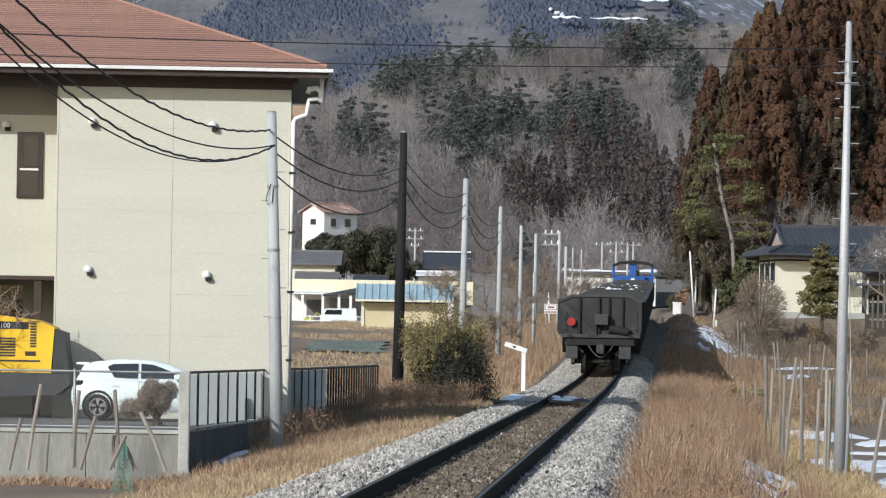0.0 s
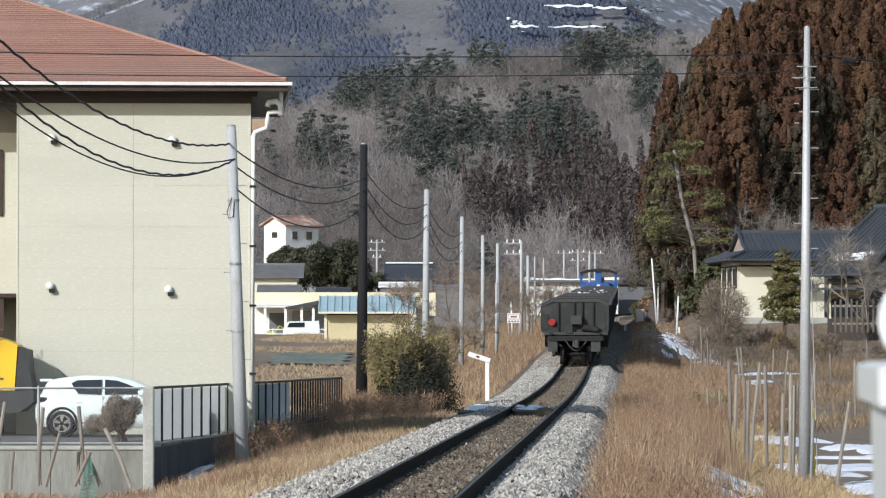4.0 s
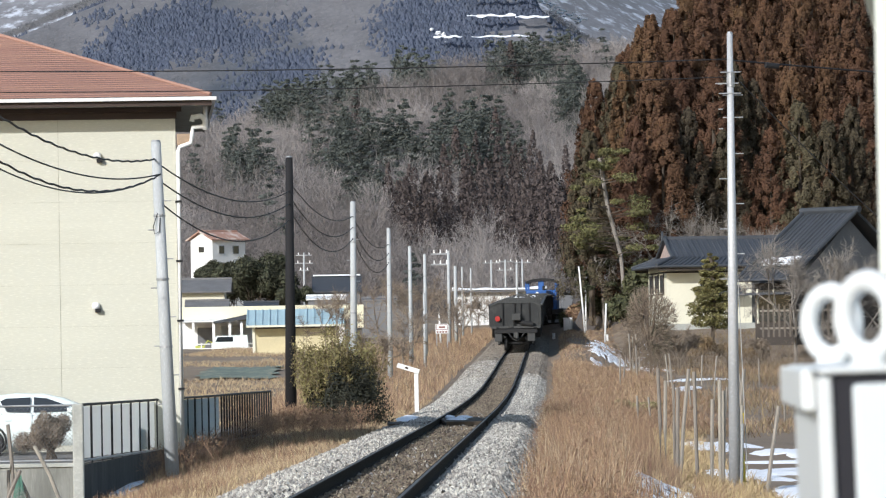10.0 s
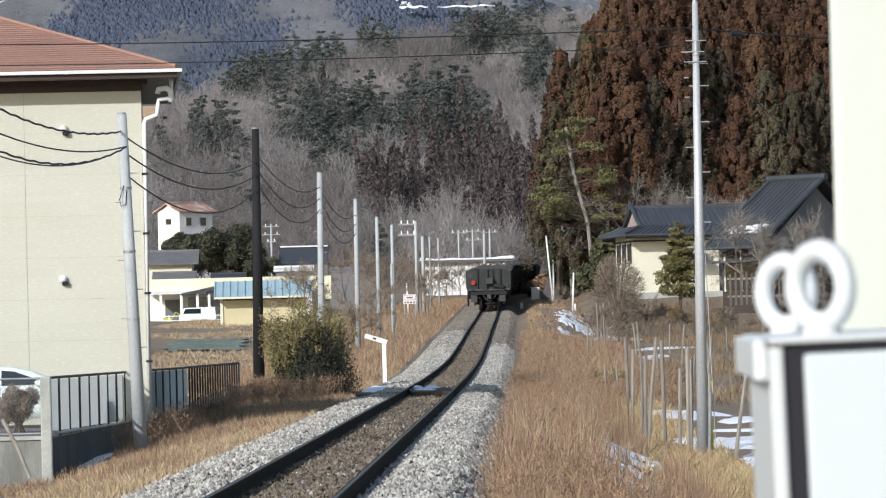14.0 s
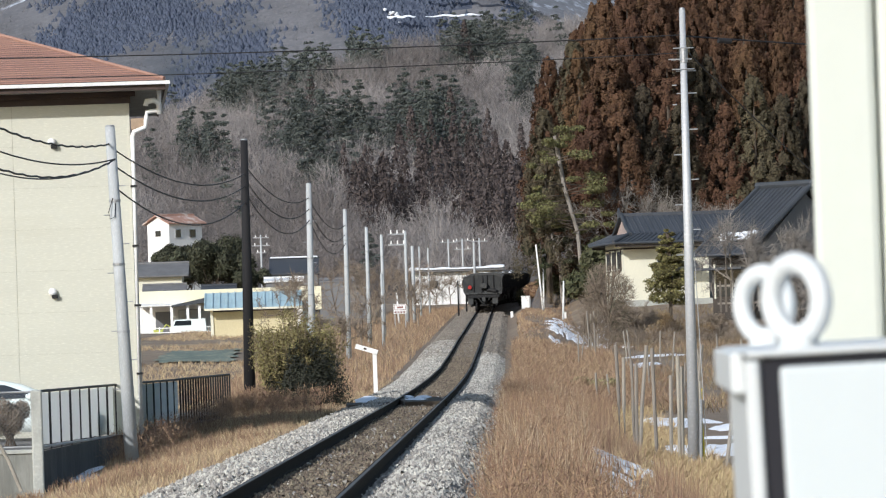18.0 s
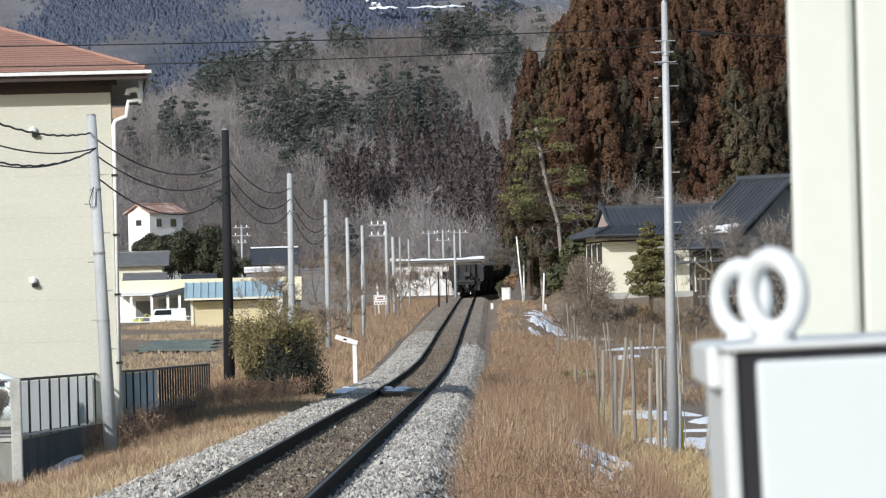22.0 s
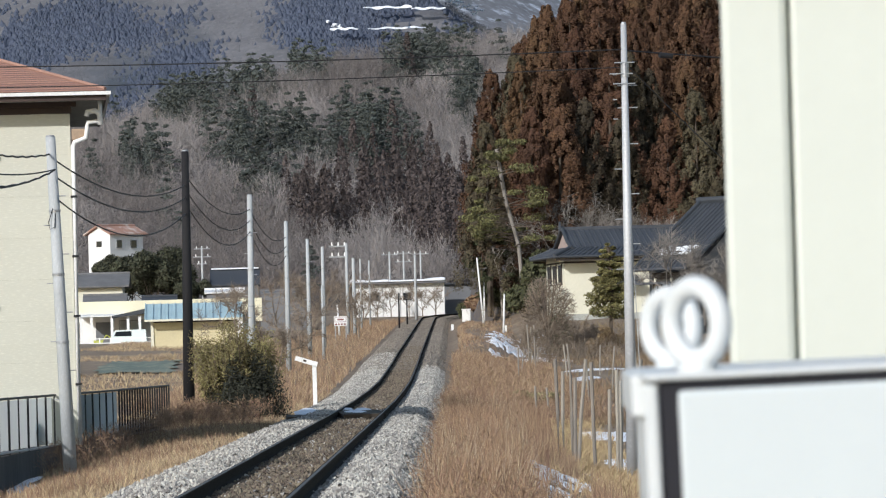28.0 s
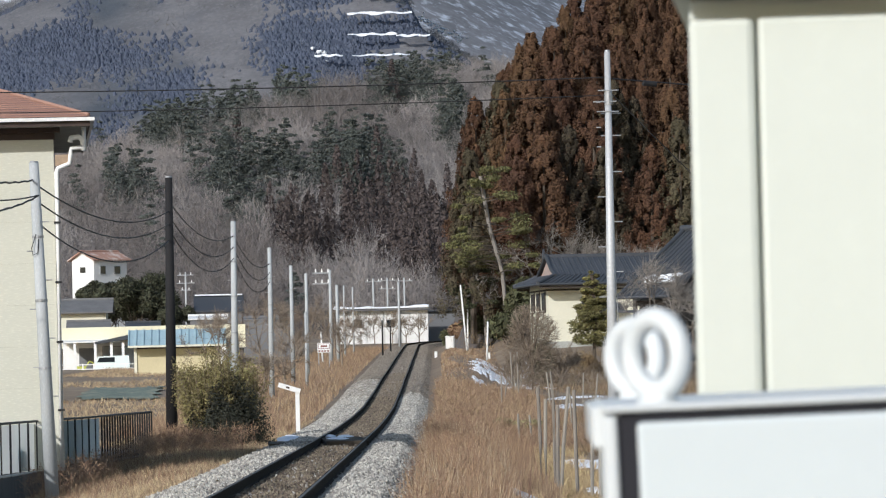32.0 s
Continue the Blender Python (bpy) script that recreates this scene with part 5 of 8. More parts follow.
def tile_slope(parent, e0, e1, r0, r1, name="roof_slope", pitch=0.32, eave=True):
    """A roof slope between eave e0-e1 and ridge r0-r1, with a rolled tile row every pitch metres."""
    e0, e1, r0, r1 = map(Vector, (e0, e1, r0, r1))
    nrm = (e1 - e0).cross(r0 - e0).normalized()
    if nrm.z < 0:
        nrm = -nrm
    bm = B()
    q = [e0, e1, r1, r0]
    lo = [bm.verts.new(p) for p in q]
    hi = [bm.verts.new(p + nrm * 0.1) for p in q]
    bm.faces.new(hi)
    bm.faces.new(lo[::-1])
    for i in range(4):
        bm.faces.new((lo[i], lo[(i + 1) % 4], hi[(i + 1) % 4], hi[i]))
    bmesh.ops.recalc_face_normals(bm, faces=bm.faces)
    s = part(name, bm, M_KAWARA, parent)
    n = max(2, int((e1 - e0).length / pitch))
    for k in range(n + 1):
        u = k / n
        a, b = e0.lerp(e1, u) + nrm * 0.1, r0.lerp(r1, u) + nrm * 0.1
        part("roof_tile_roll", rod(B(), a, b, 0.055, n=6), M_KAWARA, s)
    if eave:
        part("eave_tiles", rod(B(), e0 + nrm * 0.08, e1 + nrm * 0.08, 0.08, n=8), M_KAWARA, s)
    return s


def main_house():
    # built square to its own axes from the eave corner, then turned a little from the line
    h = thing("tiled_house", 20.2, 300, 0, "cream house under a dark grey tiled hip-and-gable roof", "house")
    h.rotation_euler = (0, 0, math.radians(5))
    ze, zh, zr, xg, L, D = 6.62, 7.2, 8.42, 1.3, 9.2, 10.0
    yh = (zh - ze) / (zr - ze) * D / 2
    y0, x0 = 1.35, 0.8
    part("wall", box(B(), x0, y0, 3.0, 6.2, D - 1.2, 6.75), M_HOUSEWALL, h)
    part("rear_wall", box(B(), 6.2, y0 + 2.2, 3.0, L - 0.4, D - 1.2, 6.75), M_GREYWALL, h, "grey recessed wall")
    part("plinth", box(B(), x0 - 0.1, y0 - 0.1, 2.0, L - 0.3, D - 1.1, 3.1), M_CONC, h)
    part("wall_band", box(B(), x0 - 0.04, y0 - 0.04, 6.3, 6.24, D - 1.1, 6.4, 0.01), M_TIMBER, h, "dark timber wall band")
    for y in (y0 + 1.0, y0 + 3.2, y0 + 5.4):
        win = part("window", box(B(), x0 - 0.03, y, 5.1, x0, y + 1.5, 6.2), M_GLASS, h)
        part("window_frame", box(B(), x0 - 0.07, y - 0.08, 5.02, x0 + 0.02, y, 6.28), M_TIMBER, win)
        part("window_sill", box(B(), x0 - 0.09, y - 0.08, 4.96, x0 + 0.02, y + 1.58, 5.02), M_TIMBER, win)
    windows(h, y0, [(2.9, 3.9, 5.0, 5.9)])
    yr = D / 2
    for a, b in ((0, 1), (D, -1)):
        tile_slope(h, (0, a, ze), (L, a, ze), (xg, a + b * yh, zh), (L, a + b * yh, zh))
        tile_slope(h, (xg, a + b * yh, zh), (L, a + b * yh, zh), (xg, yr, zr), (L, yr, zr), eave=False)
        part("corner_hip", tube(B(), [(-0.05, a - b * 0.05, ze + 0.16), (xg * 0.5, a + b * yh * 0.5, (ze + zh) / 2 + 0.14), (xg, a + b * yh, zh + 0.16)], 0.12, 8), M_KAWARA, h)
        part("verge", tube(B(), [(xg, a + b * (yh - 0.3), zh + 0.05), (xg - 0.03, a + b * (yh + 1.2), zh + 0.5), (xg, yr, zr + 0.2)], 0.13, 8), M_KAWARA, h, "curved verge tiles")
        part("fascia", box(B(), 0.1, min(a + b * 0.1, a + b * 0.2), ze - 0.16, L, max(a + b * 0.1, a + b * 0.2), ze - 0.02), M_TIMBER, h)
    tile_slope(h, (0, D, ze), (0, 0, ze), (xg, D - yh, zh), (xg, yh, zh))
    part("ridge", box(B(), xg - 0.1, yr - 0.16, zr, L, yr + 0.16, zr + 0.26, 0.05), M_KAWARA, h)
    part("ridge_end_tile", prism(B(), [(yr - 0.25, zr), (yr - 0.18, zr + 0.42), (yr, zr + 0.6), (yr + 0.18, zr + 0.42), (yr + 0.25, zr)], "x", xg - 0.2, xg - 0.1), M_KAWARA, h)
    part("gable_end", prism(B(), [(yh + 0.3, zh), (yr, zr - 0.05), (D - yh - 0.3, zh)], "x", xg + 0.1, xg + 0.25), M_GABLE, h, "faded pinkish plaster gable")
    part("small_canopy", prism(B(), [(y0 - 1.3, 4.95), (y0, 5.4), (y0, 5.5), (y0 - 1.3, 5.07)], "x", 3.0, 5.4), M_KAWARA, h)


main_house()


M_SLAT = mat("dark_slat", (0.15, 0.13, 0.11), 0.95, scale=2, fine=20)


def second_house():
    h = thing("large_roof_house", 0, 0, 0, "farmhouse with a steep dark grey tiled roof and snow patch", "house")
    e = Vector((0.72, -0.69, 0)).normalized()
    u = Vector((0.69, 0.72, 0)).normalized()
    c = Vector((22.0, 262, 5.1))
    L, D, H = 3.7, 6.0, 3.7
    r0 = c + u * D + Vector((0, 0, H))
    tile_slope(h, c, c + e * L, r0, r0 + e * L, pitch=0.3)
    b0 = c + u * 2 * D
    tile_slope(h, b0 + e * L, b0, r0 + e * L, r0, pitch=0.3)
    a = r0 + Vector((0, 0, 0.2))
    part("ridge", tube(B(), [a - e * 0.2, a + e * (L + 0.2)], 0.2, 8), M_KAWARA, h)
    for k in (0, L):
        part("verge", tube(B(), [c + e * k + Vector((0, 0, 0.12)), r0 + e * k + Vector((0, 0, 0.16))], 0.14, 8), M_KAWARA, h)
    w0 = c + u * 0.9 + e * 0.5
    m = Matrix.Translation((w0.x, w0.y, 0)) @ Matrix(((e.x, u.x, 0, 0), (e.y, u.y, 0, 0), (0, 0, 1, 0), (0, 0, 0, 1)))
    part("wall", box(B(), 0, 0, 1.6, L - 1.0, 2 * D - 1.8, 5.0, m=m), M_TIMBER, h, "dark weathered timber wall")
    part("gable", prism(B(), [(0.2, 4.9), (D - 0.9, 8.45), (2 * D - 2.0, 4.9)], "x", 0, L - 1.0), M_GREYWALL, h).matrix_basis = m
    for k in range(2):
        part("sliding_window", box(B(), 0.3 + k * 1.15, -0.06, 2.9, 1.35 + k * 1.15, 0.0, 4.6, m=m), M_GLASS, h)
        part("window_bar", box(B(), 0.2 + k * 1.15, -0.1, 2.8, 0.3 + k * 1.15, 0.02, 4.7, m=m), M_HOUSEWALL, h)
    part("veranda_roof", box(B(), -0.4, -1.6, 4.35, L - 0.4, 0.0, 4.47, m=m), M_KAWARA, h)
    bm = B()
    rng = np.random.default_rng(9)
    for k in range(26):
        s, q = rng.uniform(0.9, 2.9), rng.uniform(1.1, 1.75)
        p = c + e * s + u * q + Vector((0, 0, q / D * H + 0.2))
        bmesh.ops.create_icosphere(bm, subdivisions=1, radius=1, matrix=Matrix.Translation(p) @ Matrix.Diagonal((0.3, 0.3, 0.1, 1)))
    part("roof_snow", bm, M_SNOW, h, "patch of melting snow")
    # garden fence of slats before the house
    f = thing("slat_fence", 0, 0, 0, "weathered grey slat fence before the farmhouse", "fence")
    for k in range(16):
        x = 21.9 + k * 0.28
        part("slat", box(B(), x, 246, 2.0, x + 0.1, 246.05, 3.6 + 0.1 * (k % 2)), M_SLAT, f)
    for z in (2.4, 3.3):
        part("fence_rail", box(B(), 21.8, 246.05, z, 26.4, 246.12, z + 0.1), M_WEATHER, f)


second_house()


def stakes():
    rng = np.random.default_rng(17)

    def stake(x, y, z0, z1, dx, m, r, name, label, group):
        s = thing(name, x, y, z0 - 0.12, label, "stake", group=group)
        h = z1 - z0 + 0.12
        part("shaft", tube(B(), [(0, 0, 0), (dx * 0.45 + rng.uniform(-.02, .02), 0, h * 0.5), (dx, 0, h)], r, 7), m, s)
    right = ((6.38, 95, 0.96, -0.02), (6.46, 94.6, 0.72, 0.02), (6.52, 93, 0.66, 0.0), (6.55, 92.6, 0.6, 0.03), (6.58, 92.4, 0.95, 0.2), (6.77, 90.5, 0.9, -0.03), (7.0, 90, 0.38, 0.04), (7.0, 88, 0.75, 0.02), (7.06, 88.2, 0.55, 0.05), (7.13, 86.5, 0.95, 0.22), (7.2, 86, 0.3, 0.05), (7.48, 84, 0.3, 0.25))
    for x, y, zt, dx in right:
        stake(x, y, ground_z(x, y), zt, dx, M_WEATHER, 0.036, "wooden_stake", "weathered grey wooden stake at the field edge", "field stakes")
    stake(7.28, 86, ground_z(7.28, 86), 0.16, -0.02, M_YELPOST, 0.03, "yellow_stake", "bright yellow plastic stake at the field edge", "")
    for k in range(5):
        x, y = 13.75 + 0.2 * k, 224 + 1.5 * k
        stake(x, y, ground_z(x, y), 2.2 - 0.13 * (k % 3), 0.06 * (k % 3) - 0.05, M_WEATHER, 0.036, "wooden_stake", "weathered grey wooden stake at the field edge", "field stakes")
    for k in range(22):
        x, y = rng.uniform(8, 19), rng.uniform(110, 215)
        stake(x, y, ground_z(x, y), ground_z(x, y) + rng.uniform(0.9, 1.7), rng.uniform(-0.2, 0.2), M_WEATHER, 0.03, "wooden_stake", "thin grey stake standing in the field", "field stakes")
    left = ((-8.30, 92, -0.45, 0.22), (-7.95, 92, 0.2, 0.24), (-7.52, 91, -0.72, 0.05), (-7.08, 92, 0.1, 0.1), (-7.05, 92.2, -0.55, 0.0), (-6.9, 91.5, -0.38, 0.28), (-6.3, 92, -0.75, 0.0), (-6.2, 92, 0.12, -0.1), (-6.35, 91.6, -0.75, 0.3), (-5.88, 92, -0.75, -0.3), (-5.3, 92, -0.3, -0.5))
    for x, y, zt, dx in left:
        stake(x, y, ground_z(x, y), zt, dx, M_WEATHER, 0.038, "garden_stake", "crooked grey wooden garden stake before the wall", "garden stakes")
    bm = B()
    for k in range(14):
        x0 = -6.35 + k * 0.035
        rod(bm, (x0 * 1.0, 91.8, -2.0), (-6.12 + 0.005 * k, 91.9, -0.85), 0.006, n=3, caps=False)
        rod(bm, (-6.4 + 0.02 * k, 91.8, -2.0 + 0.075 * k), (-5.85 - 0.012 * k, 91.8, -2.0 + 0.08 * k), 0.006, n=3, caps=False)
    tagged(part("garden_net", bm, M_NET), "torn green garden net hung on stakes", "net")


stakes()

# ---- woods, hills and mountains ----
M_CEDAR = mat("cedar_needles", (0.122, 0.064, 0.034), 0.9, scale=0.12, fine=0.9, dark=0.55, bump=0, island=0.14, objrand=0.2, stain=(0.070, 0.055, 0.036), stain_scale=0.08, stain_amount=0.8)
M_BARK = mat("bark", (0.10, 0.08, 0.062), 0.95, stretch=(4, 4, 0.6))
M_BARK_PALE = mat("pale_bark", (0.26, 0.235, 0.21), 0.9, stretch=(3, 3, 0.6))
M_PINE = mat("pine_needles", (0.075, 0.085, 0.042), 0.85, scale=0.2, fine=3, dark=0.6, bump=0, island=0.4)
M_PINE_LIGHT = mat("pine_needles_light", (0.20, 0.18, 0.072), 0.85, scale=0.3, fine=3, dark=0.6, bump=0, island=0.4)
M_PINE_OLIVE = mat("olive_pine_needles", (0.165, 0.158, 0.066), 0.85, scale=0.3, fine=3, dark=0.6, bump=0, island=0.4)
M_TWIG = mat("bare_twigs", (0.28, 0.258, 0.25), 0.9, scale=0.03, fine=0.25, dark=0.75, bump=0, island=0.12)
M_TWIG_B = mat("grey_twigs", (0.215, 0.197, 0.192), 0.9, scale=0.03, fine=0.25, dark=0.75, bump=0, island=0.12)
M_TWIG_C = mat("brown_far_twigs", (0.165, 0.148, 0.143), 0.9, scale=0.03, fine=0.25, dark=0.75, bump=0, island=0.12)
# pine green lifted and greyed, so its colour holds some haze
M_HILLPINE = mat("hazy_far_pine", (0.098, 0.112, 0.10), 0.9, scale=0.03, fine=0.7, dark=0.65, bump=0, island=0.2)
M_CEDARDARK = mat("far_cedar", (0.078, 0.062, 0.06), 0.9, scale=0.05, fine=1.5, dark=0.6, bump=0, island=0.4)
# distance haze is mixed into both mountain tree colours: bluish, low in contrast
M_FARCON = mat("hazy_conifer", (0.072, 0.088, 0.128), 0.95, scale=0.01, fine=0.2, dark=0.8, bump=0, island=0.08)
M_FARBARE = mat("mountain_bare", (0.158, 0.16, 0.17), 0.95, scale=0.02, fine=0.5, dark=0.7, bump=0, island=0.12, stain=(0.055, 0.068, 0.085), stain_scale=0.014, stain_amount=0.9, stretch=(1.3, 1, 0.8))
M_LITTER = mat("leaf_litter", (0.12, 0.106, 0.10), 0.95, scale=0.06, fine=0.7, dark=0.65, bump=0.4)


def tri_cloud(centres, size, rng, flat=0.0, aspect=1.0, out=None, jitter=0.55, drop=0.0):
    """Loose triangles at the given places, facing about the way out: vertices and faces."""
    n = len(centres)
    if out is None:
        nrm = rng.normal(size=(n, 3))
    else:
        nrm = out / (np.linalg.norm(out, axis=1)[:, None] + 1e-6) + rng.normal(0, jitter, (n, 3))
    a = np.cross(nrm, rng.normal(size=(n, 3)))
    a /= np.linalg.norm(a, axis=1)[:, None] + 1e-6
    if drop:
        a = a - np.array([0, 0, drop])
        a /= np.linalg.norm(a, axis=1)[:, None] + 1e-6
    b = np.cross(nrm, a)
    b /= np.linalg.norm(b, axis=1)[:, None] + 1e-6
    if flat:
        a[:, 2] *= 1 - flat
        b[:, 2] *= 1 - flat
    s = size * rng.uniform(0.6, 1.4, size=(n, 1))
    v = np.stack([centres + a * s * aspect, centres - a * s * 0.5 * aspect + b * s * 0.8, centres - a * s * 0.5 * aspect - b * s * 0.8], 1).reshape(-1, 3)
    f = np.arange(3 * n).reshape(-1, 3)
    return v, f


def cedar_points(rng, hgt, rad, n):
    """Needle clumps in drooping tufts round the stem; also the way each tuft faces."""
    nb = 300
    hz = rng.uniform(0.06, 1.0, nb) ** 0.8
    ang = rng.uniform(0, 2 * np.pi, nb)
    length = rad * np.clip(1.03 - hz, 0.03, 1) ** 0.7 * rng.uniform(0.55, 1.08, nb)
    tuft = np.stack([length * np.cos(ang), length * np.sin(ang), hgt * hz - 0.3 * length], 1)
    k = rng.integers(0, nb, n)
    d = rng.normal(size=(n, 3))
    d /= np.linalg.norm(d, axis=1)[:, None]
    size = (0.22 + 0.36 * (1 - hz[k]))[:, None] * rng.uniform(0.3, 1.0, (n, 1)) ** 0.5
    c = tuft[k] + d * size * np.array([0.62, 0.62, 1.5]) - np.array([0, 0, 0.3]) * size
    o = d * 0.45 + 1.0 * np.stack([np.cos(ang[k]), np.sin(ang[k]), np.full(n, 0.35)], 1)
    keep = c[:, 2] > 0.3
    return c[keep], o[keep]


def cedar_mesh(seed):
    rng = np.random.default_rng(seed)
    c, o = cedar_points(rng, 15.0, 3.0, 26000)
    v, f = tri_cloud(c, 0.056, rng, aspect=2.2, out=o, jitter=0.35, drop=0.7)
    me = bpy.data.meshes.new("crown")
    me.from_pydata(v.tolist(), [], f.tolist())
    me.materials.append(M_CEDAR)
    return me


CEDAR_MESHES = [cedar_mesh(s) for s in range(40, 45)]
M_CEDAR_GREEN = mat("cedar_green", (0.075, 0.060, 0.037), 0.9, scale=0.1, fine=1.2, dark=0.6, bump=0, island=0.25, objrand=0.3)
CEDAR_GREEN = [me.copy() for me in CEDAR_MESHES[:3]]
for me in CEDAR_GREEN:
    me.materials[0] = M_CEDAR_GREEN
tb = B()
rod(tb, (0, 0, -1.5), (0, 0, 13.5), 0.26, 0.03, n=7)
TRUNK_MESH = bpy.data.meshes.new("trunk")
tb.to_mesh(TRUNK_MESH)
tb.free()
TRUNK_MESH.materials.append(M_BARK)


def cedar_hill_z(x, y):
    ux = x / y * 400
    cap = lerp(ux, (17, 19.1, 19.7, 21.5, 22.9, 25.7, 28.3, 40, 70), (12.5, 16.2, 19.2, 23.6, 25.6, 28.6, 31.2, 40.0, 62.0)) * y / 400 - 14.2
    return max(4.2, min(4.5 + 0.34 * max(0.0, y - 335), cap))


def cedars():
    rng = np.random.default_rng(3)
    placed = []
    for row in range(10):
        y = 338 + row * 10.5
        x = 21.2 * y / 400 + 0.6
        while x < 58 * y / 400:
            placed.append((x + rng.uniform(-0.6, 0.6), y + rng.uniform(-4, 4)))
            x += rng.uniform(1.7, 2.7)
    for i, (x, y) in enumerate(placed):
        s = rng.uniform(0.70, 0.98)
        if x / y * 400 < 22:
            s *= 0.85
        t = thing("cedar_tree", x, y, cedar_hill_z(x, y) - 0.3, "tall cedar, rust-brown to dark green in winter, dense drooping boughs", "tree", group="cedar grove")
        t.scale = (s * rng.uniform(1.0, 1.45), s * rng.uniform(1.0, 1.45), s)
        t.rotation_euler = (0, 0, rng.uniform(0, 6.28))
        green = rng.uniform() < (0.3 if y < 350 else 0.03)
        c = new("crown", CEDAR_GREEN[i % 3] if green else CEDAR_MESHES[i % 5])
        c.parent = t
        tr = new("trunk", TRUNK_MESH)
        tr.parent = t


cedars()


def slope_mesh(name, xs, ys, fz, material, label):
    verts = [(float(x), float(y), float(fz(x, y))) for y in ys for x in xs]
    nx = len(xs)
    faces = [(j * nx + i, j * nx + i + 1, (j + 1) * nx + i + 1, (j + 1) * nx + i) for j in range(len(ys) - 1) for i in range(nx - 1)]
    ob = soup(name, verts, faces, material, smooth=True)
    return tagged(ob, label, "hillside", kind="structure")


slope_mesh("cedar_slope", np.linspace(17, 110, 60), np.linspace(332, 440, 32), lambda x, y: cedar_hill_z(x, y) - 5 * (1 - smooth((x / y * 400 - 17) / 4)) - 3 * (1 - smooth((y - 332) / 10)), M_LITTER, "dark leaf-littered slope under the cedars")


def nz(x, y, s):
    return noise.noise(Vector((x * s, y * s, 3.7)))


def hill_z(x, y):
    ridge = lerp(x, (-200, -100, -60, -28, 2, 20, 38, 70, 160), (24, 29, 33.5, 37.5, 46, 49.5, 52.6, 56, 59))
    u = smooth((y - 560) / 360)
    back = smooth((y - 940) / 120)
    return 5.5 + (ridge - 5.5) * u * (1 - 0.5 * back) + 3.0 * nz(x, y, 0.02) * u


def mid_z(x, y):
    q = x / y * 1620
    top = lerp(q, (-400, -200, -102, -66, -40, 20, 52, 62, 71, 85, 95, 125, 200), (20, 72, 113, 127, 142, 172, 176, 136, 117, 107, 101, 84, 70))
    face = lerp(x, (-400, -200, -102, 20, 60, 300), (45, 95, 135, 182, 190, 190))
    z = 10 + (face - 10) * smooth((y - 1000) / 620) + 4 * nz(x, y, 0.014)
    return min(z, top * y / 1620) - 60 * smooth((y - 1640) / 300)


def patch_value(ax, el, patches):
    """How deep a place lies inside the nearest of some oval stands, 1 in its heart, below 0 outside."""
    return max(1 - ((ax - a) / (1.12 * ra)) ** 2 - ((el - e) / (1.12 * re)) ** 2 for a, e, ra, re in patches)


# stands of trees on the slopes: bearing, rise, and their half widths, as slopes seen from the line
PINE_STANDS = ((0.0035, 0.0436, 0.0094, 0.0045), (0.0164, 0.0426, 0.0071, 0.0042), (0.0289, 0.0444, 0.0088, 0.0056), (0.0352, 0.0395, 0.0053, 0.0059), (-0.0115, 0.0518, 0.0082, 0.0028), (0.0003, 0.0557, 0.0071, 0.0024), (0.0122, 0.0592, 0.0082, 0.0021), (0.0311, 0.062, 0.0071, 0.0019), (0.0434, 0.0582, 0.0071, 0.0031), (0.0497, 0.0533, 0.0035, 0.0071), (0.008, 0.0355, 0.0071, 0.0031), (-0.0177, 0.0397, 0.0047, 0.0035))
CEDAR_STANDS = ((0.0431, 0.0275, 0.0088, 0.0082), (0.0338, 0.0325, 0.0071, 0.0053), (0.0231, 0.0275, 0.0082, 0.0042), (0.0162, 0.0318, 0.0047, 0.0028), (0.05, 0.0215, 0.0047, 0.0047))
SPIRES = ((0.0423, 0.0627), (0.0376, 0.0578), (0.0051, 0.0483), (0.0341, 0.0429), (0.0233, 0.0351), (0.0258, 0.0398))
DARK_BELTS = ((-0.031, 0.0683, 0.0224, 0.0065), (-0.0417, 0.0639, 0.0106, 0.0047), (0.0177, 0.0689, 0.0088, 0.0059), (-0.0078, 0.0607, 0.0071, 0.0035), (0.0302, 0.0715, 0.0118, 0.0028), (0.0444, 0.0723, 0.0071, 0.0024))


def conifer_belt(x, y, z):
    """Above nought where the planted conifers stand, in slanting belts."""
    g = 0.8 * nz(x * 0.55 - 0.9 * z, z * 0.5 + x * 0.25, 0.05) + 0.45 * nz(x, z * 2 + 50, 0.09) - 0.22
    return g + 0.08 + 0.9 * max(-0.15, patch_value(x / y, (z - EYE) / y, DARK_BELTS))


def far_z(x, y):
    ridge = lerp(x, (-700, -250, -60, 80, 165, 190, 230, 400), (150, 260, 330, 290, 216, 200, 185, 150))
    u = smooth((y - 1700) / 900)
    return 20 + (ridge - 20) * u + 14 * nz(x, y, 0.006) * u - 120 * smooth((y - 2640) / 500)


slope_mesh("wooded_hill", np.linspace(-170, 200, 90), np.linspace(540, 1080, 60), hill_z, M_LITTER, "winter hillside of leaf litter under bare woods")
# slope colours are blued and greyed to carry the haze of distance
M_MID = mat("hazy_conifer_slope", (0.066, 0.080, 0.118), 0.95, scale=0.008, fine=0.25, dark=0.55, bump=0.5, stain=(0.10, 0.122, 0.16), stain_scale=0.012, stain_amount=0.6)
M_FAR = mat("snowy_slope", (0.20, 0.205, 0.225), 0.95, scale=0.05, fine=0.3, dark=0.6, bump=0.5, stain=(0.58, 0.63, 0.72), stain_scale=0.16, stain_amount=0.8)
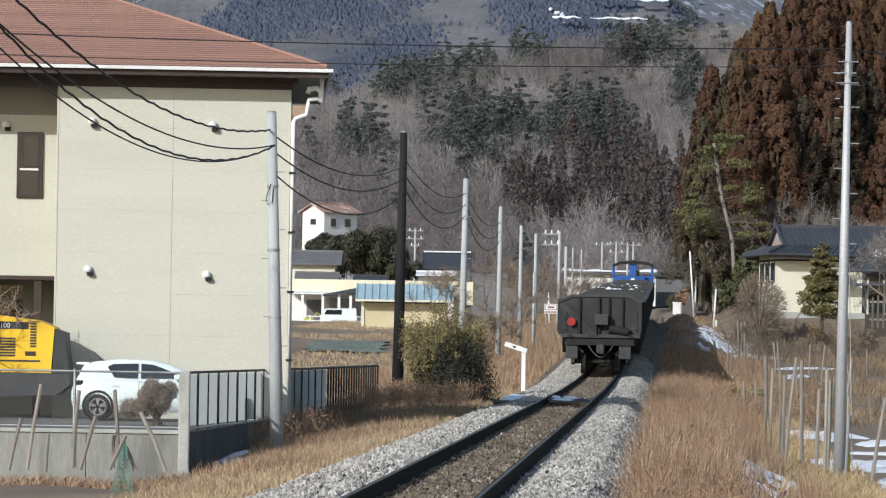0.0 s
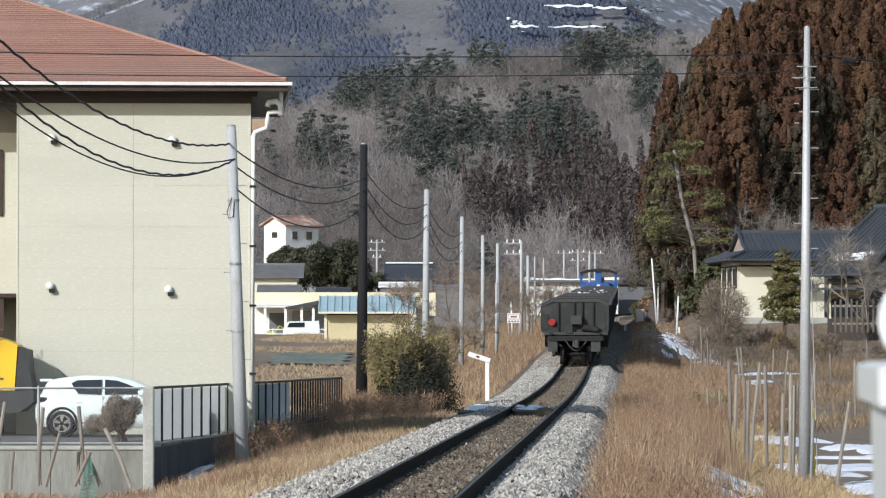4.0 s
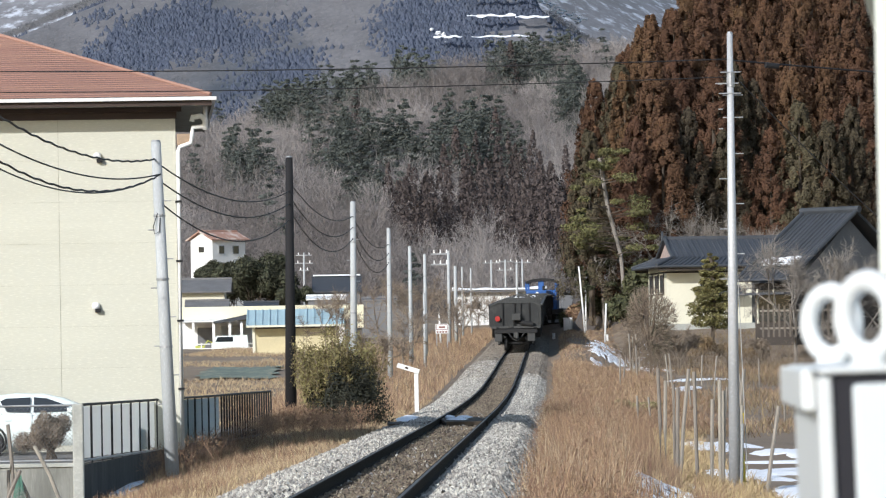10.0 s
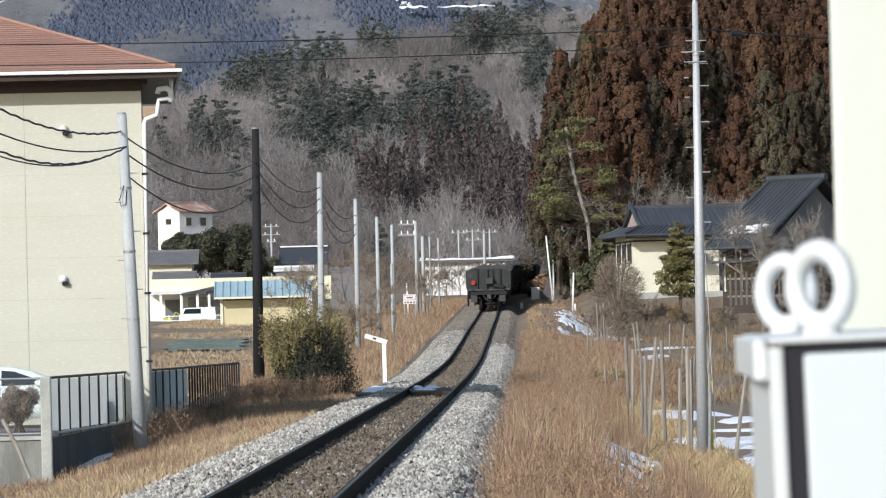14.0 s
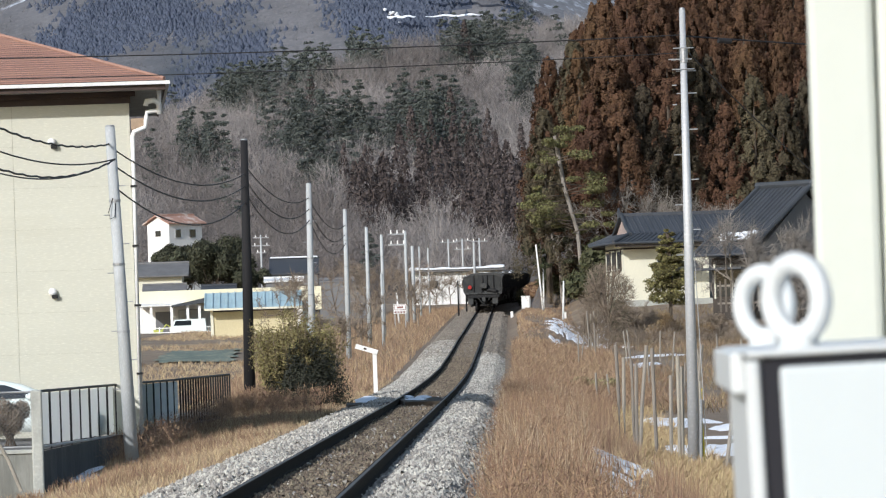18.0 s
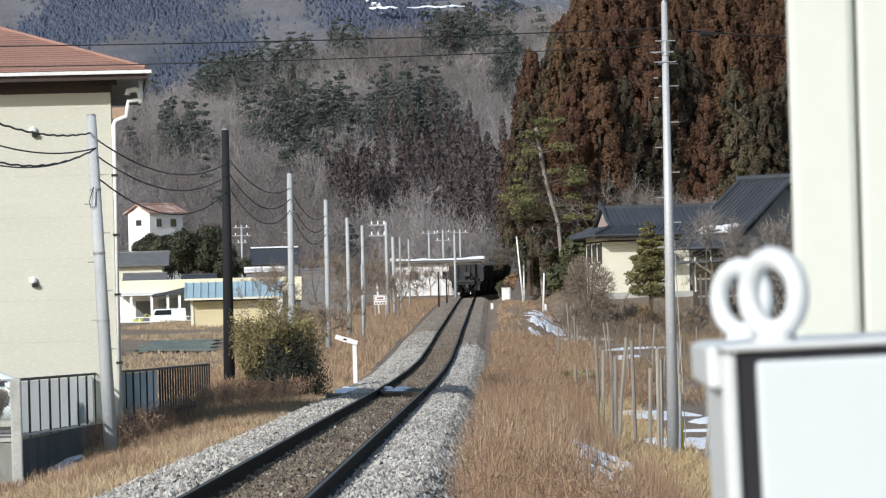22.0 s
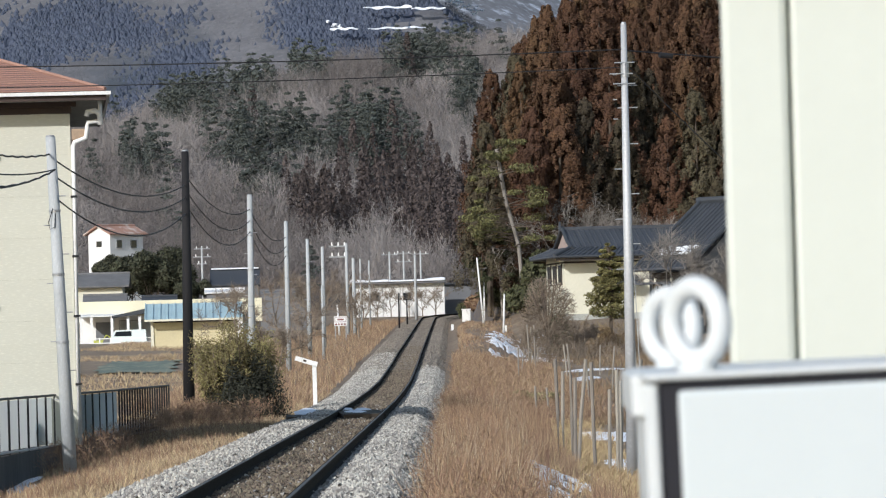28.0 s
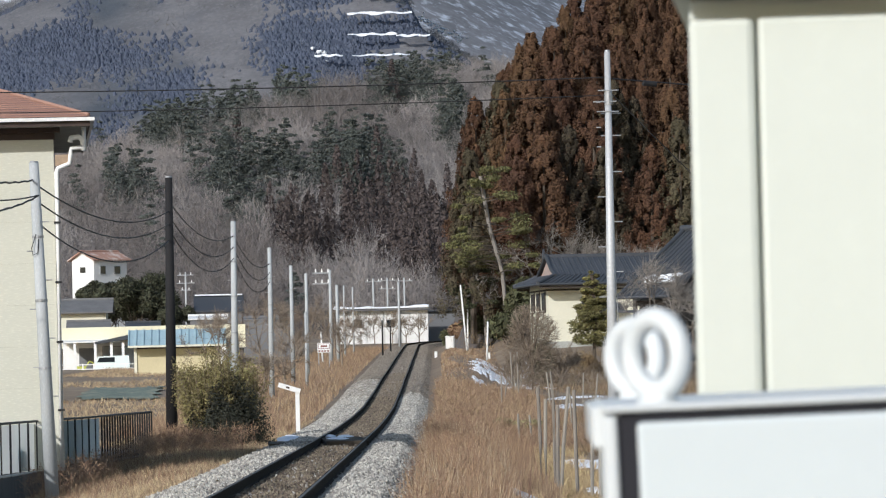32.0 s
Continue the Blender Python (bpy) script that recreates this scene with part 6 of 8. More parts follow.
M_MIDBARE = mat("hazy_bare_slope", (0.158, 0.158, 0.170), 0.95, scale=0.05, fine=0.6, dark=0.62, bump=0.6, stain=(0.052, 0.066, 0.085), stain_scale=0.014, stain_amount=0.9, stretch=(1.3, 1, 0.8))
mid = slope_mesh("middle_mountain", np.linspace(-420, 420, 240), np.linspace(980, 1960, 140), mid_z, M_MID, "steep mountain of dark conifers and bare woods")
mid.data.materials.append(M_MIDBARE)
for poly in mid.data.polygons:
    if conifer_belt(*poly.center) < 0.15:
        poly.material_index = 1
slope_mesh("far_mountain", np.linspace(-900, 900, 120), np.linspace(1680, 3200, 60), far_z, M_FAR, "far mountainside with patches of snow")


def twig_tree(rng, n, hgt, rad, width=0.04):
    """Short slivers on a ragged dome and a few long limbs below it: a bare crown."""
    a = rng.uniform(0, 2 * np.pi, n)
    e = np.arcsin(rng.uniform(-0.25, 1.0, n))
    way = np.stack([np.cos(e) * np.cos(a), np.cos(e) * np.sin(a), np.sin(e)], 1)
    lump = 0.82 + 0.18 * np.sin(3 * a + rng.uniform(0, 6)) * np.cos(2 * e)
    box3 = np.array([rad, rad, hgt * 0.42])
    r = (rng.uniform(0.45, 1.0, n) * lump)[:, None]
    p = way * r * box3 + np.array([0, 0, hgt * 0.56])
    d = way * 0.7 + np.array([0, 0, 0.25]) + rng.normal(0, 0.55, (n, 3))
    L = rng.uniform(0.05, 0.12, (n, 1)) * hgt
    limb = rng.uniform(size=n) < 0.045
    p[limb] = np.array([0, 0, hgt * 0.3]) + rng.normal(0, 0.02 * hgt, (limb.sum(), 3))
    d[limb] = way[limb] + np.array([0, 0, 0.7])
    L[limb] *= 5.0
    w = np.cross(d, rng.normal(size=(n, 3)))
    w /= np.linalg.norm(w, axis=1)[:, None] + 1e-6
    w *= width * hgt / 9
    return np.stack([p - w, p + w, p + d * L], 1).reshape(-1, 3)


def fan_tree(rng, hgt, rad, limbs=15, twigs=17, width=0.03):
    """A bare broadleaf: limbs fanning up from a fork into a rounded crown of twigs; triangles."""
    a = rng.uniform(0, 2 * np.pi, limbs)
    q = np.sqrt(rng.uniform(0.02, 1.0, limbs))
    fork = np.array([rng.normal(0, 0.2), rng.normal(0, 0.2), hgt * rng.uniform(0.2, 0.34)])
    tip = np.stack([q * rad * np.cos(a), q * rad * np.sin(a), hgt * (0.42 + 0.5 * np.sqrt(1.02 - q ** 2)) * rng.uniform(0.88, 1.05, limbs)], 1)
    start = np.concatenate([np.zeros((1, 3)), np.repeat(fork[None], limbs, 0)])
    end = np.concatenate([fork[None] * 1.5, tip])
    thick = np.concatenate([[0.13], np.full(limbs, 0.055)])
    k = rng.integers(0, limbs, limbs * twigs)
    u = rng.uniform(0.35, 1.0, (len(k), 1)) ** 0.6
    root = fork + (tip[k] - fork) * u + rng.normal(0, 0.045 * hgt, (len(k), 3)) * u
    way = (tip[k] - fork)
    way /= np.linalg.norm(way, axis=1)[:, None]
    way = way * 0.8 + rng.normal(0, 0.6, way.shape) + np.array([0, 0, 0.2])
    tw_end = root + way * rng.uniform(0.05, 0.12, (len(k), 1)) * hgt
    s0, s1 = np.concatenate([start, root]), np.concatenate([end, tw_end])
    w = np.cross(s1 - s0, rng.normal(size=s0.shape))
    w /= np.linalg.norm(w, axis=1)[:, None] + 1e-6
    w *= np.concatenate([thick, np.full(len(k), width)])[:, None] * hgt / 9
    return np.stack([s0 - w, s0 + w, s1], 1).reshape(-1, 3)


def plate_pine(rng, hgt, rad, plates=13, per=52, size=0.16):
    """A pine of flat needle plates set out on its boughs; triangles."""
    a = rng.uniform(0, 2 * np.pi, plates)
    hz = np.linspace(0.34, 1.0, plates) + rng.normal(0, 0.04, plates)
    q = rad * np.clip(1.12 - hz, 0.05, 1) ** 0.55 * rng.uniform(0.08, 0.6, plates)
    c = np.stack([q * np.cos(a), q * np.sin(a), hgt * hz], 1)
    k = np.repeat(np.arange(plates), per)
    d = rng.normal(size=(len(k), 3))
    d /= np.linalg.norm(d, axis=1)[:, None]
    pr = (rad * 0.5 * np.clip(1.3 - hz, 0.3, 1))[k][:, None]
    p = c[k] + d * pr * np.array([1.0, 1.0, 0.36]) * rng.uniform(0.2, 1, (len(k), 1)) ** 0.5
    return tri_cloud(p, size, rng, aspect=1.5, out=d * np.array([0.5, 0.5, 1.0]) + np.array([0, 0, 0.7]), jitter=0.35)[0]


def spire(rng, hgt, rad, n=240, size=0.19):
    """A slim dark conifer of drooping clumps; triangles."""
    hz = rng.uniform(0.04, 1, n) ** 0.85
    a = rng.uniform(0, 2 * np.pi, n)
    rr = rad * (1.04 - hz) ** 0.8 * np.sqrt(rng.uniform(0.3, 1, n))
    o = np.stack([np.cos(a), np.sin(a), np.full(n, 0.3)], 1)
    return tri_cloud(np.stack([rr * np.cos(a), rr * np.sin(a), hgt * hz], 1), size, rng, aspect=1.7, out=o, jitter=0.5, drop=0.8)[0]


def woods():
    rng = np.random.default_rng(11)
    tw, pn, dk = [[], [], []], [], []
    for k in range(4600):
        y = 575 + (1010 - 575) * rng.uniform() ** 0.8
        x = rng.uniform(-0.075 * y - 8, 0.125 * y)
        z = hill_z(x, y)
        o = np.array((x, y, z - 0.3))
        ax, el = x / y, (z + 4.5 - EYE) / y
        rough = 0.5 * nz(x, z * 2.0, 0.12) + rng.normal(0, 0.16)
        pine = patch_value(ax, el, PINE_STANDS) + 1.3 * rough
        cedar = patch_value(ax, el, CEDAR_STANDS) + 0.8 * rough
        if cedar > 0.12:
            dk.append(spire(rng, rng.uniform(8, 12.5), rng.uniform(1.5, 2.3)) + o)
        elif pine > 0.2 or rng.uniform() < 0.01:
            pn.append(plate_pine(rng, rng.uniform(7.5, 11), rng.uniform(2.6, 4.0)) + o)
        else:
            g = nz(x + 70, z * 1.6, 0.05) + rng.normal(0, 0.15)
            kind = 0 if g > 0.08 else (1 if g > -0.16 else 2)
            h = rng.uniform(5.5, 9.5)
            tw[kind].append(fan_tree(rng, h, h * rng.uniform(0.40, 0.62)) + o)
    for ax, el in SPIRES:
        for y in np.arange(600, 1000, 4.0):
            if hill_z(ax * y, y) + 4.5 > EYE + el * y:
                dk.append(spire(rng, 10.5, 2.1, 600, 0.18) + np.array((ax * y, y - 2, hill_z(ax * y, y))))
                break
    for name, lst, m, lab in (("bare_woods", tw[0], M_TWIG, "pale leafless crowns of the winter woods"), ("bare_woods", tw[1], M_TWIG_B, "grey leafless crowns of the winter woods"), ("bare_woods", tw[2], M_TWIG_C, "dark brown leafless crowns of the winter woods"), ("hill_pines", pn, M_HILLPINE, "dark green pines among bare woods"), ("hill_cedars", dk, M_CEDARDARK, "dark brown cedars low on the hill")):
        v = np.concatenate(lst)
        ob = soup(name, v, np.arange(len(v)).reshape(-1, 3), m)
        tagged(ob, lab, "woods", kind="stuff")


woods()


def mountain_woods():
    """Small ragged spires and grey crowns over the middle and far slopes."""
    rng = np.random.default_rng(21)
    con, bare = [], []
    for k in range(46000):
        y = rng.uniform(1080, 1640)
        x = rng.uniform(-0.11 * y, 0.15 * y)
        z = mid_z(x, y)
        g = conifer_belt(x, y, z)
        terrace = 0.02 < x / y < 0.052 and 0.064 < z / y < 0.083
        if terrace and rng.uniform() < 0.3:
            continue
        o = np.array((x, y, z))
        if g > rng.normal(0, 0.06):
            for dx, dy in rng.normal(0, 3.0, (4, 2)):
                con.append((x + dx, y + dy, mid_z(x + dx, y + dy) - 0.5, rng.uniform(0.7, 1.3), rng.uniform(1.1, 2.1)))
        elif rng.uniform() < 0.45:
            bare.append(twig_tree(rng, 18, rng.uniform(2.5, 4.0), 2.0, 0.16) + o)
    v = np.concatenate(bare)
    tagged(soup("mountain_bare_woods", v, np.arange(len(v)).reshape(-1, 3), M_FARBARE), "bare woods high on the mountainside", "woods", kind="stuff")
    # conifers: slim uneven spires
    p = np.array(con)
    n, k = len(p), 5
    ang = np.arange(k) / k * 2 * np.pi
    ring = np.stack([np.cos(ang), np.sin(ang), np.zeros(k)], 1)
    base = ring[None] * rng.uniform(0.7, 1.25, (n, k, 1)) * p[:, None, 3:4] + p[:, None, :3]
    mid_ring = ring[None] * rng.uniform(0.45, 0.8, (n, k, 1)) * p[:, None, 3:4] * 0.75 + p[:, None, :3] + np.array([0, 0, 0.45]) * p[:, None, 4:5]
    tip = p[:, None, :3] + np.array([0, 0, 1.0]) * p[:, None, 4:5]
    v = np.concatenate([base, mid_ring, tip], 1)
    f = [(i, (i + 1) % k, k + (i + 1) % k) for i in range(k)] + [(i, k + (i + 1) % k, k + i) for i in range(k)] + [(k + i, k + (i + 1) % k, 2 * k) for i in range(k)]
    faces = (np.arange(n)[:, None, None] * (2 * k + 1) + np.array(f)[None]).reshape(-1, 3)
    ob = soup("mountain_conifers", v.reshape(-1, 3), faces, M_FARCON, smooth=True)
    tagged(ob, "conifers on the mountainside, coloured bluish for haze", "woods", kind="stuff")


mountain_woods()


def on_slope(ax, az):
    """The place where the sight line of that slope meets the middle mountain."""
    for y in np.arange(1020, 1660, 3.0):
        if mid_z(ax * y, y) > EYE + az * y:
            return Vector((ax * y, y - 4, EYE + az * y))
    return Vector((ax * 1600, 1600, EYE + az * 1600))


def terraces():
    rng = np.random.default_rng(5)
    # snow on the cut benches of the quarry face
    for az, a0, a1 in ((0.0795, 0.0312, 0.0374), (0.0748, 0.0284, 0.0418), (0.0704, 0.0284, 0.0385), (0.0700, 0.0384, 0.0465), (0.0661, 0.0293, 0.0416), (0.0662, 0.0214, 0.0273)):
        bm = B()
        n = 30
        lo, hi = [], []
        for k in range(n + 1):
            p = on_slope(a0 + (a1 - a0) * k / n, az + 0.00012 * math.sin(k * 0.5 + az * 900))
            w = 0.15 + 0.9 * abs(nz(p.x, p.z * 3, 0.3)) + 0.25 * math.sin(math.pi * k / n)
            lo.append(bm.verts.new((p.x, p.y - 9, p.z - w * 0.5)))
            hi.append(bm.verts.new((p.x, p.y - 8, p.z + w * 0.6)))
        for k in range(n):
            bm.faces.new((lo[k], lo[k + 1], hi[k + 1], hi[k]))
        ex = bmesh.ops.extrude_face_region(bm, geom=bm.faces[:])
        bmesh.ops.translate(bm, verts=[v for v in ex["geom"] if isinstance(v, bmesh.types.BMVert)], vec=(0, 1.2, -0.05))
        bmesh.ops.recalc_face_normals(bm, faces=bm.faces)
        tagged(part("snow_bench", bm, M_SNOW), "white snow lying on a cut mountain terrace", "snow", group="terraces of the quarry")
    for name, count, f in (("snow_gully", 90, lambda u: (0.0437 + 0.009 * u, 0.0744 - 0.0050 * u)), ("snow_fan", 12, lambda u: (0.0212 + 0.003 * u, 0.0675 - 0.0015 * u))):
        bm = B()
        for k in range(count):
            u = rng.uniform()
            ax, az = f(u)
            p = on_slope(ax + rng.normal(0, 0.0004), az + rng.normal(0, 0.0005))
            bmesh.ops.create_icosphere(bm, subdivisions=1, radius=1, matrix=Matrix.Translation(p) @ Matrix.Diagonal((rng.uniform(0.25, 0.9), 0.8, rng.uniform(0.12, 0.4), 1)))
        tagged(part(name, bm, M_SNOW), "thin snow caught on the mountainside", "snow", kind="stuff")


terraces()

# ---- plants near the line ----
M_REED = mat("dry_reed", (0.335, 0.23, 0.15), 0.9, scale=0.5, fine=3, dark=0.6, bump=0, island=0.42)
M_STRAW = mat("straw_grass", (0.45, 0.335, 0.19), 0.9, scale=0.4, fine=3, dark=0.75, bump=0, island=0.35)
M_RUST = mat("rust_weed", (0.29, 0.184, 0.12), 0.9, scale=0.5, fine=3, dark=0.6, bump=0, island=0.42)
M_BUSH = mat("olive_leaves", (0.27, 0.225, 0.10), 0.8, scale=0.5, fine=4, dark=0.55, bump=0, island=0.5)
M_SHRUB = mat("dark_evergreen", (0.085, 0.088, 0.042), 0.85, scale=0.4, fine=4, dark=0.6, bump=0, island=0.45)
M_EVERGREEN = mat("evergreen_leaves", (0.058, 0.062, 0.036), 0.85, scale=0.5, fine=4, dark=0.6, bump=0, island=0.45)
M_TWIGNEAR = mat("grey_brown_twigs", (0.25, 0.20, 0.155), 0.9, scale=1, fine=6, dark=0.7, bump=0, island=0.3)
M_WEEDDARK = mat("dark_field_weed", (0.20, 0.148, 0.092), 0.95, scale=0.3, fine=3, dark=0.6, bump=0, island=0.4)
M_DRYBUSH = mat("dry_bush_leaves", (0.29, 0.245, 0.135), 0.9, scale=0.6, fine=4, dark=0.6, bump=0, island=0.4)
M_STRAWTAN = mat("tan_grass", (0.40, 0.30, 0.19), 0.9, scale=0.5, fine=3, dark=0.62, bump=0, island=0.4)
M_HEADS = mat("pale_seed_heads", (0.48, 0.38, 0.26), 0.95, bump=0, island=0.25)


SNOW_SPOTS = ((3.95, 63, 0.16, 2.2), (4.3, 67, 0.22, 2.0), (4.6, 74, 0.3, 2.6), (5.0, 76, 0.25, 3.0), (5.35, 79, 0.3, 2.0), (6.25, 85, 0.3, 2.4), (4.45, 57.5, 0.22, 1.5), (9.3, 118, 1.1, 6.0), (10.4, 110, 1.0, 4.0), (7.9, 93, 0.9, 4.5), (8.8, 98, 1.3, 2.0), (8.1, 83, 0.8, 3.0), (9.0, 88, 1.2, 2.2), (10.5, 104, 1.8, 1.6), (5.15, 82, 0.45, 5.0), (4.6, 75, 0.25, 3.0), (-4.2, 92.0, 0.5, 3.0), (-3.9, 88.5, 0.3, 2.0), (13.5, 190, 1.5, 3), (16, 210, 2, 3))


CLEARINGS = ((14.7, 243, 1.35, 54), (9.6, 106, 1.4, 16))


def blades(name, spots, heights, width, material, label, category="dry grass", lean=0.35, seed=1):
    """Bent blades, two facets each, rooted at the given spots."""
    rng = np.random.default_rng(seed)
    n = len(spots)
    a = rng.uniform(0, 2 * np.pi, n)
    side = np.stack([np.cos(a), np.sin(a) * 0.4, np.zeros(n)], 1) * (width * rng.uniform(0.6, 1.4, n))[:, None]
    # blades of one tuft lean together
    tuft = np.array([(nz(p[0] + seed, p[1] * 0.4, 1.6), nz(p[0] - 9, p[1] * 0.4 + seed, 1.6)) for p in spots]) * lean * 1.3
    bend = np.stack([tuft[:, 0] + rng.normal(0, lean * 1.25, n), tuft[:, 1] + rng.normal(0, lean * 1.25, n), np.ones(n)], 1)
    h = heights[:, None]
    mid = spots + bend * np.array([0.4, 0.4, 0.55]) * h
    tip = spots + bend * np.array([1.0, 1.0, 1.0]) * h
    v = np.stack([spots - side, spots + side, mid - side * 0.8, mid + side * 0.8, tip], 1).reshape(-1, 3)
    k = np.arange(n)[:, None] * 5
    quads = (k + np.array([[0, 1, 3, 2]])).tolist()
    tris = (k + np.array([[2, 3, 4]])).tolist()
    ob = soup(name, v, quads + tris, material)
    return tagged(ob, label, category, kind="stuff")


def scatter(rng, n, ya, yb, ua, ub, power=1.6, patch=0.0, thresh=-9.0):
    out = []
    while len(out) < n:
        y = ya + (yb - ya) * rng.uniform() ** power
        u = rng.uniform(ua, ub)
        x = track_x(y) + u
        if 85 < y < 128 and x < -4.48 + (y - 85.6) * 0.0657:
            continue
        if y <= 85 and x < -3.3 and rng.uniform() < 0.7:
            continue
        if 44 < y < 80 and abs(x / y - 0.0675) < 0.0075 and rng.uniform() < 0.93:
            continue
        if any(((x - sx) / (srx * 1.05)) ** 2 + ((y - sy) / (sry * 1.05)) ** 2 < 1 for sx, sy, srx, sry in SNOW_SPOTS + CLEARINGS) and rng.uniform() < 0.86:
            continue
        if patch and nz(x, y, patch) < thresh:
            continue
        out.append((x, y, ground_z(x, y) - 0.02))
    return np.array(out)


def fields():
    rng = np.random.default_rng(31)
    # reeds on the right bank, in upright tufts
    for seed, n, per, ya, yb, ua, ub, h0, h1, m, label in (
            (2, 1500, 34, 34, 135, 2.0, 4.3, 0.3, 0.75, M_REED, "tall dry reeds on the railway bank"),
            (3, 1000, 34, 36, 150, 2.05, 4.3, 0.35, 0.95, M_RUST, "rust-brown dry weeds on the bank"),
            (15, 220, 40, 40, 130, 1.9, 3.9, 0.45, 1.0, M_HEADS, "pale feathery plume grass on the bank")):
        c = scatter(rng, n, ya, yb, ua, ub, patch=0.25 if seed != 2 else 0.0, thresh=-0.12)
        top = rng.uniform(h0, h1, n) * (0.7 + 0.5 * np.array([nz(p[0], p[1], 0.4) + 0.5 for p in c]))
        k = np.repeat(np.arange(n), per)
        s = c[k] + np.stack([rng.normal(0, 0.075, len(k)), rng.normal(0, 0.12, len(k)), np.zeros(len(k))], 1)
        blades({2: "reed_bank", 3: "rusty_weeds", 15: "plume_grass"}[seed], s, top[k] * rng.uniform(0.35, 1.0, len(k)), 0.0042, m, label, lean=0.13, seed=seed)
    s = scatter(rng, 20000, 34, 130, 2.0, 4.3)
    blades("low_reeds", s, rng.uniform(0.08, 0.34, len(s)), 0.006, M_REED, "short dead grass under the reeds", lean=0.3, seed=16)
    s = scatter(rng, 46000, 34, 130, 3.8, 5.9)
    blades("straw_edge", s, rng.uniform(0.08, 0.32, len(s)), 0.008, M_STRAW, "pale golden straw grass at the field edge", lean=0.5, seed=4)
    s = scatter(rng, 26000, 130, 236, 2.1, 6.5, power=1.2)
    blades("far_reeds", s, rng.uniform(0.12, 0.55, len(s)), 0.014, M_REED, "dry reeds farther along the bank", lean=0.4, seed=5)
    s = scatter(rng, 22000, 112, 290, 6.0, 22, power=1.1, patch=0.05, thresh=-0.25)
    blades("field_weeds", s, rng.uniform(0.1, 0.5, len(s)), 0.013, M_WEEDDARK, "low brown weeds in the fallow field", lean=0.4, seed=6)
    s = scatter(rng, 15000, 108, 285, 5.0, 20, power=1.1, patch=0.06, thresh=0.1)
    blades("field_straw", s, rng.uniform(0.08, 0.32, len(s)), 0.012, M_REED, "pale straw stubble in the fallow field", lean=0.4, seed=7)
    # grass between the ballast and the yard wall
    s = scatter(rng, 46000, 45, 175, -6.2, -2.3)
    blades("bank_grass", s, rng.uniform(0.04, 0.2, len(s)), 0.007, M_STRAWTAN, "straw-coloured dry grass beside the ballast", lean=0.35, seed=8)
    s = scatter(rng, 9000, 60, 180, -6.2, -2.6, patch=0.22, thresh=0.12)
    blades("bank_weeds", s, rng.uniform(0.08, 0.3, len(s)), 0.006, M_RUST, "brown dry weeds beside the ballast", lean=0.25, seed=9)
    s = scatter(rng, 26000, 150, 420, -8.0, -2.4, power=1.2)
    blades("far_bank_grass", s, rng.uniform(0.12, 0.5, len(s)), 0.015, M_REED, "brown dry grass on the climbing bank", lean=0.3, seed=10)
    s = scatter(rng, 34000, 140, 330, -20, -5, power=1.0, patch=0.05, thresh=-0.3)
    blades("left_field_stubble", s, rng.uniform(0.05, 0.24, len(s)), 0.014, M_STRAWTAN, "stubble in the field behind the yard", lean=0.5, seed=12)
    s = scatter(rng, 7000, 215, 340, 2.4, 6.0, power=1.1)
    blades("short_stubble", s, rng.uniform(0.04, 0.2, len(s)), 0.02, M_REED, "short dead stubble on the bare shoulder", lean=0.6, seed=14)
    # dead weeds, a bush of fine stems each
    lst = []
    s = np.concatenate([scatter(rng, 1700, 38, 130, 1.85, 3.5), scatter(rng, 160, 88, 150, -6.2, -4.4), np.array([(x, y, ground_z(x, y) - 0.02) for y in rng.uniform(92, 132, 300) for x in (-4.3 + (y - 85.6) * 0.0657 + abs(rng.normal(0, 0.5)),)]), scatter(rng, 500, 120, 230, 2.0, 7.0), scatter(rng, 420, 112, 133, -4.9, -2.7)])
    for p in s:
        h = rng.uniform(0.35, 0.85)
        lst.append(twig_tree(rng, 34, h, h * rng.uniform(0.22, 0.42), 0.05 if p[1] < 120 else 0.1) + p)
    v = np.concatenate(lst)
    tagged(soup("dead_weeds", v, np.arange(len(v)).reshape(-1, 3), M_RUST), "dead branching weeds, rust brown, along the banks", "dry weeds", kind="stuff")
    # wall foot
    s = np.array([(x, 85.0 + rng.uniform(-0.8, 0.2), ground_z(x, 84.9) - 0.02) for x in rng.uniform(-10.5, -4.6, 3000)])
    blades("wall_foot_grass", s, rng.uniform(0.05, 0.25, len(s)), 0.01, M_REED, "short dead grass at the foot of the wall", lean=0.5, seed=13)


fields()


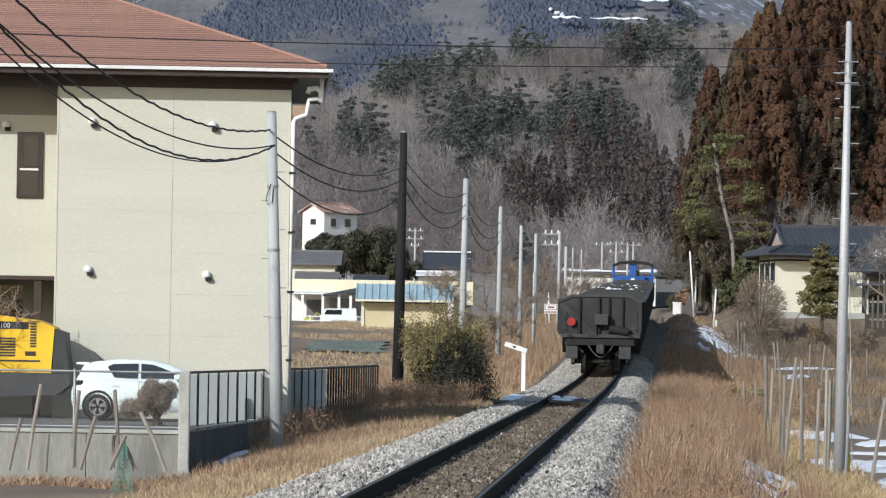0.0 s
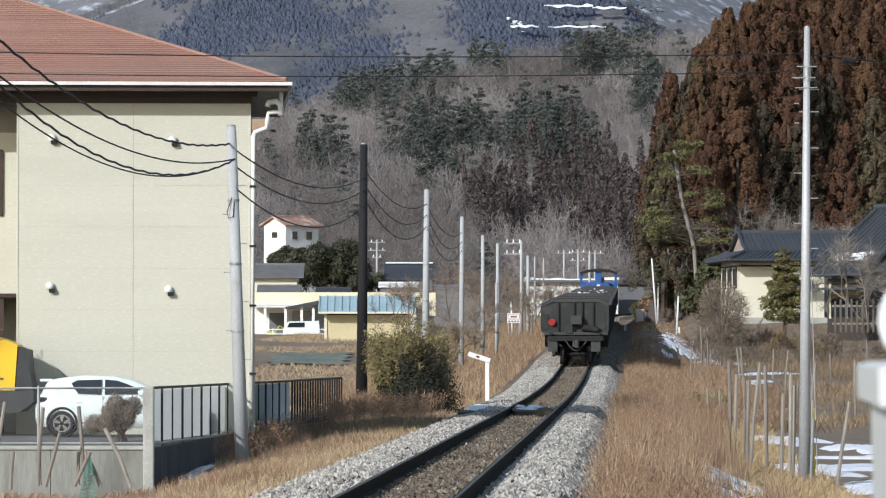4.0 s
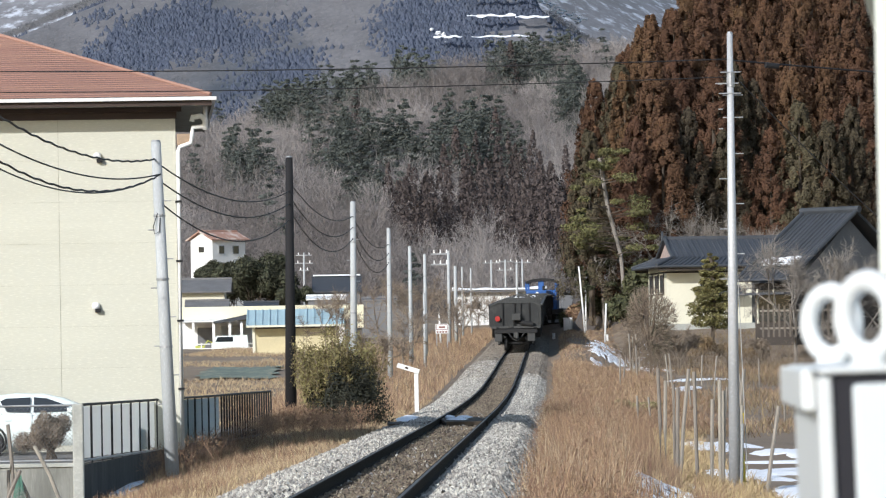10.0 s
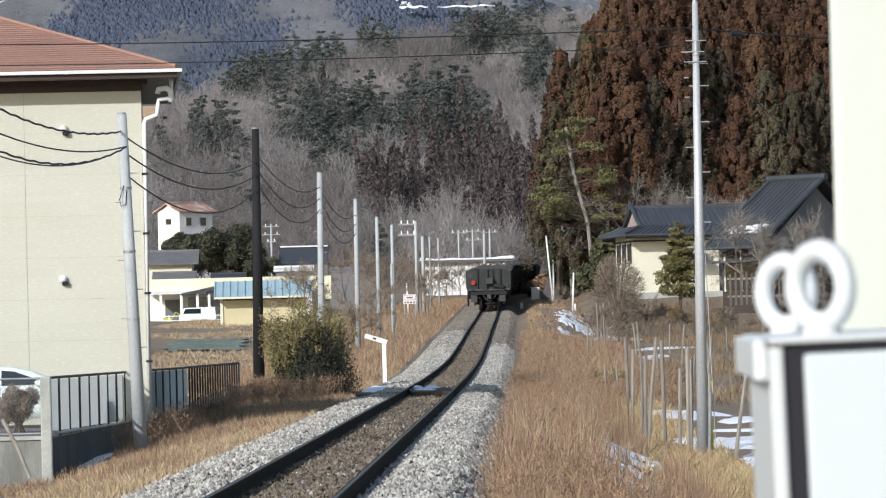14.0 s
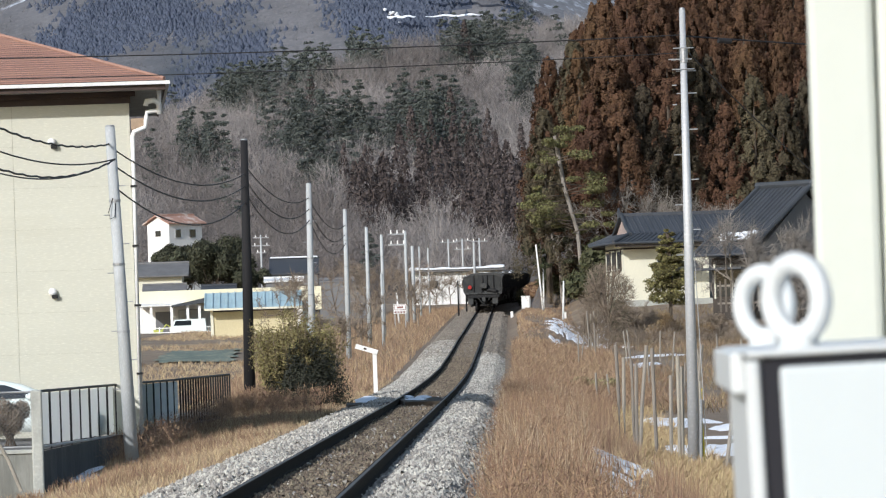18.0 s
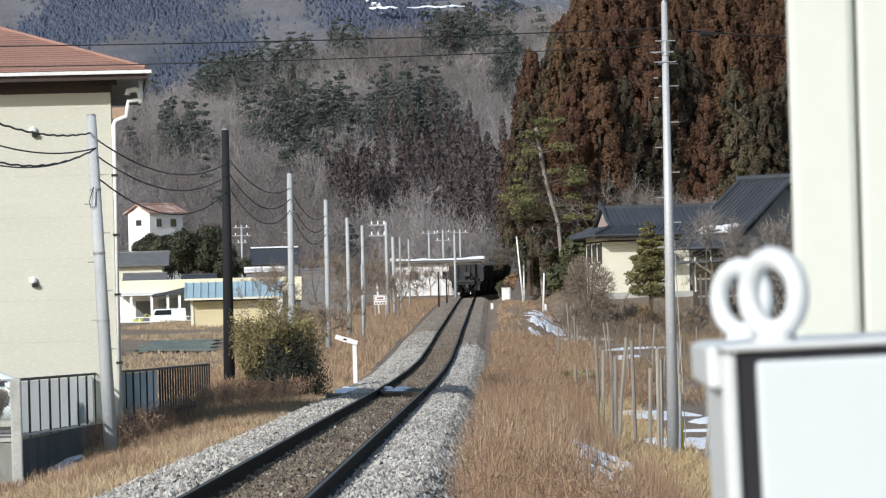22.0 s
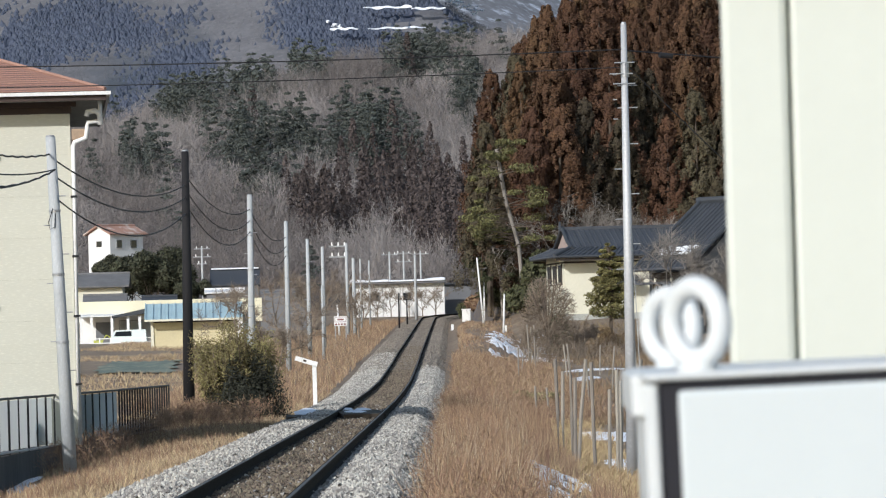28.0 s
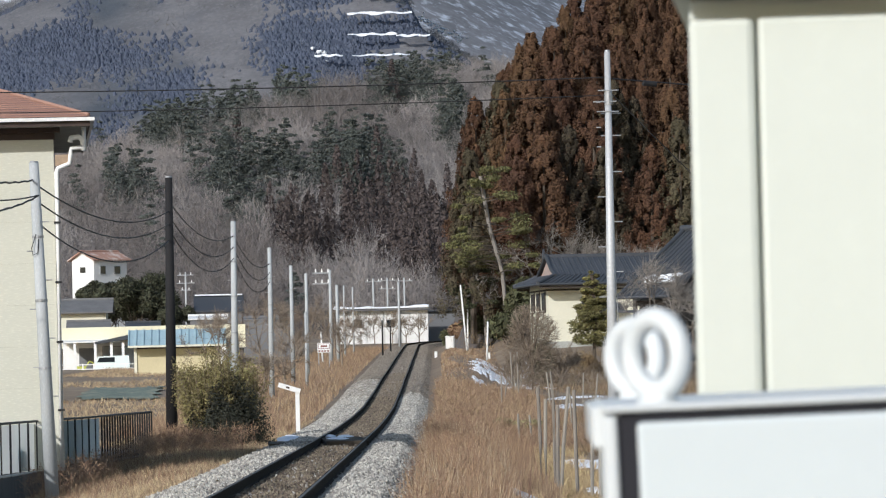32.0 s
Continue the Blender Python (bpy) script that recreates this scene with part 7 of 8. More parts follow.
def leaf_bush(name, x, y, z, rx, rz, n, size, material, label, seed, stems=10, category="bush", group="", top_heavy=0.0):
    rng = np.random.default_rng(seed)
    t = thing(name, x, y, z, label, category, group=group)
    lobes = rng.normal(0, 0.42, (14, 3)) * np.array([rx, rx, rz * 0.55]) + np.array([0, 0, rz * 1.0])
    lobes[:, 2] = np.clip(lobes[:, 2], rz * 0.35, rz * 1.75)
    k = rng.integers(0, len(lobes), n)
    d = rng.normal(size=(n, 3))
    d /= np.linalg.norm(d, axis=1)[:, None]
    r = rng.uniform(0.45, 1.0, n) ** 0.5 * rng.uniform(0.75, 1.2, n)
    c = lobes[k] + d * r[:, None] * np.array([rx * 0.42, rx * 0.42, rz * 0.36])
    c = c[c[:, 2] > 0.02]
    v, f = tri_cloud(c, size, rng, aspect=2.3, out=d[:len(c)] if len(c) == len(d) else c - c.mean(0))
    soup("crown", v, f, material, t)
    bm = B()
    for j in range(stems):
        q = lobes[j % len(lobes)]
        tube(bm, [(rng.normal(0, rx * 0.15), rng.normal(0, rx * 0.15), 0), (q[0] * 0.5, q[1] * 0.5, q[2] * 0.5), tuple(q)], 0.02 + rx * 0.006, 5)
    part("woody_base", bm, M_BARK, t)
    return t


def bamboo_clump():
    """Arching canes, feathery and yellow-green above, over a dense near-black leaf skirt."""
    rng = np.random.default_rng(51)
    x, y = 0.12, 130.0
    t = thing("bamboo_bush", x, y, ground_z(x, y) - 0.05, "dense bamboo bush, feathery yellow-green top over a dark skirt", "bush")
    canes, tips = B(), []
    for k in range(150):
        a, q = rng.uniform(0, 6.28), rng.uniform(0.05, 1.0) ** 0.6
        foot = Vector((math.cos(a) * q * 0.75, math.sin(a) * q * 0.75, 0))
        h = rng.uniform(1.6, 2.6) * (1.1 - 0.3 * q)
        top = foot + Vector((math.cos(a) * q * 0.5 - 0.12 + rng.normal(0, 0.1), math.sin(a) * q * 0.5, h))
        tube(canes, [foot, foot.lerp(top, 0.5) + Vector((0, 0, 0.08)), top], 0.007, 4)
        tips.append((foot, top))
    e = np.array([[tuple(p), tuple(q)] for p, q in tips])
    part("cane_frame", canes, M_TWIGNEAR, t)
    n = 44000
    k = rng.integers(0, len(e), n)
    u = rng.uniform(0.3, 1.06, (n, 1))
    c = e[k, 0] * (1 - u) + e[k, 1] * u + rng.normal(0, 0.085, (n, 3))
    v, f = tri_cloud(c, 0.017, rng, aspect=2.8, drop=0.3)
    soup("feathery_top", v, f, M_BUSH, t)
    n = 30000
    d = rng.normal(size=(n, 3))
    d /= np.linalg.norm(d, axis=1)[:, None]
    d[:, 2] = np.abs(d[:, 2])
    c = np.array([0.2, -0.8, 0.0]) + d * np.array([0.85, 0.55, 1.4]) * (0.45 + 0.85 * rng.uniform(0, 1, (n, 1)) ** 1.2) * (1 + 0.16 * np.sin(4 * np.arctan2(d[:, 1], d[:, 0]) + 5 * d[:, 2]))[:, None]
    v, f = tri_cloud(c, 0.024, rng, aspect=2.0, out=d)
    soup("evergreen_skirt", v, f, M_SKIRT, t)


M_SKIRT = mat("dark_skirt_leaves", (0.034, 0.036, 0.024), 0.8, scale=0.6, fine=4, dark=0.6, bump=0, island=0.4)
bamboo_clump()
leaf_bush("clipped_shrub", -6.22, 104, LOT_Z - 0.05, 0.5, 0.62, 17000, 0.014, M_TWIGNEAR, "round grey leafless shrub in the yard", 53)
for k, (x, y, z, rx, rz) in enumerate(((-9.6, 452, 6.2, 2.0, 2.4), (-7.4, 450, 5.6, 2.6, 3.4), (-5.6, 455, 5.6, 2.0, 2.8), (-11.9, 470, 7.8, 1.6, 1.9), (-4.2, 448, 4.8, 1.5, 2.0))):
    leaf_bush("evergreen_tree", x, y, z, rx, rz, 13000, 0.09, M_EVERGREEN, "dark round evergreen tree among the houses", 60 + k, category="tree", group="evergreens among the houses")
for k, (x, y, z, rx, rz) in enumerate(((19.4, 398, 3.2, 0.9, 0.9), (18.6, 338, 3.0, 1.4, 2.0), (19.6, 322, 3.0, 1.2, 1.3), (18.4, 356, 3.4, 1.0, 1.0), (19.0, 345, 4.0, 1.6, 2.2), (21.2, 330, 4.2, 1.5, 2.0))):
    leaf_bush("evergreen_shrub", x, y, z, rx, rz, 2600, 0.17, M_SHRUB if k != 3 else M_RUST, "dark evergreen shrub at the foot of the grove", 70 + k, group="shrubs by the houses")


leaf_bush("dry_bush", 9.5, 150, ground_z(9.5, 150) - 0.05, 0.8, 0.36, 5000, 0.022, M_DRYBUSH, "low yellow-green dry bush at the field edge", 79)


def garden_pine(x, y, z, h, r, material, label, seed, layers=7, tri=0.11, n=5200, lean=0.0, bare=0.15):
    rng = np.random.default_rng(seed)
    t = thing("pine_tree", x, y, z, label, "tree")
    k = rng.integers(0, layers * 5, n)
    lz = bare + (1 - bare) * ((k // 5) + 0.5) / layers + rng.normal(0, 0.03, layers * 5)[k]
    a0 = k * 2.4 + (k // 5)
    rad = r * np.clip(1.1 - lz, 0.02, 2) ** 0.75 * rng.uniform(0.45, 1.25, layers * 5)[k] * rng.uniform(0.75, 1.0, n)
    cx, cy = np.cos(a0) * rad * 0.62, np.sin(a0) * rad * 0.62
    d = rng.normal(size=(n, 3))
    d /= np.linalg.norm(d, axis=1)[:, None]
    c = np.stack([cx + lean * lz * h, cy, lz * h], 1) + d * np.array([0.36, 0.36, 0.17]) * r * (1.15 - lz)[:, None] * rng.uniform(0.3, 1.0, (n, 1)) ** 0.5
    v, f = tri_cloud(c, tri, rng, flat=0.2, aspect=1.6)
    soup("crown", v, f, material, t)
    part("trunk", tube(B(), [(0, 0, -0.5), (lean * h * 0.3 + 0.1, 0, h * 0.4), (lean * h * 0.9, 0, h * 0.96)], 0.04 * r + 0.04, 7), M_BARK_PALE if lean else M_BARK, t)
    bm = B()
    for j in range(layers * 3):
        zz = bare + (1 - bare) * (j / 3 + 0.4) / layers
        a = j * 2.4
        rod(bm, (lean * zz * h, 0, zz * h * 0.97), (lean * zz * h + math.cos(a) * r * 0.7 * (1.1 - zz), math.sin(a) * r * 0.7 * (1.1 - zz), zz * h), 0.03, 0.01, n=5)
    part("boughs", bm, M_BARK, t)


garden_pine(19.65, 250, 2.2, 4.2, 1.85, M_PINE_LIGHT, "shaped yellow-green garden pine before the house", 81, layers=9, tri=0.055, n=15000, bare=0.14)


def red_pine(x, y, z, h, lean, sprays, spread, seed, label, material):
    """A bare leaning trunk with flat, airy sprays of needles on long boughs."""
    rng = np.random.default_rng(seed)
    t = thing("red_pine", x, y, z, label, "tree")
    part("trunk", tube(B(), [(0, 0, -0.5), (lean * 0.25 + 0.15, 0, h * 0.3), (lean * 0.6 - 0.1, 0, h * 0.6), (lean, 0, h * 0.95)], 0.14, 7), M_BARK_PALE, t)
    bm, pts, nrm = B(), [], []
    for k in range(sprays):
        u = rng.uniform(0.3, 1.0)
        a = rng.uniform(0, 2 * np.pi)
        q = spread * (1.15 - u) ** 0.5 * rng.uniform(0.35, 1.0)
        root = Vector((lean * u, 0, h * u * 0.93))
        tip = root + Vector((math.cos(a) * q, math.sin(a) * q, rng.uniform(-0.3, 0.7)))
        rod(bm, root, tip, 0.05, 0.015, n=5, caps=False)
        n = 215
        d = rng.normal(size=(n, 3))
        d /= np.linalg.norm(d, axis=1)[:, None]
        c = np.array(tip) + d * np.array([0.9, 0.8, 0.34]) * rng.uniform(0.4, 1.05) * rng.uniform(0.2, 1, (n, 1)) ** 0.5
        pts.append(c)
        nrm.append(d * np.array([0.6, 0.6, 1.0]) + np.array([0, 0, 0.5]))
    v, f = tri_cloud(np.concatenate(pts), 0.055, rng, aspect=2.4, out=np.concatenate(nrm))
    soup("crown", v, f, material, t)
    part("crown_frame", bm, M_BARK, t)


red_pine(20.0, 330, 5.0, 10.3, -1.6, 44, 4.2, 82, "tall red pine with spreading olive boughs", M_PINE_OLIVE)
red_pine(18.9, 336, 3.8, 7.5, -1.0, 30, 2.8, 83, "smaller pine leaning out from the grove", M_PINE)


def bare_tree(x, y, z, h, r, label, seed, material=None, group="bare trees", thick=0.09, order=3, twigs=1400):
    """A trunk that forks three times, and slivers for the finest twigs."""
    rng = np.random.default_rng(seed)
    t = thing("bare_tree", x, y, z, label, "tree", group=group)
    trunk, limbs, ends = B(), B(), []
    rod(trunk, (0, 0, -0.3), (0, 0, h * 0.3), thick, thick * 0.75, n=7)

    def grow(p, d, length, rad, depth):
        q = p + d * length
        rod(limbs, p, q, rad, rad * 0.65, n=5, caps=False)
        ends.append((p, q))
        if depth == 0:
            return
        for k in range(3 if depth > 1 else 4):
            nd = (d + Vector(rng.normal(0, 0.55, 3)) + Vector((0, 0, 0.12))).normalized()
            nd.x *= r / (0.5 * h)
            nd.y *= r / (0.5 * h)
            grow(p.lerp(q, rng.uniform(0.55, 1.0)), nd.normalized(), length * rng.uniform(0.55, 0.8), rad * 0.6, depth - 1)
    for k in range(4):
        a = k * 1.6 + rng.uniform(-.4, .4)
        grow(Vector((0, 0, h * rng.uniform(0.15, 0.3))), Vector((math.cos(a) * 0.8, math.sin(a) * 0.8, 1)).normalized(), h * 0.33, thick * 0.6, order)
    part("trunk", trunk, material or M_TWIGNEAR, t)
    part("crown_frame", limbs, material or M_TWIGNEAR, t)
    if twigs:
        e = np.array([[tuple(p), tuple(q)] for p, q in ends])
        n = twigs
        k = rng.integers(0, len(e), n)
        u = rng.uniform(0, 1, (n, 1))
        p = e[k, 0] * (1 - u) + e[k, 1] * u
        d = rng.normal(size=(n, 3)) * np.array([1, 1, 0.8]) + np.array([0, 0, 0.5])
        L = rng.uniform(0.06, 0.16, (n, 1)) * h
        w = np.cross(d, rng.normal(size=(n, 3)))
        w = w / np.linalg.norm(w, axis=1)[:, None] * 0.009
        v = np.stack([p - w, p + w, p + d / np.linalg.norm(d, axis=1)[:, None] * L], 1).reshape(-1, 3)
        soup("crown", v, np.arange(len(v)).reshape(-1, 3), material or M_TWIGNEAR, t)
    return t


M_TWIGBROWN = mat("brown_twigs", (0.24, 0.165, 0.09), 0.9, scale=1, fine=6, dark=0.7, bump=0, island=0.3)
for k, (x, y, h, r) in enumerate(((16.9, 236, 2.6, 1.5), (13.9, 226, 2.0, 1.2), (18.0, 262, 3.0, 1.6))):
    bare_tree(x, y, ground_z(x, y) - 0.1, h, r, "twiggy grey-brown bare fruit tree by the path", 90 + k, M_TWIGNEAR, "orchard trees", twigs=2600)
for k, (x, y, h, r) in enumerate(((23.7, 247, 7.2, 2.6), (26.6, 244, 6.6, 2.6), (28.8, 250, 6.5, 2.6), (25.4, 240, 3.6, 2.0))):
    bare_tree(x, y, ground_z(x, y) - 0.1, h, r, "bare grey garden tree before the farmhouse", 100 + k, M_BARK_PALE, "garden trees", 0.1, twigs=3000)


def dome_tree(x, y, top, r, label, seed):
    """A pruned tree whose fine bare shoots make one dense grey dome."""
    rng = np.random.default_rng(seed)
    z = ground_z(x, y) - 0.1
    h = top - z
    t = thing("dome_tree", x, y, z, label, "tree")
    part("trunk", tube(B(), [(0, 0, -0.2), (0.06, 0, h * 0.2), (-0.03, 0.05, h * 0.42)], 0.1, 7), M_TWIGNEAR, t)
    bm = B()
    for k in range(26):
        a, q = k * 2.4, rng.uniform(0.25, 0.95)
        tip = Vector((math.cos(a) * r * q, math.sin(a) * r * q, h * (0.46 + 0.5 * math.sqrt(1 - q * q * 0.95))))
        mid = Vector((tip.x * 0.5, tip.y * 0.5, h * 0.42 + (tip.z - h * 0.42) * 0.35 + rng.uniform(0, 0.15)))
        tube(bm, [(0, 0, h * rng.uniform(0.2, 0.4)), mid, tip], 0.022, 5)
    part("crown_frame", bm, M_TWIGNEAR, t)
    n = 8500
    d = rng.normal(size=(n, 3))
    d /= np.linalg.norm(d, axis=1)[:, None]
    p = d * rng.uniform(0.25, 1, (n, 1)) ** 0.5 * np.array([r, r, h * 0.5]) * 0.92 + np.array([0, 0, h * 0.48])
    p[:, 0] += 0.12 * np.sin(p[:, 2] * 3 + seed)
    g = d * np.array([1, 1, 0.6]) + rng.normal(0, 0.55, (n, 3)) + np.array([0, 0, 0.25])
    g *= rng.uniform(0.12, 0.4, (n, 1)) / np.linalg.norm(g, axis=1)[:, None]
    w = np.cross(g, rng.normal(size=(n, 3)))
    w *= 0.011 / np.linalg.norm(w, axis=1)[:, None]
    v = np.stack([p - w, p + w, p + g], 1)
    v = v[v[:, 2, 2] > 0.15].reshape(-1, 3)
    soup("crown", v, np.arange(len(v)).reshape(-1, 3), M_TWIGNEAR, t)


dome_tree(15.2, 232, 4.75, 1.4, "dense grey dome-shaped bare tree before the house", 181)
leaf_bush("evergreen_shrub", 16.65, 245, ground_z(16.65, 245) - 0.05, 0.75, 1.4, 9000, 0.03, M_PINE, "dark green clipped shrub behind the bare tree", 182)
for k, (x, y, r, hh) in enumerate(((18.4, 246, 1.25, 0.95), (20.4, 247, 1.1, 0.8), (16.9, 248, 0.9, 0.8), (21.8, 250, 1.0, 0.9))):
    leaf_bush("brown_shrub", x, y, ground_z(x, y) - 0.05, r, hh, 9000, 0.028, M_TWIGBROWN if k < 2 else M_TWIGNEAR, "rust-brown leafy shrub under the garden pine" if k < 2 else "grey-brown brushy shrub before the house", 183 + k, group="garden shrubs")
for k, (x, y, h, r) in enumerate(((1.6, 185, 3.2, 1.0), (0.2, 240, 4.2, 1.6), (3.2, 228, 3.4, 1.3), (4.6, 290, 5.0, 1.8), (5.6, 330, 5.2, 1.8), (8.6, 350, 5.5, 2.0), (-0.4, 300, 4.2, 1.8), (3.2, 360, 6.0, 2.4), (7.8, 300, 3.6, 1.4))):
    bare_tree(x, y, ground_z(x, y) - 0.1, h, r, "thin bare grey tree behind the line-side poles", 110 + k, M_TWIGNEAR, "line-side bare trees", 0.06)
for k in range(6):
    x = 12.4 + k * 1.45
    bare_tree(x, 458 + (k % 3) * 4, 4.2, 3.2 + 0.4 * (k % 2), 1.5, "bare grey tree before the white depot", 130 + k, M_TWIGNEAR, "trees before the depot", 0.06, order=3, twigs=900)
for k, (x, y) in enumerate(((22.3, 333), (24.6, 334), (26.5, 332), (28.5, 333), (30.2, 332))):
    bare_tree(x, y, 4.4, 8.2 - 0.5 * k, 2.6, "pale bare tree before the dark cedars", 150 + k, M_BARK_PALE, "pale trees before the grove", 0.1)


x, y, z = yard_point(-10.9, 111.0, LOT_Z)
bare_tree(x, y, z - 0.05, 3.0, 1.2, "small bare tree by the building's entrance", 170, M_TWIGNEAR, "", 0.05, twigs=700)


def field_net():
    """A dull green net spread over a bed in the field, in low folds."""
    verts, faces, nx, ny = [], [], 14, 24
    for j in range(ny + 1):
        for i in range(nx + 1):
            px, py = -6.3 + 3.5 * i / nx + 0.2 * math.sin(j * 0.9), 215 + 27 * j / ny
            verts.append((px, py, ground_z(px, py) + 0.05 + 0.05 * math.sin(i * 1.7 + j * 0.6) ** 2))
    for j in range(ny):
        for i in range(nx):
            a = j * (nx + 1) + i
            faces.append((a, a + 1, a + nx + 2, a + nx + 1))
    tagged(soup("field_net", verts, faces, M_NETFIELD, smooth=True), "dull green net spread over a field bed", "net")


M_NETFIELD = mat("field_net_green", (0.17, 0.21, 0.17), 0.9, scale=0.5, fine=8, dark=0.6, stain=(0.33, 0.29, 0.2), stain_scale=0.5, stain_amount=0.7)
field_net()


def low_brush(name, x0, x1, y0, y1, n, h, material, label, seed):
    rng = np.random.default_rng(seed)
    out = []
    for k in range(n):
        x, y = rng.uniform(x0, x1), rng.uniform(y0, y1)
        out.append(twig_tree(rng, 26, h * rng.uniform(0.6, 1.3), h * 0.6) + np.array((x, y, ground_z(x, y) - 0.1)))
    v = np.concatenate(out)
    tagged(soup(name, v, np.arange(len(v)).reshape(-1, 3), material), label, "brush", kind="stuff")


low_brush("field_brush", 12.5, 24, 205, 240, 420, 1.25, M_TWIGNEAR, "grey bare brush along the field path", 161)
low_brush("orchard_brush", 17, 28, 236, 262, 240, 1.3, M_TWIGNEAR, "grey bare brush before the farmhouse", 162)
low_brush("line_brush", -1.5, 6.0, 190, 330, 160, 1.1, M_TWIGNEAR, "bare brush behind the line-side poles", 163)
low_brush("village_brush", -12, 5, 385, 500, 200, 2.0, M_TWIGNEAR, "bare brush and saplings among the houses", 164)
low_brush("grove_foot_brush", 16, 36, 300, 340, 200, 1.6, M_TWIGBROWN, "brown brush at the foot of the grove", 165)


# ---- snow left in the shade ----
def snow_patch(x, y, rx, ry, seed, label="thin patch of old snow on the ground"):
    rng = np.random.default_rng(seed)
    bm = B()
    n, rings = 26, 4
    c = bm.verts.new((x, y, ground_z(x, y) + 0.06))
    prev = None
    ph = rng.uniform(0, 6, 4)
    for j in range(1, rings + 1):
        ring = []
        for i in range(n):
            a = 2 * math.pi * i / n
            q = j / rings * (0.75 + 0.25 * math.sin(3 * a + ph[0]) + 0.18 * math.sin(5 * a + ph[1]) + 0.1 * math.sin(9 * a + ph[2]))
            px, py = x + rx * q * math.cos(a), y + ry * q * math.sin(a)
            ring.append(bm.verts.new((px, py, ground_z(px, py) + (0.05 if j < rings else -0.03) + 0.015 * math.sin(i * 3.1 + j))))
        for i in range(n):
            if prev is None:
                bm.faces.new((c, ring[i], ring[(i + 1) % n]))
            else:
                bm.faces.new((prev[i], ring[i], ring[(i + 1) % n], prev[(i + 1) % n]))
        prev = ring
    bmesh.ops.recalc_face_normals(bm, faces=bm.faces)
    tagged(part("snow_patch", bm, M_SNOW, smooth=True), label, "snow", group="patches of old snow")


for k, (x, y, rx, ry) in enumerate(SNOW_SPOTS):
    snow_patch(x, y, rx, ry, 200 + k)
for k in range(34):
    r2 = np.random.default_rng(460 + k)
    y = r2.uniform(60, 88)
    snow_patch(r2.uniform(0.0585, 0.0765) * y, y, r2.uniform(0.06, 0.2), r2.uniform(0.6, 2.0), 460 + k, "thin scrap of old snow among dry stalks")
for k in range(70):
    r2 = np.random.default_rng(500 + k)
    y = r2.uniform(240, 292)
    snow_patch(track_x(y) + 4.2 + 3.6 * r2.uniform(), y, r2.uniform(0.2, 0.6), r2.uniform(1.5, 4.5), 520 + k, "thin snow on the shaded embankment slope")

# ---- crossing boards with snow ----
def crossing():
    y = 111.0
    c = thing("crossing_boards", track_x(y), y, track_z(y), "timber farm crossing with blue-shaded snow in its gaps", "crossing")
    for k in range(7):
        part("board", box(B(), -0.48, -3.4 + k * 1.0, -0.14, 0.48, -2.5 + k * 1.0, -0.04, 0.01), M_SLEEPER, c)
    for k, (u, v, ru, rv, h) in enumerate(((-1.2, 6.5, 0.42, 6.0, 0.07), (-1.0, 10.0, 0.3, 5.0, 0.07), (-0.1, 0.6, 0.34, 2.6, 0.07), (0.16, 4.6, 0.26, 2.6, 0.07), (-0.2, 6.6, 0.24, 2.0, 0.06))):
        bm = B()
        bmesh.ops.create_icosphere(bm, subdivisions=3, radius=1)
        for w in bm.verts:
            q = 0.8 + 0.3 * nz(w.co.x * 2 + k * 7, w.co.y * 2, 1.0) + 0.2 * nz(w.co.x * 5, w.co.y * 5 + k, 1.0)
            low = -0.15 if u < -0.6 else -0.075
            w.co = Vector((u + w.co.x * ru * q, v + w.co.y * rv * q, low + h * w.co.z + (0.008 * w.co.y * rv if u < -0.6 else 0.0)))
        part("snow", bm, M_SNOW, c, "thin snow left on the boards", smooth=True)
    part("side_board", box(B(), -1.7, 0.4, -0.22, -0.66, 4.4, -0.12, 0.01), M_SLEEPER, c)


crossing()


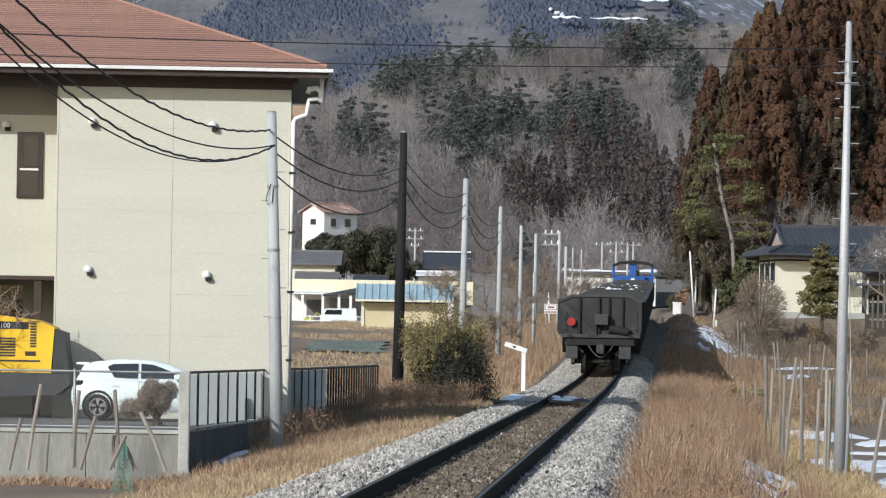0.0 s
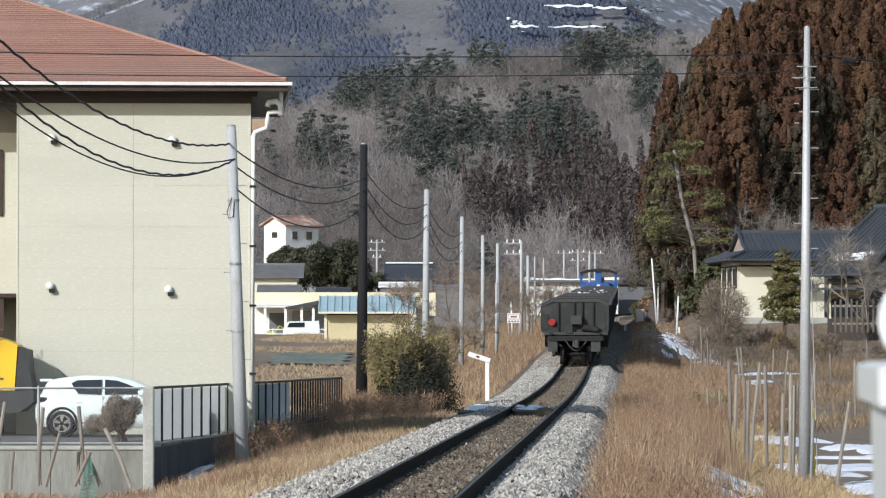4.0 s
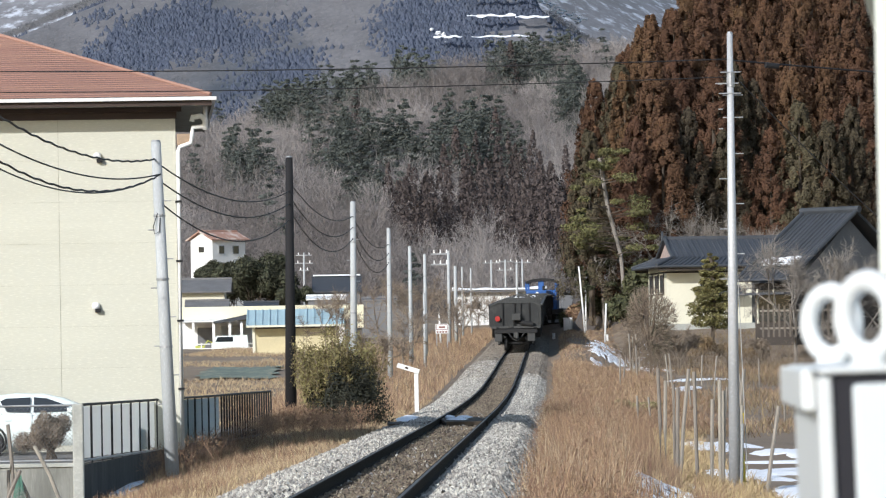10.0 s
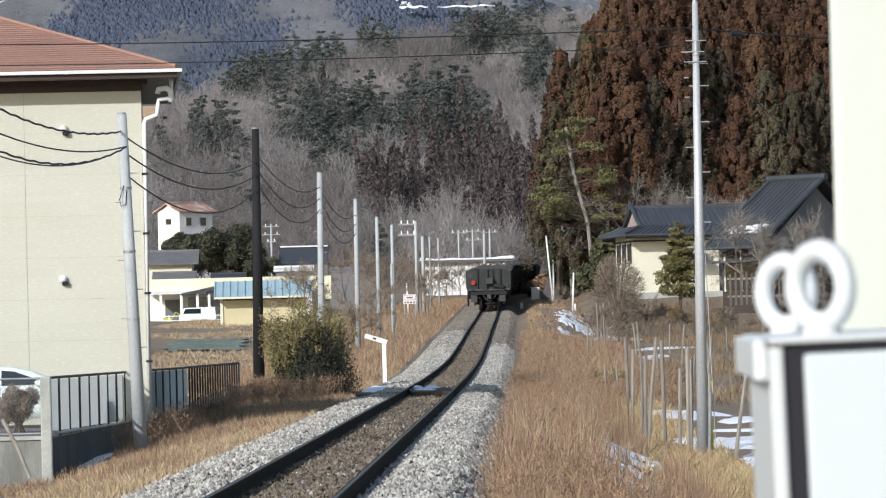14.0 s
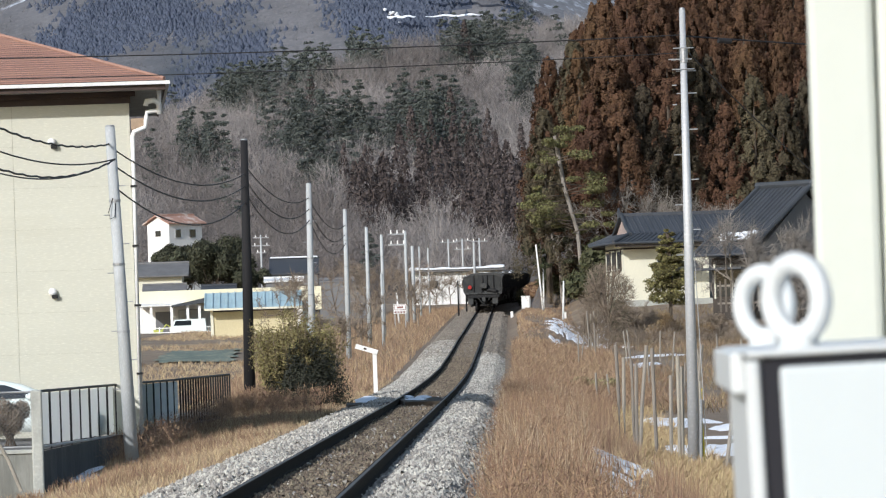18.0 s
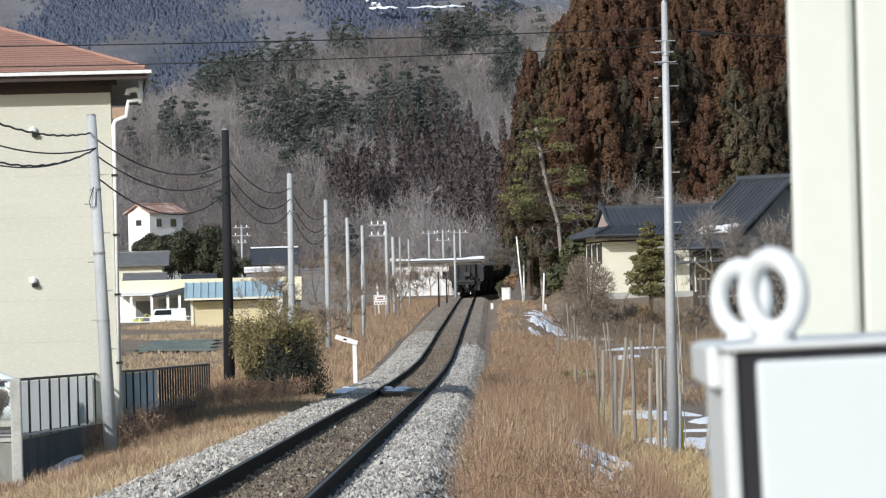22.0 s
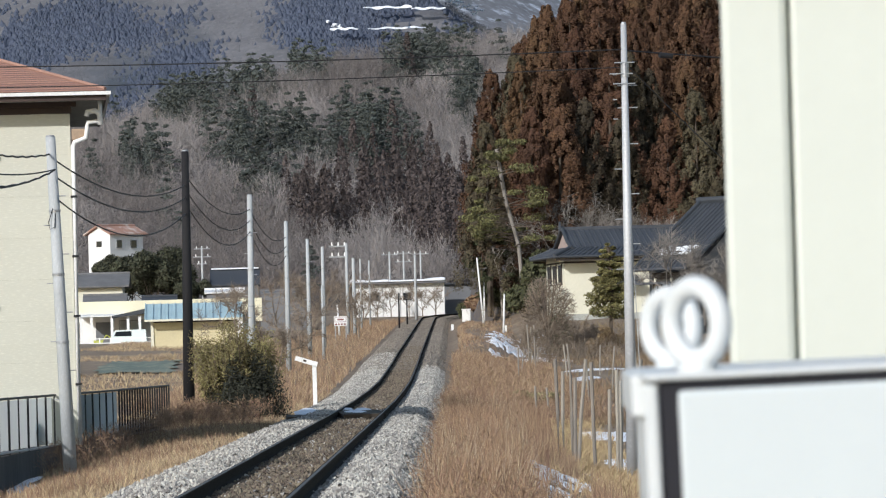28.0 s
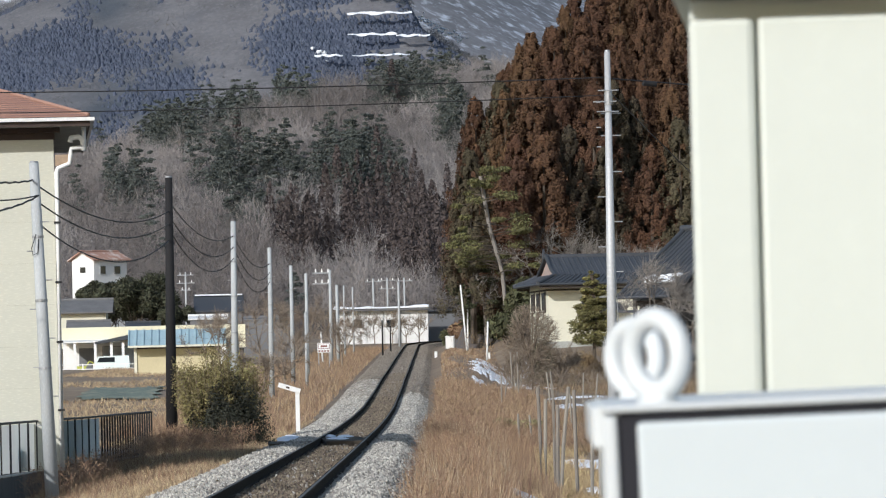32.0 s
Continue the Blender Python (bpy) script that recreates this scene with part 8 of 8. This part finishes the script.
# ---- ballast stones ----
def stones(name, n, ya, yb, ua, ub, size, material, label, seed, power=1.7):
    """Loose broken stones, each an uneven eight-faced lump, on the bed."""
    rng = np.random.default_rng(seed)
    y = ya + (yb - ya) * rng.uniform(0, 1, n) ** power
    u = rng.uniform(ua, ub, n)
    prof_u = (-2.6, -1.8, -1.2, -0.66, -0.5, 0.5, 0.66, 0.95, 1.4, 2.1)
    prof_z = (-0.72, -0.22, -0.13, -0.19, -0.16, -0.16, -0.19, -0.11, -0.15, -0.72)
    z = np.interp(y, GRADE_Y, GRADE_Z) + np.interp(u, prof_u, prof_z) + rng.normal(0.0, 0.012, n)
    x = 0.046 * y - 2.2 + 0.0014 * np.maximum(0, y - 402) ** 2 + u
    c = np.stack([x, y, z], 1)
    dirs = np.array([(1, 0, 0), (-1, 0, 0), (0, 1, 0), (0, -1, 0), (0, 0, 1), (0, 0, -1)], float)
    ang = rng.uniform(0, 6.28, n)
    ca, sa = np.cos(ang), np.sin(ang)
    R = np.zeros((n, 3, 3))
    R[:, 0, 0], R[:, 0, 1], R[:, 1, 0], R[:, 1, 1], R[:, 2, 2] = ca, -sa, sa, ca, 1
    t = rng.normal(0, 0.5, n)
    T = np.zeros((n, 3, 3))
    T[:, 0, 0], T[:, 1, 1], T[:, 1, 2], T[:, 2, 1], T[:, 2, 2] = 1, np.cos(t), -np.sin(t), np.sin(t), np.cos(t)
    scale = size * rng.uniform(0.55, 1.35, (n, 6, 1))
    local = dirs[None] * scale
    v = np.einsum("nij,nkj->nki", R @ T, local) + c[:, None]
    tri = np.array([(0, 2, 4), (2, 1, 4), (1, 3, 4), (3, 0, 4), (3, 1, 5), (0, 3, 5)])
    f = (np.arange(n)[:, None, None] * 6 + tri[None]).reshape(-1, 3)
    ob = soup(name, v.reshape(-1, 3), f, material)
    tagged(ob, label, "ballast", kind="stuff")


stones("ballast_left", 36000, 34, 150, -2.5, -0.62, 0.04, M_STONE, "crushed grey ballast stones beside the rail", 401)
stones("ballast_right", 33000, 34, 150, 0.62, 2.05, 0.04, M_STONE, "crushed grey ballast stones beside the rail", 402)
stones("ballast_middle", 15000, 34, 130, -0.5, 0.5, 0.03, M_STONE_BROWN, "rust-stained ballast stones between the rails", 403)
stones("ballast_pale", 450, 34, 130, -0.5, 0.5, 0.036, M_STONE, "pale stones strewn between the rails", 405)
stones("ballast_far_left", 14000, 150, 240, -2.4, -0.62, 0.045, M_STONE, "crushed grey ballast stones farther along", 404, 1.2)
stones("ballast_far_right", 10000, 150, 205, 0.62, 1.9, 0.045, M_STONE, "crushed grey ballast stones farther along", 406, 1.1)
stones("ballast_far_middle", 12000, 130, 260, -0.5, 0.5, 0.04, M_STONE_BROWN, "rust-stained ballast between the far rails", 407, 1.1)
stones("ballast_dirty", 22000, 200, 430, -2.4, 2.0, 0.05, M_STONE_DIRTY, "earth-brown ballast on the climbing line", 408, 1.1)

yard_true_size()


# ---- what moves ----
def on_track(y):
    d = 2.0
    a, b = Vector((track_x(y - d), y - d, track_z(y - d))), Vector((track_x(y + d), y + d, track_z(y + d)))
    t = (b - a).normalized()
    return pose(track_x(y), y, (a.z + b.z) / 2, math.degrees(math.asin(t.z)), 0, -math.degrees(math.atan2(t.x, t.y)))


ARC_Y = np.arange(100.0, 1100.0, 1.0)
ARC_S = np.concatenate([[0.0], np.cumsum(np.hypot(1.0, np.diff([track_x(y) for y in ARC_Y])))])


def along(y, s):
    """The y reached after s metres of track from y."""
    return float(np.interp(np.interp(y, ARC_Y, ARC_S) + s, ARC_S, ARC_Y))


def tail_y(t):
    return 164 + 9.3 * t + 0.07 * t * t


def motions():
    times = [0.0] + [float(k) for k in range(1, 32)] + [32.0]
    for k, w in enumerate(WAGONS):
        walk(w, [(t, on_track(along(tail_y(t), 4.2 + 8.85 * k))) for t in times])
    walk(LOCO, [(t, on_track(along(tail_y(t), 4.2 + 8.85 * 17 + 11.3))) for t in times])


motions()
